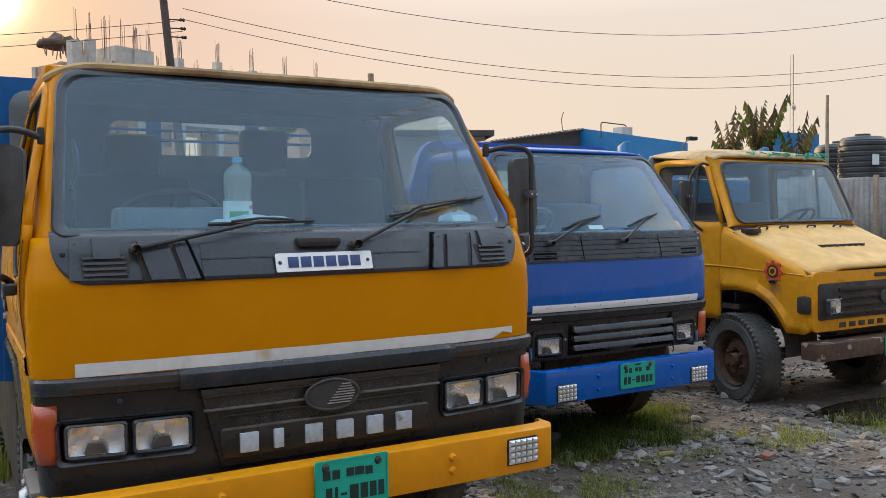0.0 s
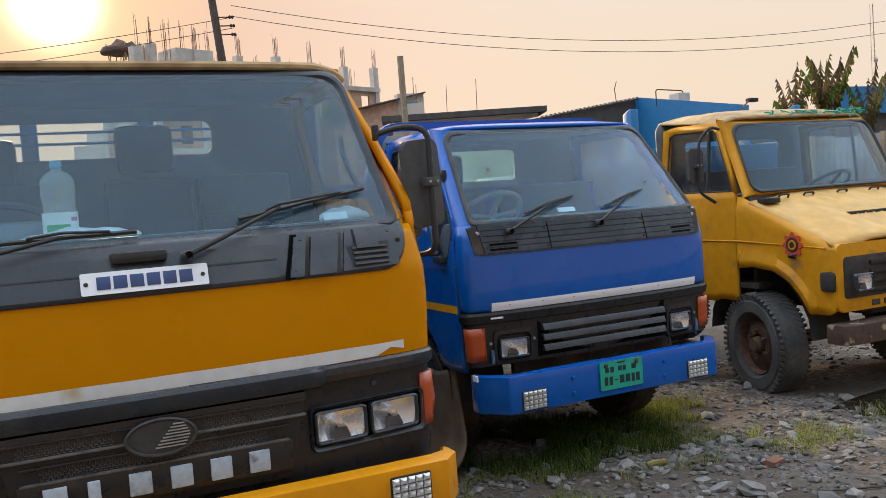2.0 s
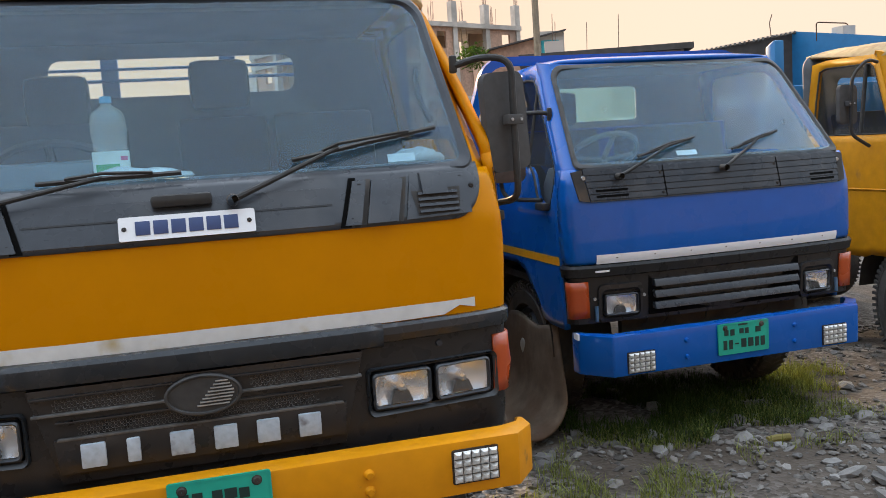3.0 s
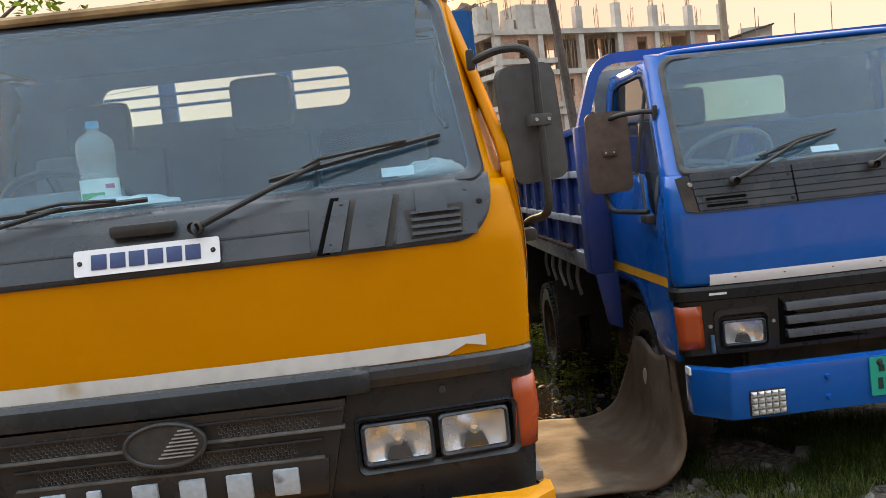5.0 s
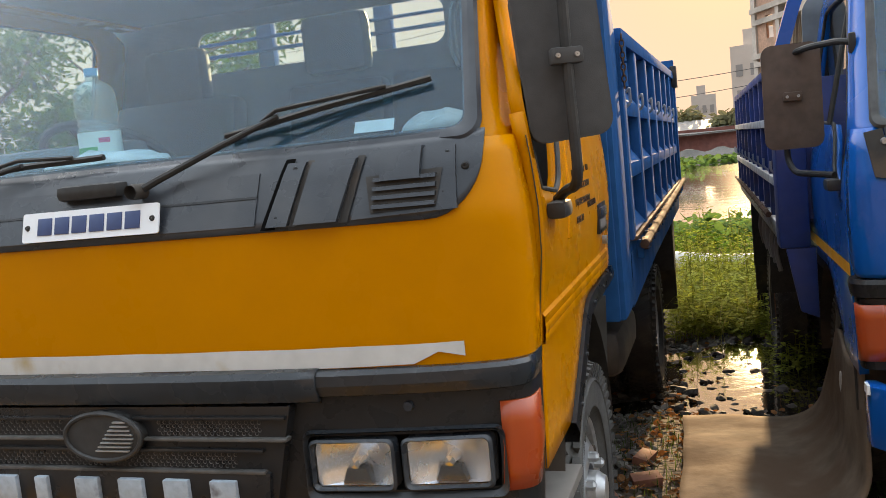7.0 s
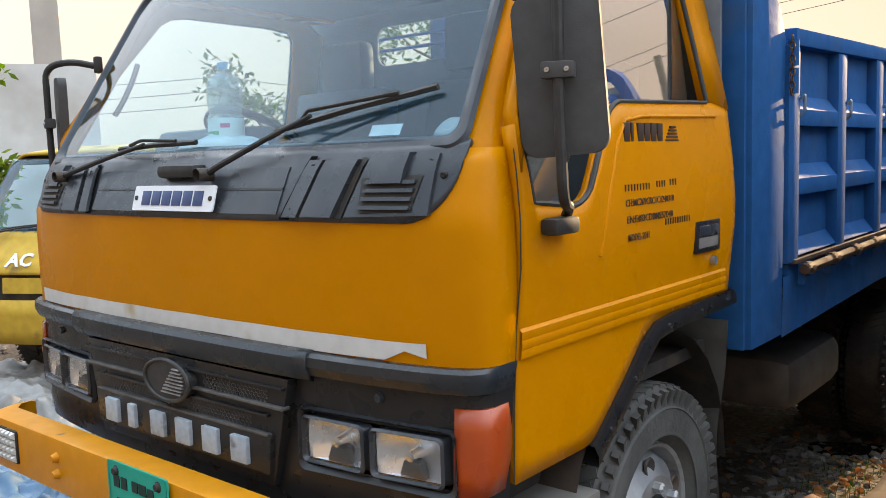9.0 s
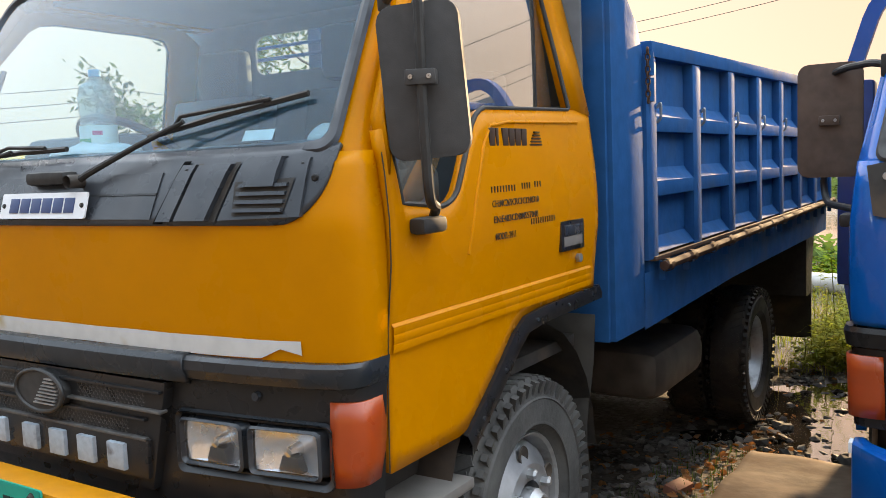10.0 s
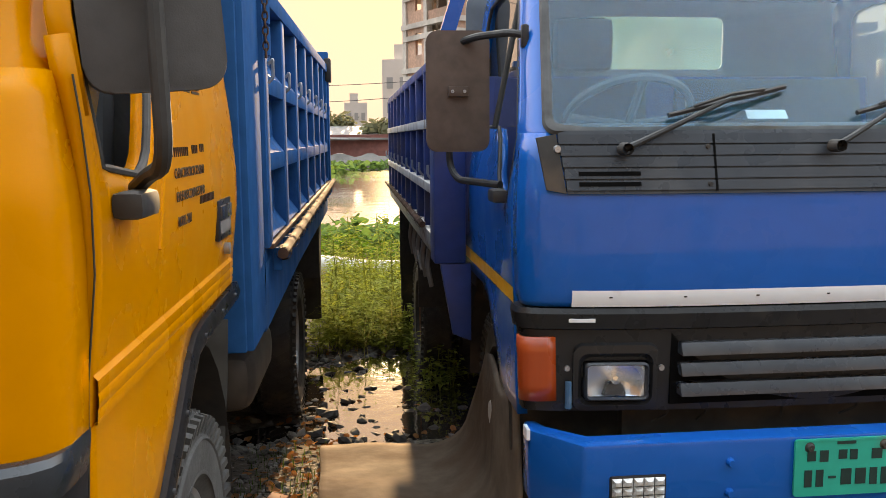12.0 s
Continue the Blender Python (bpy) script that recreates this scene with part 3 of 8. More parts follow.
def wheel(name_tyre_mat, rim_mat, radius, width, parent, at, dish=0.06, holes=True, treads=54):
    """A truck wheel with its outer face towards +x: tyre with tread lugs, rim, hub and nuts."""
    w = new("wheel")
    w.parent = parent
    w.matrix_basis = at
    h = width / 2
    prof = [(-h * 0.6, radius * 0.56), (-h, radius * 0.64), (-h * 1.05, radius * 0.80), (-h * 0.92, radius * 0.94), (-h * 0.78, radius * 0.985), (0, radius * 0.99), (h * 0.78, radius * 0.985), (h * 0.92, radius * 0.94), (h * 1.05, radius * 0.80), (h, radius * 0.64), (h * 0.6, radius * 0.56)]
    part("tyre", lathe(prof, 56), name_tyre_mat, w)
    bm = bmesh.new()
    for k in range(treads):
        a = 2 * math.pi * k / treads
        for s in (-1, 1):
            m = Matrix.Rotation(a + s * 0.02, 4, "X") @ Matrix.Translation((s * h * 0.45, 0, radius * 0.990)) @ Matrix.Rotation(s * 0.5, 4, "Z")
            box(-h * 0.36, h * 0.36, -radius * 0.042, radius * 0.042, -0.02, radius * 0.004, bm=bm, m=m)
            lug = Matrix.Rotation(a + s * 0.05, 4, "X") @ Matrix.Translation((s * h * 0.965, 0, radius * 0.905)) @ Matrix.Rotation(s * 0.30, 4, "Y")
            box(-h * 0.09, h * 0.10, -radius * 0.026, radius * 0.026, -radius * 0.068, radius * 0.060, bm=bm, m=lug)
    part("tread", bm, name_tyre_mat, w)
    for r in (0.825, 0.64):
        part("sidewall_ring", lathe([(h * 1.02, radius * (r - 0.012)), (h * 1.075 if r > 0.7 else h * 1.03, radius * r), (h * 1.02, radius * (r + 0.012))], 56), name_tyre_mat, w)
    rim = part("rim", lathe([(h * 0.66, radius * 0.57), (h * 0.78, radius * 0.555), (h * 0.70, radius * 0.53), (h * 0.25, radius * 0.50), (dish, radius * 0.46), (dish + 0.03, radius * 0.33), (dish + 0.028, radius * 0.20), (dish - 0.05, radius * 0.19), (dish - 0.05, 0.001)], 48), rim_mat, w)
    if holes:
        for k in range(5):
            bm = bmesh.new()
            a = 2 * math.pi * (k + 0.3) / 5
            lathe([(dish + 0.016, radius * 0.075), (dish + 0.022, radius * 0.066), (dish + 0.012, 0.001)], 14, bm=bm, centre=(0, radius * 0.405 * math.cos(a), radius * 0.405 * math.sin(a)))
            part("vent_hole", bm, CHASSIS, rim)
    part("hub", lathe([(dish - 0.06, radius * 0.16), (dish + 0.05, radius * 0.15), (dish + 0.075, radius * 0.11), (dish + 0.075, 0.001)], 24), rim_mat if holes else RUST, w)
    nuts = bmesh.new()
    lathe([(0, 0.016), (0.026, 0.016), (0.034, 0.009), (0.034, 0.001)], 6, bm=nuts)
    me = finish(nuts, "wheel_nut", rim_mat if holes else RUST)
    for k in range(6):
        a = 2 * math.pi * (k + 0.5) / 6
        nut = new("wheel_nut", me)
        nut.parent = w
        nut.matrix_basis = Matrix.Translation((dish + 0.025, radius * 0.265 * math.cos(a), radius * 0.265 * math.sin(a)))
    return w


def wiper(parent, skin, pivot, elbow, tip0, tip1, out=0.02):
    """A wiper: arm from its pivot, and the blade on the glass."""
    p = skin.point(*pivot, out + 0.012)
    e = skin.point(*elbow, out + 0.03)
    a, b = skin.point(*tip0, out), skin.point(*tip1, out)
    w = part("wiper_arm", tube([p + Vector((0, -0.005, 0)), p.lerp(e, 0.15) + Vector((0, -0.012, 0.0)), p.lerp(e, 0.6) + Vector((0, -0.012, 0)), e], 0.010, 8, taper=0.006), RUBBER, parent)
    part("wiper_pivot", lathe([(-0.035, 0.016), (-0.02, 0.018), (0.01, 0.018)], 14, axis="y", centre=p), CHASSIS, w)
    mid = a.lerp(b, 0.5)
    part("wiper_blade", tube([a, a.lerp(b, 0.25) + Vector((0, -0.006, 0)), mid + Vector((0, -0.008, 0.002)), a.lerp(b, 0.75) + Vector((0, -0.006, 0)), b], 0.0075, 6), RUBBER, w)
    bm = tube([a.lerp(b, 0.2) + Vector((0, -0.012, 0.008)), e + Vector((0, -0.008, 0.012)), a.lerp(b, 0.8) + Vector((0, -0.012, 0.008))], 0.005, 6)
    part("blade_holder", bm, RUBBER, w)
    return w


def mirror(parent, plate, arm, clamp, w, h, turn, mat=MIRROR_SHELL, roll=0.0):
    """A door mirror: rounded housing with glass at its back, bent arm, clamp with two screws."""
    c = Vector(plate)
    m = Matrix.Translation(c) @ Matrix.Rotation(radians(turn), 4, "Z") @ Matrix.Rotation(radians(roll), 4, "Y")
    bm = prism(rounded(-w / 2, w / 2, -h / 2, h / 2, 0.035), "y", -0.020, 0.010, 0.0045)
    bm.transform(m)
    mir = part("mirror", bm, mat, parent)
    bm = prism(rounded(-w / 2 + 0.018, w / 2 - 0.018, -h / 2 + 0.018, h / 2 - 0.018, 0.025), "y", 0.0095, 0.0110)
    bm.transform(m)
    part("mirror_glass", bm, CHROME, mir)
    part("mirror_arm", tube(bend(arm, 0.06), 0.012, 10), RUBBER, mir)
    bm = box(-0.034, 0.034, -0.018, 0.018, -0.017, 0.017, 0.006)
    bm.transform(Matrix.Translation(clamp) @ Matrix.Rotation(radians(turn), 4, "Z"))
    cl = part("clamp", bm, mat, mir)
    for s in (-1, 1):
        bm = lathe([(-0.022, 0.001), (-0.022, 0.005), (-0.016, 0.006)], 10, axis="y", centre=(s * 0.02, 0, 0))
        bm.transform(Matrix.Translation(clamp) @ Matrix.Rotation(radians(turn), 4, "Z"))
        part("screw", bm, STEEL, cl)
    return mir


def led_lamp(parent, x0, x1, y, z0, z1, rows=4, cols=5):
    """A square work lamp in the bumper: frame, white reflector cells and clear cover."""
    lamp = part("work_lamp", box(x0, x1, y - 0.004, y + 0.03, z0, z1, 0.008), PLASTIC, parent)
    w, h = (x1 - x0 - 0.010) / cols, (z1 - z0 - 0.010) / rows
    bm = bmesh.new()
    a = [bm.verts.new((sx * w * 0.47, -0.0045, sz * h * 0.47)) for sx, sz in ((-1, -1), (1, -1), (1, 1), (-1, 1))]
    b = [bm.verts.new((sx * w * 0.22, -0.015, sz * h * 0.18)) for sx, sz in ((-1, -1), (1, -1), (1, 1), (-1, 1))]
    for k in range(4):
        bm.faces.new((a[k], a[(k + 1) % 4], b[(k + 1) % 4], b[k]))
    bm.faces.new(b)
    me = finish(bm, "lamp_cell", LED_BODY, 0)
    for i in range(cols):
        for j in range(rows):
            cell = new("lamp_cell", me)
            cell.parent = lamp
            cell.location = (x0 + 0.005 + w * (i + 0.5), y, z0 + 0.005 + h * (j + 0.5))
    return lamp


def head_lamp(parent, x0, x1, z0, z1, y, slope=0.0):
    """A rectangular head lamp: chromed rim, curved reflector, bulb cap and glass."""
    def at(p, d):
        return (p[0], y + d + slope * (p[0] - x0), p[1])
    lamp = part("head_lamp", grid([[at(p, -0.010) for p in rounded(x0, x1, z0, z1, 0.016)], [at(p, -0.016) for p in rounded(x0 + 0.005, x1 - 0.005, z0 + 0.005, z1 - 0.005, 0.014)], [at(p, -0.006) for p in rounded(x0 + 0.010, x1 - 0.010, z0 + 0.010, z1 - 0.010, 0.012)], [at(p, 0.02) for p in rounded(x0, x1, z0, z1, 0.016)]], close=True), PLASTIC_GREY, parent, "grey-rimmed square head lamp")
    cx, cz = (x0 + x1) / 2, (z0 + z1) / 2
    hx, hz, rows = (x1 - x0) / 2 - 0.010, (z1 - z0) / 2 - 0.010, []
    for j in range(-1, 10):
        v = max(-1.0, min(1.0, j / 4 - 1.0))
        row = []
        for i in range(33):
            w = i / 16 - 1.0
            deep = 0.0 if j in (-1, 9) else 0.034 * max(0.0, 1 - w * w - 0.30 * v * v)
            row.append(at((cx + hx * w, cz + hz * v), 0.002 + deep))
        rows.append(row)
    part("reflector", grid(rows), REFLECTOR, lamp)
    part("bulb_cap", lathe([(y + 0.0 + slope * (cx - x0), 0.001), (y + 0.002 + slope * (cx - x0), 0.012), (y + 0.05 + slope * (cx - x0), 0.02)], 14, axis="y", centre=(cx, 0, cz)), CHROME, lamp)
    bm = prism([(cx - hx * 0.42, cz - hz), (cx + hx * 0.42, cz - hz), (cx + hx * 0.26, cz - hz * 0.25), (cx - hx * 0.26, cz - hz * 0.25)], "y", y + 0.006 + slope * (cx - x0), y + 0.03 + slope * (cx - x0), 0.004)
    part("bulb_shade", bm, DULL_METAL, lamp)
    gl = part("lens", grid([[at((x0 + 0.008 + (x1 - x0 - 0.016) * i / 8, z0 + 0.008 + (z1 - z0 - 0.016) * j / 4), -0.008 - 0.006 * (1 - (i / 4 - 1) ** 2) * (1 - (j / 2 - 1) ** 2)) for i in range(9)] for j in range(5)]), LAMP_GLASS, lamp)
    gl.visible_shadow = False
    return lamp


def number_plate(parent, x0, x1, y, z0, z1, tilt=0.0, bars=()):
    m = Matrix.Translation(((x0 + x1) / 2, y, (z0 + z1) / 2)) @ Matrix.Rotation(radians(tilt), 4, "Y")
    w, h = x1 - x0, z1 - z0
    bm = prism(rounded(-w / 2, w / 2, -h / 2, h / 2, 0.008, 3), "y", -0.003, 0.003)
    bm.transform(m)
    pl = part("number_plate", bm, PLATE_GREEN, parent, "green number plate with worn characters")
    rim = grid([[(x, -0.0055, z) for x, z in rounded(-w / 2, w / 2, -h / 2, h / 2, 0.008, 3)], [(x, -0.0055, z) for x, z in rounded(-w / 2 + 0.006, w / 2 - 0.006, -h / 2 + 0.006, h / 2 - 0.006, 0.006, 3)]], close=True)
    rim.transform(m)
    for u0, u1, v0, v1 in bars:
        bm = box((u0 - 0.5) * w, (u1 - 0.5) * w, -0.0052, -0.0025, (v0 - 0.5) * h, (v1 - 0.5) * h)
        bm.transform(m)
        part("character_bar", bm, PLATE_INK, pl)
    part("plate_rim", rim, PLATE_GREEN, pl)
    for s in (-1, 1):
        bm = lathe([(-0.012, 0.001), (-0.012, 0.009), (-0.004, 0.012), (-0.002, 0.018)], 12, axis="y", centre=(s * w * 0.36, 0, h * 0.36))
        bm.transform(m)
        part("bolt", bm, CHASSIS, pl)
    return pl


def seat(parent, x, y, z, w=0.46, head=True, lift=0.0):
    s = part("seat_back", prism([(y, z), (y + 0.10, z), (y + 0.20, z + 0.50), (y + 0.10, z + 0.52)], "x", x - w / 2, x + w / 2, 0.035), SEAT, parent)
    if head:
        part("head_rest", box(x - 0.12, x + 0.12, y + 0.11, y + 0.20, z + 0.54 + lift, z + 0.745 + lift, 0.04), SEAT, s)
    part("seat_cushion", box(x - w / 2, x + w / 2, y - 0.40, y + 0.08, z - 0.14, z + 0.02, 0.05), SEAT, parent)
    return s


def steering(parent, x, y, z, mat=RUBBER):
    c = Vector((x, y, z))
    m = Matrix.Translation(c) @ Matrix.Rotation(radians(-35), 4, "X")
    bm = tube([(0.21 * math.cos(2 * math.pi * k / 28), 0.21 * math.sin(2 * math.pi * k / 28), 0) for k in range(28)], 0.014, 8, closed=True)
    tube([(-0.2, 0, 0), (0, 0, -0.03), (0.2, 0, 0)], 0.014, 8, bm)
    tube([(0, 0, -0.03), (0, -0.20, 0)], 0.014, 8, bm)
    tube([(0, 0, -0.03), (0, 0.05, -0.40)], 0.025, 8, bm)
    bm.transform(m)
    return part("steering_wheel", bm, mat, parent)


def door_side(parent, side, ztop, zbot, xs, y0, y1, upper, mat, name="door", glass=None, ny=44, nz=14):
    """A cab door on one side (+1 or -1): pressed panel from its lower edge to the window line, window frame and glass."""
    rows = []
    for i in range(ny + 1):
        y = y0 + (y1 - y0) * i / ny
        a, b = zbot(y), ztop(y)
        rows.append([(side * xs(a + (b - a) * j / nz), y, a + (b - a) * j / nz) for j in range(nz + 1)])
    d = thick(part(name, grid(rows), mat, parent), 0.03, -1.0)
    inner, outer = upper
    thick(part("window_frame", grid([[(side * xs(z), y, z) for y, z in inner], [(side * (xs(z) + 0.004), y, z) for y, z in outer]]), mat, d), 0.03, -1.0)
    # rubber seal along the window's edge
    seal = [(y, z) for y, z in inner] + [(y0 + (y1 - y0) * i / ny, ztop(y0 + (y1 - y0) * i / ny)) for i in range(ny, -1, -1) if inner[0][0] + 0.0 <= y0 + (y1 - y0) * i / ny <= inner[-1][0]]
    part("window_seal", tube([(side * (xs(z) - 0.004), y, z) for y, z in seal], 0.007, 8, closed=True), RUBBER, d)
    bm = bmesh.new()
    top = max(z for y, z in seal)
    vs = [bm.verts.new((side * (xs(z) - 0.012 - 0.12 * (top - z)), y, z)) for y, z in seal]
    bmesh.ops.triangle_fill(bm, use_beauty=True, edges=[bm.edges.new((vs[i], vs[(i + 1) % len(vs)])) for i in range(len(vs))])
    g = part("window_glass", bm, glass or CLEAR_GLASS, d)
    g.visible_shadow = False
    return d

# ---- the yellow tipper truck ----
YT = thing("tipper_truck", "yellow cab tipper truck with a blue steel body", "truck", at=Matrix())
YS = Skin([(0.50, -0.030, 0.960, 0.13), (0.985, -0.050, 0.978, 0.13), (1.04, -0.052, 0.982, 0.13), (1.20, -0.048, 0.990, 0.13), (1.30, -0.042, 0.986, 0.13), (1.33, -0.030, 0.982, 0.132), (1.42, 0.012, 0.968, 0.142), (1.47, 0.045, 0.958, 0.165), (1.70, 0.180, 0.925, 0.30), (2.07, 0.400, 0.862, 0.515), (2.10, 0.432, 0.850, 0.55)])


def y_side(z):
    for (a, p), (b, q) in zip(((0.60, 0.966), (0.99, 0.978), (1.06, 0.984), (1.20, 1.000), (1.29, 1.002), (1.40, 0.994)), ((0.99, 0.978), (1.06, 0.984), (1.20, 1.000), (1.29, 1.002), (1.40, 0.994), (1.58, 0.972))):
        if z <= b:
            return p + (q - p) * (z - a) / (b - a)
    return 0.972 - (z - 1.58) * 0.235


CAB = part("cab_shell", skin_sheet(YS, [0.985, 0.995, 1.02, 1.08, 1.15, 1.22, 1.28, 1.30, 1.33, 1.38, 1.42, 1.455]), YELLOW, YT, "glossy mustard yellow cab front")
thick(CAB, 0.012)


def lean(pts, z0, z1, top):
    """Draw an outline in towards its top, as a windscreen narrows."""
    return [(x * (1 + (top - 1) * (z - z0) / (z1 - z0)), z) for x, z in pts]


OUTER = lean(screen(-0.905, 0.905, 1.45, 2.072, 0.045, 0.085), 1.45, 2.07, 0.925)
INNER = lean(screen(-0.868, 0.868, 1.484, 2.035, 0.028, 0.07), 1.45, 2.07, 0.925)
FRAME = lean(rounded(-0.957, 0.957, 1.44, 2.098, 0.012), 1.45, 2.07, 0.90)
bm = YS.ring(OUTER, [(math.copysign(YS.at(z)[1], x) if abs(x) > 0.84 - 0.05 * (z - 1.45) else x, z) for x, z in FRAME])
thick(part("windscreen_surround", bm, YELLOW, CAB), 0.008)
bm = grid([[YS.point(x, z, 0.004) for x, z in OUTER], [YS.point(x, z, 0.014) for x, z in lean(screen(-0.893, 0.893, 1.462, 2.060, 0.04, 0.08), 1.45, 2.07, 0.925)], [YS.point(x, z, 0.012) for x, z in lean(screen(-0.880, 0.880, 1.474, 2.047, 0.034, 0.075), 1.45, 2.07, 0.925)], [YS.point(x, z, -0.004) for x, z in INNER]], close=True)
part("windscreen_seal", bm, SEAL, CAB)
rows = []
for j in range(13):
    z = 1.478 + (2.046 - 1.478) * j / 12
    e = 0.884 * (1 + (0.925 - 1) * (z - 1.45) / 0.62)
    rows.append([YS.point(-e + 2 * e * i / 24, z, 0.0) for i in range(25)])
g = part("windscreen", grid(rows), WINDSCREEN, CAB, "large windscreen, its dust film coloured blue for sky reflection")
g.visible_shadow = False

# roof, back wall and floor of the cab
def roof_rows(skin, zt, yb, hb, zb, rise, nf=14):
    rows = []
    for j in range(nf + 1):
        v = j / nf
        row = []
        for f in FS:
            drop = 0.045 * max(0.0, (abs(f) - 0.82) / 0.18) ** 2
            p = skin.frac(f, zt) - Vector((0, 0, drop))
            q = Vector((f * hb, yb, zb - 0.05 * abs(f) ** 5))
            r = p.lerp(q, v)
            r.z += rise * (math.sin(math.pi * min(1.0, v * 1.25 + 0.0)) ** 0.7 if v < 0.8 else max(0.0, math.sin(math.pi * 1.0 * v)) ** 0.7 * 0.9) * (1 - abs(f) ** 6)
            row.append(r)
        rows.append(row)
    return rows


thick(part("roof", grid(roof_rows(YS, 2.095, 1.31, 0.845, 2.13, 0.035)), YELLOW_DIRTY, CAB, "sun-faded dusty yellow roof"), 0.02)
rim_pts = [YS.frac(f, 2.085, 0.006) - Vector((0, 0, 0.045 * max(0.0, (abs(f) - 0.82) / 0.18) ** 2)) for f in FS]
part("roof_gutter", tube(rim_pts, 0.017, 8), YELLOW_DIRTY, CAB, "dusty beige roof gutter")
bm = grid([[(x, 1.325, z) for x, z in rounded(-0.95, 0.95, 1.01, 2.10, 0.08)], [(x, 1.325, z) for x, z in rounded(-0.53, 0.48, 1.825, 1.985, 0.05)]], close=True)
thick(part("back_wall", bm, TRIM_GREY, CAB), 0.02)
bm = bmesh.new()
bm.faces.new([bm.verts.new((x, 1.327, z)) for x, z in rounded(-0.53, 0.48, 1.825, 1.985, 0.05)])
part("rear_window", bm, CLEAR_GLASS, CAB).visible_shadow = False
part("cab_floor", box(-0.90, 0.90, 0.16, 1.31, 0.78, 0.82), CHASSIS, CAB)
part("firewall", box(-0.84, 0.84, 0.04, 0.06, 0.70, 1.28), CHASSIS, CAB)
part("headlining", box(-0.78, 0.78, 0.55, 1.30, 2.045, 2.06), TRIM_GREY, CAB)
for s in (-1, 1):
    part("roof_rail", box(s * 0.77, s * 0.868, 0.52, 1.31, 2.035, 2.092, 0.01), YELLOW, CAB)
dash = part("dashboard", prism([(0.10, 1.30), (0.10, 1.455), (0.20, 1.485), (0.40, 1.48), (0.50, 1.40), (0.50, 1.15), (0.10, 1.15)], "x", -0.90, 0.90, 0.02), DASH, CAB)
part("instrument_hood", prism([(0.30, 1.47), (0.34, 1.555), (0.48, 1.56), (0.52, 1.42)], "x", -0.66, -0.20, 0.025), DASH, dash)
seat(CAB, -0.47, 0.92, 1.20, 0.50, True, -0.045)
seat(CAB, 0.15, 0.95, 1.20, 0.36)
seat(CAB, 0.56, 0.95, 1.20, 0.42, False)
steering(CAB, -0.42, 0.60, 1.50)

# black cowl below the windscreen, with its seams, vents, screws and grip
def cowl_zb(x):
    u = max(0.0, (abs(x) - 0.80) / 0.106)
    return 1.302 + 0.13 * (1 - math.sqrt(max(0.0, 1 - min(1.0, u) ** 2)))


rows = []
for j in range(9):
    row = []
    for i in range(57):
        x = 0.906 * math.sin(math.pi / 2 * (i / 28 - 1))
        zb = cowl_zb(x)
        row.append(YS.point(x, zb + (1.474 - zb) * j / 8, 0.008))
    rows.append(row)
COWL = part("cowl", grid(rows), PLASTIC_GREY, CAB, "dark grey plastic cowl panel")
thick(COWL, 0.014)
part("cowl_centre_panel", YS.patch(-0.44, 0.42, 1.315, 1.425, 0.0115, 0.01, 16, 3), PLASTIC_GREY, COWL)
part("cowl_seam", YS.patch(-0.44, 0.42, 1.372, 1.377, 0.0135, 0.01, 16, 1), PLASTIC, COWL)
for s in (-1, 1):
    part("cowl_gap", sheet_quad(YS, [(s * 0.436, 1.304), (s * 0.470, 1.304), (s * 0.503, 1.449), (s * 0.480, 1.449)], 0.0125), DEEP, COWL)
    part("cowl_strip", sheet_quad(YS, [(s * 0.452, 1.310), (s * 0.500, 1.310), (s * 0.532, 1.440), (s * 0.490, 1.440)], 0.022, 0.018), PLASTIC_GREY, COWL)
    part("cowl_gap", sheet_quad(YS, [(s * 0.501, 1.308), (s * 0.518, 1.308), (s * 0.548, 1.442), (s * 0.532, 1.442)], 0.0125), CHASSIS, COWL)
    part("cowl_cap", sheet_quad(YS, [(s * 0.518, 1.312), (s * 0.612, 1.312), (s * 0.645, 1.438), (s * 0.548, 1.438)], 0.027, 0.022), PLASTIC_GREY, COWL)
    part("cowl_gap", sheet_quad(YS, [(s * 0.612, 1.308), (s * 0.632, 1.308), (s * 0.662, 1.442), (s * 0.645, 1.442)], 0.0125), CHASSIS, COWL)
    part("vent_panel", sheet_quad(YS, [(s * 0.642, 1.312), (s * 0.856, 1.318), (s * 0.848, 1.445), (s * 0.672, 1.443)], 0.016, 0.012), PLASTIC_GREY, COWL)
    part("vent_box", YS.patch(s * 0.700, s * 0.780, 1.385, 1.450, 0.030, 0.024, 3, 2), PLASTIC_GREY, COWL)
    part("vent_recess", sheet_quad(YS, [(s * 0.682, 1.322), (s * 0.815, 1.326), (s * 0.826, 1.402), (s * 0.668, 1.396)], 0.0185), CHASSIS, COWL)
    for k in range(4):
        zz = 1.330 + 0.018 * k
        part("vent_slat", YS.patch(s * 0.685, s * 0.812, zz, zz + 0.008, 0.026, 0.010, 5, 1), PLASTIC_GREY, COWL)
    for x, z in ((0.508, 1.424), (0.474, 1.324), (0.832, 1.428), (0.826, 1.348), (0.868, 1.400)):
        c = YS.point(s * x, z, 0.0235 if x < 0.6 else 0.017)
        part("cowl_screw", lathe([(c.y + 0.0035, 0.001), (c.y + 0.003, 0.005), (c.y + 0.0045, 0.008), (c.y + 0.012, 0.009)], 12, axis="y", centre=(c.x, 0, c.z)), PLASTIC, COWL)
c = YS.point(-0.01, 1.422, 0.0)
bm = box(c.x - 0.085, c.x + 0.085, c.y - 0.045, c.y + 0.01, c.z - 0.018, c.z + 0.018, 0.014)
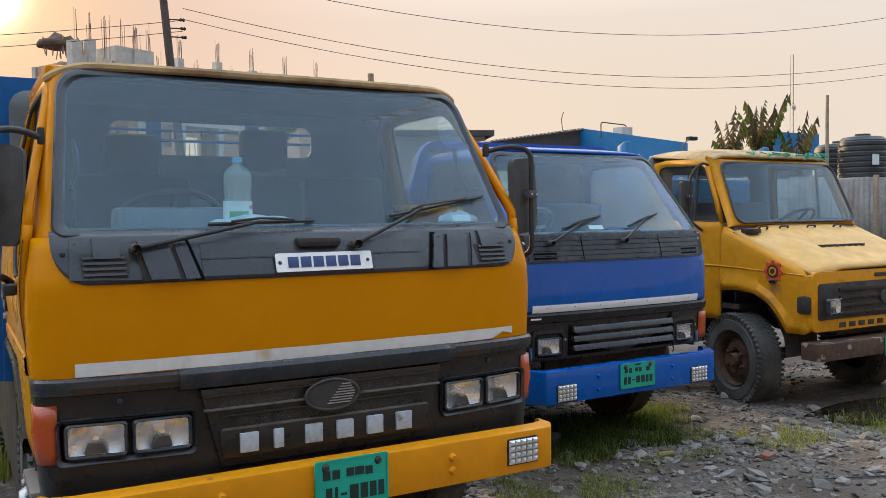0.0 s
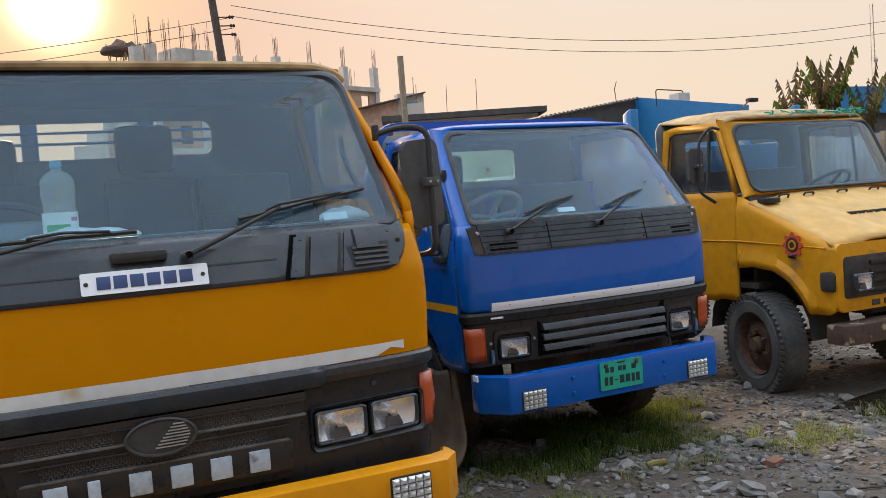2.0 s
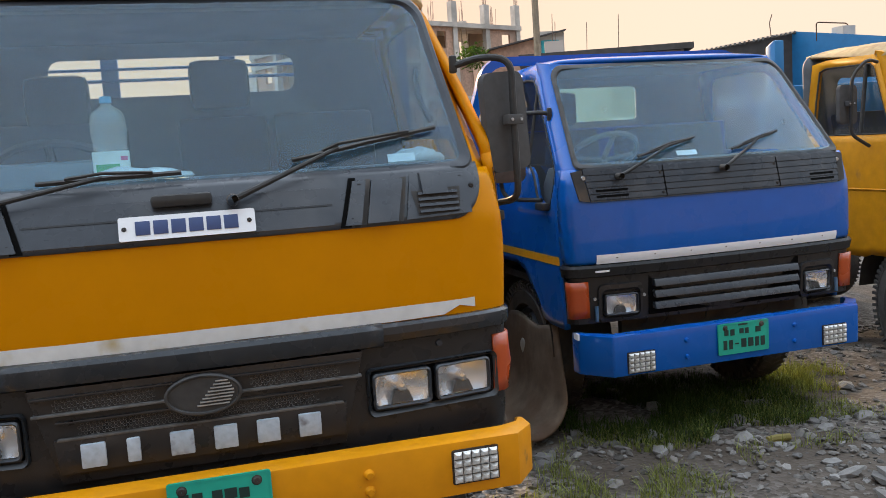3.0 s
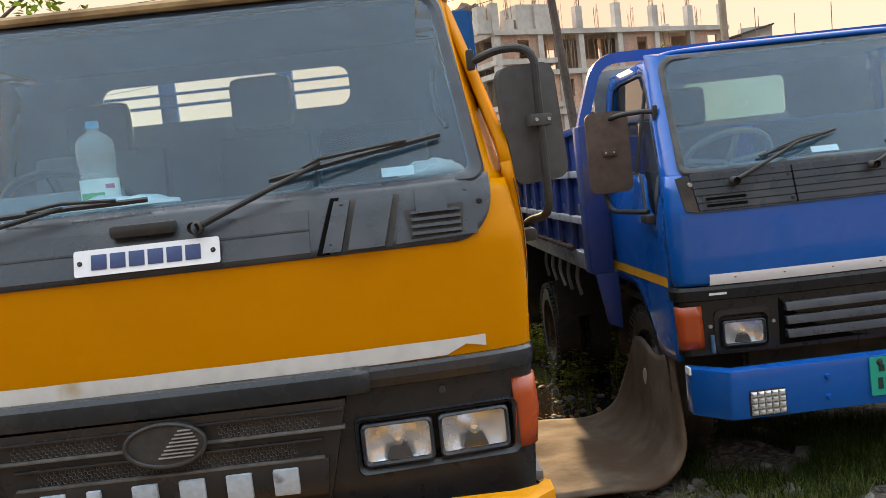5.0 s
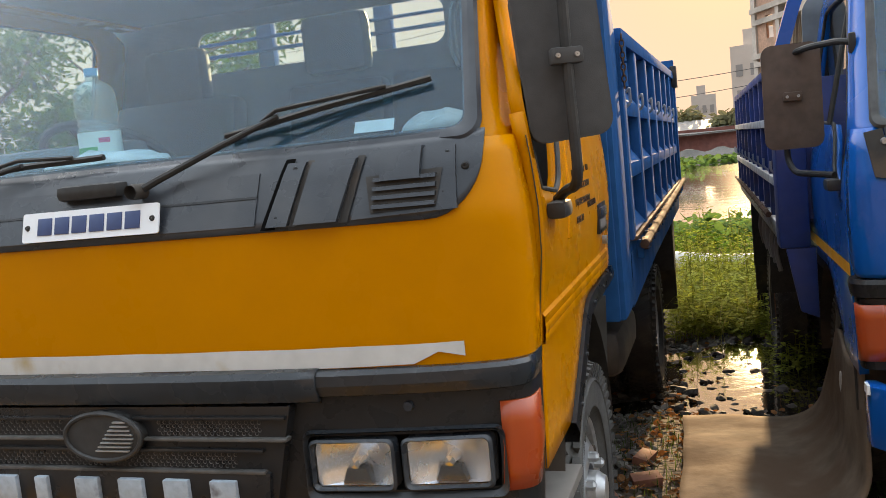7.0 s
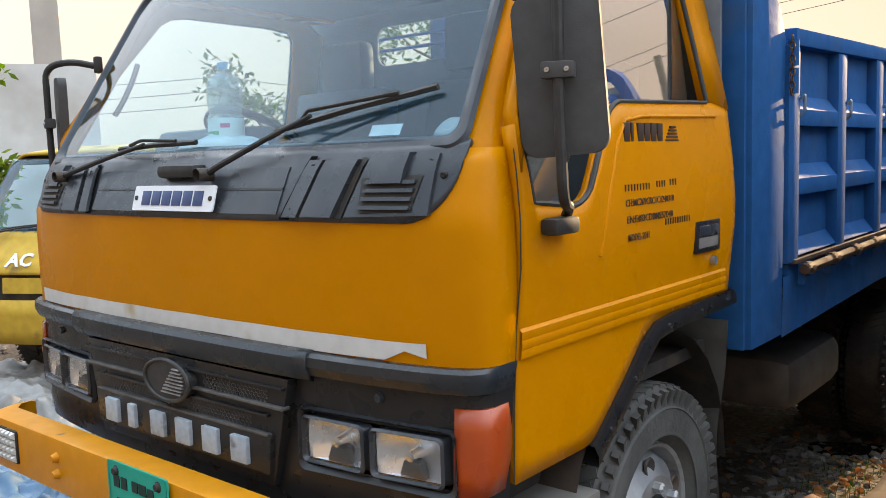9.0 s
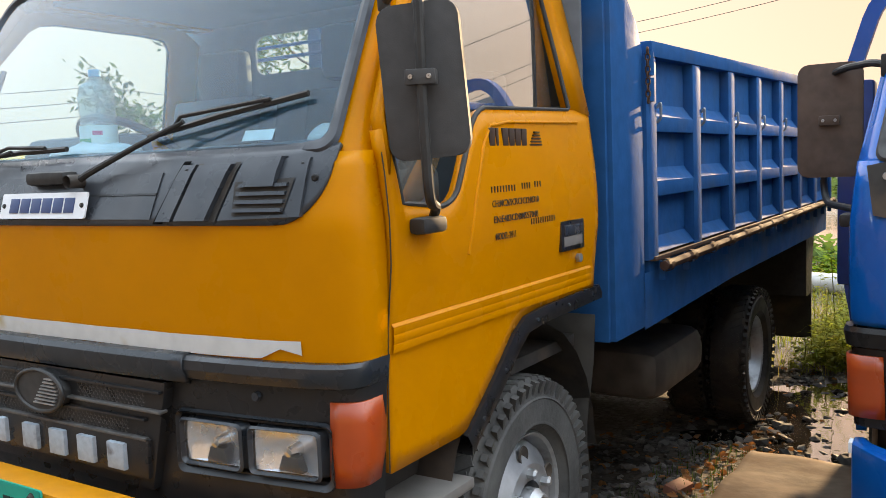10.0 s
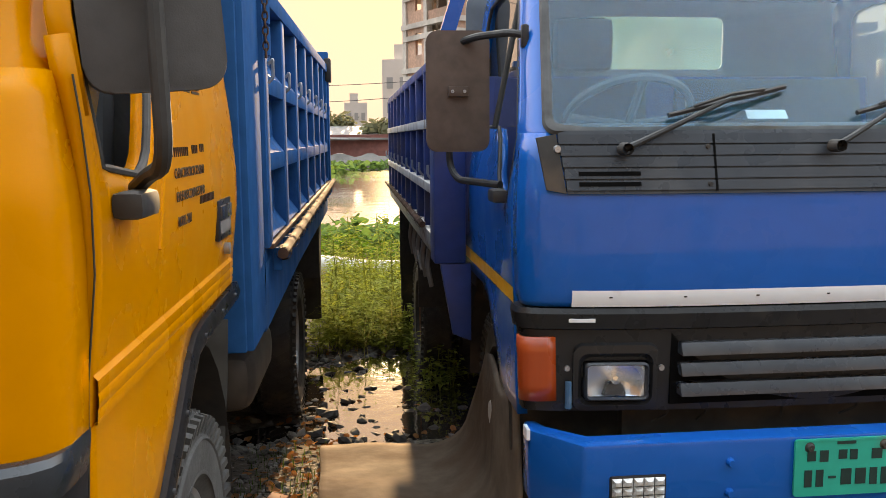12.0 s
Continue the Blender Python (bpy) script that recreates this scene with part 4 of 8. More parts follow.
part("bonnet_grip", bm, RUBBER, COWL)
wiper(CAB, YS, (0.132, 1.412), (0.46, 1.545), (0.32, 1.515), (0.785, 1.592))
wiper(CAB, YS, (-0.655, 1.415), (-0.22, 1.500), (-0.40, 1.492), (-0.005, 1.500))

# enamel sign on the cowl: plain bars stand for the maker's name
bm = prism(rounded(-0.187, 0.189, -0.0345, 0.0345, 0.006, 3), "y", -0.002, 0.002)
SIGN = part("name_plate", bm, WHITE_PLATE, CAB, "white enamel plate with blue lettering bars")
SIGN.matrix_basis = Matrix.Translation((0.001, -0.046, 1.351)) @ Matrix.Rotation(radians(-16), 4, "X")
for k in range(6):
    x = -0.142 + 0.0485 * k
    part("letter_bar", box(x, x + 0.040, -0.0045, -0.0015, -0.020, 0.020, 0.003), LETTER_BLUE, SIGN)
bm = bmesh.new()
for s in (-1, 1):
    lathe([(-0.006, 0.001), (-0.006, 0.005), (-0.002, 0.007)], 10, axis="y", bm=bm, centre=(s * 0.172, 0, 0))
part("rivet", bm, CHASSIS, SIGN)["kind"] = "stuff"

# worn white tape low on the front
rows = []
for j in range(3):
    row = []
    for i in range(33):
        x = -0.852 + 1.702 * i / 32
        z0, z1 = 1.004 + 0.0012 * math.sin(9 * x), 1.047 + 0.0006 * math.sin(23 * x)
        if i > 30:
            z0 = 1.028 - 0.012 * (i - 31)
        row.append(YS.point(x, z0 + (z1 - z0) * j / 2, 0.004))
    rows.append(row)
part("white_tape", grid(rows), WHITE_TAPE, CAB, "torn white reflective tape")

# black lamp panel, lip and grille
LOW = Skin([(0.58, -0.040, 0.950, 0.12), (0.66, -0.052, 0.958, 0.12), (0.80, -0.046, 0.968, 0.12), (0.94, -0.048, 0.972, 0.13), (1.00, -0.050, 0.976, 0.14)], 0.03)
LAMPS = part("lamp_panel", lamp_sheet(LOW, [0.60, 0.63, 0.66, 0.70, 0.732, 0.734, 0.76, 0.80, 0.83, 0.851, 0.853, 0.88, 0.93, 0.99], [(-0.89, -0.495, 0.733, 0.852), (0.495, 0.89, 0.733, 0.852)]), PLASTIC, YT, "black plastic lamp and grille panel")
bm = grid([[LOW.frac(f, z, o * (1 - 0.85 * abs(f) ** 60)) for f in FS] for z, o in ((0.940, 0.006), (0.947, 0.026), (0.970, 0.037), (0.992, 0.035), (1.000, 0.024), (1.002, -0.02))])
part("lip", bm, LIP_BLACK, LAMPS, "scuffed grey-black plastic lip")
rows = []
for z, o in ((0.930, 0.015), (0.938, 0.034), (0.962, 0.044), (0.990, 0.043), (1.003, 0.034), (1.005, 0.0)):
    rows.append([LOW.point(-0.535 + 1.07 * i / 20 + 0.0, z, o) for i in range(21)])
thick(part("lip_centre", grid(rows), LIP_BLACK, LAMPS), 0.02)
bm = prism([(-0.47, 0.93), (0.47, 0.93), (0.40, 0.655), (-0.40, 0.655)], "y", -0.072, -0.02, 0.006)
GR = part("grille", bm, PLASTIC, LAMPS, "black mesh grille with a round badge")
for z in (0.888, 0.815):
    bm = bmesh.new()
    w = 0.40 if z > 0.85 else 0.34
    for r in range(4):
        for i in range(int(w / 0.008)):
            x = -w + 0.016 * i + 0.008 * (r % 2)
            if z > 0.85 and abs(x) < 0.13:
                continue
            lathe([(-0.0745, 0.0052), (-0.0735, 0.0036)], 6, axis="y", bm=bm, centre=(x, 0, z - 0.019 + 0.0085 * r))
    part("mesh_strip", bm, GRILLE_DUST, GR, smooth=0)["kind"] = "stuff"
    for zz in (z + 0.018, z - 0.030):
        part("grille_bar", box(-w - 0.06, w + 0.06, -0.086, -0.060, zz - 0.004, zz + 0.004, 0.003), GRILLE_DUST if zz < z else PLASTIC, GR)
bm = prism([(0.105 * math.cos(a) * (1 if abs(math.cos(a)) < 0.7 else 0.97), 0.868 + 0.056 * math.sin(a)) for a in (2 * math.pi * k / 32 for k in range(32))], "y", -0.100, -0.06, 0.006)
BADGE = part("badge", bm, DULL_METAL, GR, "dull oval metal badge")
part("badge_rim", tube([(0.103 * math.cos(2 * math.pi * k / 32), -0.100, 0.868 + 0.055 * math.sin(2 * math.pi * k / 32)) for k in range(32)], 0.006, 8, closed=True), DULL_METAL, BADGE)
bm = bmesh.new()
for k in range(8):
    z = 0.835 + 0.0095 * k
    x0 = 0.0 + 0.008 * k - 0.02
    box(x0, 0.088 - 0.010 * abs(k - 3.5) * 0.5, -0.107, -0.098, z, z + 0.004, 0.0015, bm)
part("badge_rib", bm, STEEL, BADGE)
bm = prism([(-0.40, 0.685), (0.40, 0.685), (0.41, 0.785), (-0.41, 0.785)], "y", -0.084, -0.04, 0.006)
NAMEBAR = part("name_bar", bm, PLASTIC, GR)
for k in range(6):
    x = -0.341 + 0.1215 * k
    wdt = 0.036 if k == 1 else 0.066
    if k > 1:
        x -= 0.005
    part("letter_block", box(x, x + wdt, -0.096, -0.080, 0.700, 0.768, 0.004), LETTER_GREY, NAMEBAR, "pale grey letter block")
for s in (-1, 1):
    rows = [[LOW.point(x, z, 0.010) for x, z in rounded(min(s * 0.478, s * 0.908), max(s * 0.478, s * 0.908), 0.712, 0.868, 0.02)], [LOW.point(x, z, 0.022) for x, z in rounded(min(s * 0.482, s * 0.904), max(s * 0.482, s * 0.904), 0.716, 0.864, 0.02)], [LOW.point(x, z, 0.012) for x, z in rounded(min(s * 0.490, s * 0.897), max(s * 0.490, s * 0.897), 0.728, 0.858, 0.018)]]
    part("lamp_surround", grid(rows, close=True), LIP_BLACK, LAMPS)
    for x0, x1 in ((0.495, 0.685), (0.700, 0.890)):
        xa, xb = sorted((s * x0, s * x1))
        ya, yb = LOW.point(xa, 0.79, 0.012).y, LOW.point(xb, 0.79, 0.012).y
        head_lamp(LAMPS, xa, xb, 0.735, 0.850, ya, (yb - ya) / (xb - xa))
    ind = []
    for j in range(5):
        z = 0.724 + 0.190 * j / 4
        ind.append([LOW.frac(s * x, z, 0.012 * (1 - i / 8) + 0.009 * math.sin(math.pi * i / 8) + 0.003 * (j in (1, 2, 3)) + 0.005 * (j == 2)) for i, x in enumerate((0.930, 0.950, 0.968, 0.982, 0.991, 0.9965, 0.999, 0.9999, 1.0))])
    thick(part("indicator", grid(ind), ORANGE_LENS, LAMPS, "orange corner indicator"), 0.012)
    bm = bmesh.new()
    c = LOW.point(s * 0.72, 0.915, 0.008)
    lathe([(c.y - 0.006, 0.001), (c.y - 0.006, 0.010), (c.y + 0.004, 0.012)], 12, axis="y", bm=bm, centre=(c.x, 0, c.z))
    part("panel_screw", bm, PLASTIC_GREY, LAMPS)

# bumper: a channel with bevelled ends
pts = [(-0.985, -0.02), (-0.985, -0.10), (-0.905, -0.205), (0.905, -0.205), (0.985, -0.10), (0.985, -0.02), (0.955, -0.02), (0.955, -0.085), (0.880, -0.130), (-0.880, -0.130), (-0.955, -0.085), (-0.955, -0.02)]
bm = prism(pts, "z", 0.485, 0.652, 0.012)
for v in bm.verts:
    if abs(v.co.x) > 0.90 and v.co.z > 0.6:
        v.co.z -= 0.012 * (abs(v.co.x) - 0.90) / 0.08
BUMP = part("bumper", bm, BUMPER_Y, YT, "chipped yellow steel bumper")
led_lamp(BUMP, 0.690, 0.838, -0.208, 0.520, 0.628)
led_lamp(BUMP, -0.838, -0.690, -0.208, 0.520, 0.628)
number_plate(BUMP, -0.118, 0.162, -0.215, 0.482, 0.662, 0.0, [(0.10, 0.20, 0.62, 0.80), (0.23, 0.33, 0.62, 0.80), (0.42, 0.52, 0.64, 0.80), (0.54, 0.66, 0.64, 0.80), (0.68, 0.78, 0.62, 0.78), (0.14, 0.22, 0.16, 0.46), (0.26, 0.30, 0.16, 0.46), (0.34, 0.42, 0.28, 0.33), (0.46, 0.58, 0.16, 0.46), (0.61, 0.71, 0.16, 0.46), (0.74, 0.83, 0.16, 0.46), (0.86, 0.94, 0.16, 0.46)])
for x in (-0.44, 0.44):
    for z in (0.545, 0.595):
        part("bumper_bolt", lathe([(-0.222, 0.001), (-0.222, 0.010), (-0.210, 0.014), (-0.204, 0.017)], 12, axis="y", centre=(x, 0, z)), BUMPER_Y, BUMP)

# doors
def y_ztop(y):
    for (a, p), (b, q) in zip(((0.0, 1.50), (0.165, 1.50), (0.175, 1.335), (0.36, 1.316), (0.42, 1.340), (0.48, 1.43), (0.545, 1.53), (0.60, 1.562)), ((0.165, 1.50), (0.175, 1.335), (0.36, 1.316), (0.42, 1.340), (0.48, 1.43), (0.545, 1.53), (0.60, 1.562), (1.4, 1.58))):
        if y <= b:
            return p + (q - p) * (y - a) / (b - a)
    return 1.58


def y_zbot(y):
    pts = ((0.0, 0.722), (0.44, 0.722), (0.49, 0.735), (0.64, 0.860), (0.72, 0.935), (0.79, 0.972), (0.88, 0.980), (1.4, 0.984))
    for (a, p), (b, q) in zip(pts, pts[1:]):
        if y <= b:
            return p + (q - p) * (y - a) / (b - a)
    return 1.0


UP_IN = [(0.168, 1.46), (0.168, 1.52), (0.20, 1.56), (0.37, 1.80), (0.50, 1.96), (0.55, 1.99), (0.62, 2.00), (1.00, 2.00), (1.12, 1.99), (1.15, 1.95), (1.158, 1.75), (1.16, 1.58)]
UP_OUT = [(0.145, 1.40), (0.145, 1.53), (0.165, 1.57), (0.32, 1.80), (0.47, 2.00), (0.52, 2.035), (0.62, 2.05), (1.00, 2.05), (1.20, 2.045), (1.30, 1.99), (1.305, 1.75), (1.305, 1.56)]
for s in (-1, 1):
    D = door_side(YT, s, y_ztop, y_zbot, y_side, 0.136, 1.305, (UP_IN, UP_OUT), YELLOW, glass=SIDE_GLASS if s > 0 else CLEAR_GLASS)
    D["label"] = "yellow cab door with a dipped window and hand-painted lines" if s > 0 else "yellow cab door with a dipped window"
    rows = [[(s * (y_side(z) + o), y, z) for y in (0.14, 0.45, 0.75, 1.05, 1.26)] for z, o in ((0.998, 0.0), (1.001, 0.008), (1.016, 0.009), (1.020, 0.0075), (1.024, 0.009), (1.038, 0.009), (1.042, 0.007), (1.046, 0.008), (1.060, 0.007), (1.067, 0.0))]
    part("door_moulding", grid(rows), YELLOW, D, "yellow plastic door moulding")
    part("door_crease", tube([(s * (y_side(z) + 0.0), y, z) for y, z in ((0.46, 1.19), (0.505, 1.32), (0.575, 1.46), (0.625, 1.515), (0.72, 1.527), (1.20, 1.535))], 0.0055, 8), YELLOW, D)
    hb = box(s * 0.992, s * 1.004, 1.008, 1.180, 1.136, 1.230, 0.004)
    H = part("door_handle", hb, PLASTIC, D, "black recessed door handle")
    part("handle_recess", box(s * 0.996, s * 1.0055, 1.024, 1.163, 1.150, 1.182, 0.003), SHEET_GREY, H, "dusty pale finger recess")
    part("handle_flap", box(s * 0.996, s * 1.010, 1.024, 1.163, 1.184, 1.216, 0.004), PLASTIC_GREY, H)
    part("door_lock", lathe([(s * 0.99, 0.014), (s * 1.004, 0.014), (s * 1.004, 0.001)], 14, centre=(0, 1.150, 1.104)), STEEL, D)
    part("door_gap", tube([(s * (y_side(z) - 0.003), 0.1330, z) for z in (0.725, 0.9, 1.06, 1.2, 1.3, 1.4, 1.45)], 0.0015, 6), RUBBER, D)
    # arch lip and front edge gap
    rows = []
    for y, z in ((0.455, 0.70), (0.615, 0.828), (0.715, 0.918), (0.785, 0.955), (0.89, 0.966), (1.33, 0.974)):
        x = y_side(z)
        d = 0.030 if y > 0.75 else 0.04
        rows.append([(s * (x - 0.02), y, z + 0.02), (s * (x + 0.012), y + 0.0, z + 0.018), (s * (x + 0.018), y + 0.01, z - 0.01), (s * (x + 0.012), y + 0.02, z - d), (s * (x - 0.05), y + 0.02, z - d)])
    lip = part("arch_lip", grid(rows), PLASTIC, D, "black rubber wheel-arch lip")
    for y, z in ((0.52, 0.745), (0.645, 0.848), (0.84, 0.955), (1.06, 0.963), (1.25, 0.967)):
        part("lip_bolt", lathe([(s * (y_side(z) + 0.012), 0.007), (s * (y_side(z) + 0.021), 0.006), (s * (y_side(z) + 0.022), 0.001)], 10, centre=(0, y + 0.008, z)), PLASTIC_GREY, lip)
    rows = []
    for k in range(13):
        a = radians(0 + 180 * k / 12)
        rows.append([(s * w, 0.87 - 0.49 * math.cos(a), 0.42 + 0.51 * math.sin(a)) for w in (0.52, 0.95)])
    part("wheel_arch", grid(rows), CHASSIS, YT)
    rows = [[(s * w, 1.37 + 0.05 * math.sin(9 * t + 7 * w) * t - 0.06 * t, 0.88 - 0.74 * t) for w in (0.58, 0.70, 0.82, 0.955 - 0.03 * t)] for t in (k / 10 for k in range(11))]
    thick(part("mud_flap", grid(rows), FLAP_DARK, YT, "dusty wavy rubber mud flap"), 0.008)
    # A black step; the grey paints the light falling on its top face.
    part("step", box(s * 0.70, s * 0.985, 0.14, 0.475, 0.575, 0.605, 0.008), SHEET_GREY, YT, "black step, coloured grey for the light on its top")
    part("lower_body", box(s * 0.80, s * 0.84, 0.12, 0.44, 0.605, 0.76, 0.01), CHASSIS, YT)
    rot = Matrix() if s > 0 else Matrix.Rotation(math.pi, 4, "Z")
    wheel(TYRE, STEEL, 0.405, 0.21, YT, Matrix.Translation((s * 0.845, 0.875, 0.365)) @ rot)
    for off in (0.83, 0.58):
        wheel(TYRE_DARK, STEEL, 0.418, 0.20, YT, Matrix.Translation((s * off, 3.95, 0.20)) @ rot, dish=-0.03 if off > 0.6 else 0.0, holes=off > 0.6)
for s in (-1, 1):
    mirror(YT, (s * 1.058, 0.205, 1.599), [(s * 0.915, 0.27, 1.80), (s * 0.99, 0.21, 1.822), (s * 1.080, 0.160, 1.805), (s * 1.080, 0.160, 1.55), (s * 1.084, 0.165, 1.335), (s * 1.04, 0.26, 1.322), (s * 1.012, 0.29, 1.30)], (s * 1.078, 0.162, 1.604), 0.182, 0.335, s * 22, roll=s * -4)
    part("mirror_base", box(s * 1.0, s * 1.045, 0.20, 0.30, 1.262, 1.300, 0.012), RUBBER, YT)
    part("mirror_bracket", box(s * 0.897, s * 0.922, 0.258, 0.284, 1.775, 1.835, 0.008), RUBBER, YT)

# hand-painted lines on the door; names and phone number stay plain bars
def door_line(words, y0, z, width, size, tilt=0.0):
    me = lettering(words, size, INK, "door_lettering", bold=0.0001, depth=0.0006)
    w = max(v.co.x for v in me.vertices)
    ob = new("door_lettering", me)
    ob.parent = YT
    ob.matrix_basis = Matrix.Translation((y_side(z + size * 0.4) + 0.0022, y0, z)) @ Matrix.Rotation(radians(90 + tilt), 4, "Z") @ Matrix.Rotation(radians(0), 4, "X") @ Matrix.Diagonal((width / w, 1, 1, 1))
    return ob


door_line("CH:MC269CRC1C1240310", 0.585, 1.300, 0.275, 0.026)
door_line("EN:E483CDBM557048", 0.590, 1.258, 0.262, 0.026)
door_line("MODEL-2011", 0.598, 1.212, 0.115, 0.026)
for y0, y1, z in ((0.590, 0.735, 1.338), (0.765, 0.825, 1.341), (0.845, 0.895, 1.343), (0.81, 0.975, 1.238)):
    n = max(2, round((y1 - y0) / 0.0155))
    for k in range(n):
        yy = y0 + (y1 - y0) * k / n
        part("text_bar", box(y_side(z + 0.008) - 0.002, y_side(z + 0.008) + 0.0022, yy, yy + 0.004, z, z + 0.017), INK, YT)
for k in range(6):
    yy = 0.612 + 0.037 * k
    part("name_bar", box(y_side(1.485) - 0.004, y_side(1.485) + 0.004, yy, yy + (0.012 if k == 1 else 0.030), 1.462, 1.510, 0.002), INK, YT)
for k in range(5):
    part("name_bar", box(y_side(1.485) - 0.004, y_side(1.485) + 0.004, 0.845 + 0.008 * k, 0.925 - 0.004 * k, 1.462 + 0.009 * k, 1.467 + 0.009 * k), INK, YT)

# chassis rails, tank, tipper body
for s in (-1, 1):
    part("chassis_rail", box(s * 0.36, s * 0.43, 0.2, 5.75, 0.62, 0.80, 0.01), CHASSIS, YT)
part("fuel_tank", box(0.50, 0.90, 2.20, 2.92, 0.33, 0.57, 0.10, seg=4), TANK_STEEL, YT)
# Tyre, tank and far-side panel are added to keep this gap dark.
part("spare_tyre", lathe([(0.30, 0.20), (0.28, 0.38), (0.34, 0.41), (0.46, 0.41), (0.52, 0.38), (0.50, 0.20)], 32, "z", centre=(0.0, 2.95, 0.0)), TYRE_DARK, YT)
# Full-width plate added so that low sun stays off the ground underneath.
part("underrun_bar", box(-0.97, 0.97, 5.50, 5.53, 0.0, 0.975, 0.006), CHASSIS, YT, "black plate added below the tail to block low sun")
part("hydraulic_tank", box(-0.32, 0.32, 1.60, 2.40, 0.36, 0.95, 0.05), CHASSIS, YT)
part("side_guard", box(-0.95, -0.90, 1.50, 3.40, 0.18, 0.95, 0.01), CHASSIS, YT)
part("battery_box", box(-0.90, -0.52, 1.62, 2.2, 0.40, 0.72, 0.04), CHASSIS, YT)
part("rear_axle", tube([(-0.80, 3.95, 0.20), (0.80, 3.95, 0.20)], 0.07, 12), CHASSIS, YT)
part("front_axle", tube([(-0.80, 0.84, 0.36), (0.80, 0.84, 0.36)], 0.05, 12), CHASSIS, YT)
part("engine_block", box(-0.34, 0.34, 0.25, 1.4, 0.42, 1.0, 0.05), CHASSIS, YT)

BODY = part("tipper_floor", box(-1.0, 1.0, 1.45, 5.86, 0.985, 1.02), BLUE_BED, YT)
NB, Y0, Y1 = 7, 1.76, 5.86
for s in (-1, 1):
    def zt(y):
        return 1.815 + (y - Y0) / (Y1 - Y0) * 0.09
    outx = s * 1.035
    part("side_sheet", prism([(1.70, 1.0), (Y1, 1.0), (Y1, 1.90), (1.70, 1.81)], "x", s * 0.975, s * 0.99), BLUE_BED, BODY)
    for k in range(NB + 1):
        y = Y0 + (Y1 - Y0) * k / NB
        part("side_rib", box(s * 0.985, outx, y - 0.058, y + 0.058, 1.03, zt(y) - 0.03, 0.006), BLUE_BED, BODY)
        hook = tube(bend([(s * 1.034, y + 0.06, 1.60), (s * 1.05, y + 0.06, 1.62), (s * 1.05, y + 0.06, 1.56), (s * 1.034, y + 0.06, 1.545)], 0.01), 0.006, 6)
        part("rope_hook", hook, STEEL, BODY)
    for z0, z1 in ((1.265, 1.325), (1.51, 1.57)):
        part("side_rail", box(s * 0.985, s * 1.0335, Y0, Y1, z0, z1, 0.006), BLUE_BED, BODY)
    for k in range(NB):
        ya, yb = Y0 + (Y1 - Y0) * k / NB + 0.056, Y0 + (Y1 - Y0) * (k + 1) / NB - 0.056
        for z0, z1 in ((1.05, 1.27), (1.32, 1.515), (1.565, 1.80)):
            rows = [[(s * x, y, z if z < 1.8 else zt(y) - 0.01) for y in (ya, yb)] for x, z in ((1.033, z0), (1.031, z0 + 0.004), (0.993, z0 + 0.055), (0.992, z1))]
            part("side_panel", grid(rows), BLUE_BED, BODY, smooth=0)
    bm = prism([(Y0, 1.785), (Y1, 1.875), (Y1, 1.935), (Y0, 1.845)], "x", s * 0.975, s * 1.04, 0.008)
    part("top_rail", bm, BLUE_BED, BODY)
    part("bottom_rail", box(s * 0.96, s * 1.045, Y0, Y1, 1.022, 1.040, 0.006), RUST, BODY, "rust-stained lower rail")
    part("bottom_web", box(s * 0.96, s * 1.018, Y0, Y1, 0.94, 1.022, 0.004), BLUE_BED, BODY)
    rows = [[(s * x, y, z - (0.03 * max(0.0, (3.0 - y) / 1.3) if z < 0.9 else 0.0)) for y in (1.695, 2.3, 3.0, 4.4, Y1)] for x, z in ((1.022, 0.985), (1.022, 0.97), (1.018, 0.80), (0.98, 0.79))]
    part("side_skirt", grid(rows), BLUE_BED, BODY, "long blue-grey lower skirt")
    rod = part("hinge_rod", tube([(s * 1.068, Y0 + 0.02, 1.004), (s * 1.068, Y1, 1.030)], 0.018, 12), ROD, BODY, "brown worn steel hinge rod")
    for k in range(14):
        y = Y0 + 0.06 + (Y1 - Y0 - 0.1) * k / 13
        part("rod_collar", lathe([(-0.02, 0.025), (0.02, 0.025)], 12, axis="y", centre=(s * 1.068, y, 1.004 + 0.026 * (y - Y0) / (Y1 - Y0))), ROD, rod)
        part("rod_lug", box(s * 1.035, s * 1.062, y - 0.012, y + 0.012, 0.945, 1.02, 0.004), BLUE_BED, rod)
    # front corner post and sloping wing of the headboard
    bm = prism([(1.40, 0.778), (1.70, 0.778), (1.72, 1.80), (1.66, 1.90), (1.53, 1.98), (1.40, 2.17)], "x", s * 0.93, s * 1.02, 0.012)
    part("corner_post", bm, BLUE_BED, BODY)
    part("corner_post_face", prism([(s * 0.80, 0.865), (s * 0.925, 0.865), (s * 0.935, 0.778), (s * 1.0, 0.778), (s * 1.0, 2.17), (s * 0.80, 2.17)], "y", 1.385, 1.42, 0.008), BLUE_BED, BODY)
    for hz in (1.62, 1.715):
        part("gate_hinge", lathe([(hz, 0.001), (hz, 0.020), (hz + 0.085, 0.020), (hz + 0.085, 0.001)], 14, "z", centre=(s * 1.035, 1.735, 0)), BLUE_BED, BODY)
    chain = bmesh.new()
    for k in range(9):
        tube([(s * 1.045 + 0.008 * math.cos(a) * (k % 2), 1.695 + 0.008 * math.cos(a) * (1 - k % 2), 1.80 - 0.022 * k + 0.014 * math.sin(a)) for a in (2 * math.pi * q / 10 for q in range(10))], 0.003, 5, chain, closed=True)
    part("chain", chain, RUST, BODY)
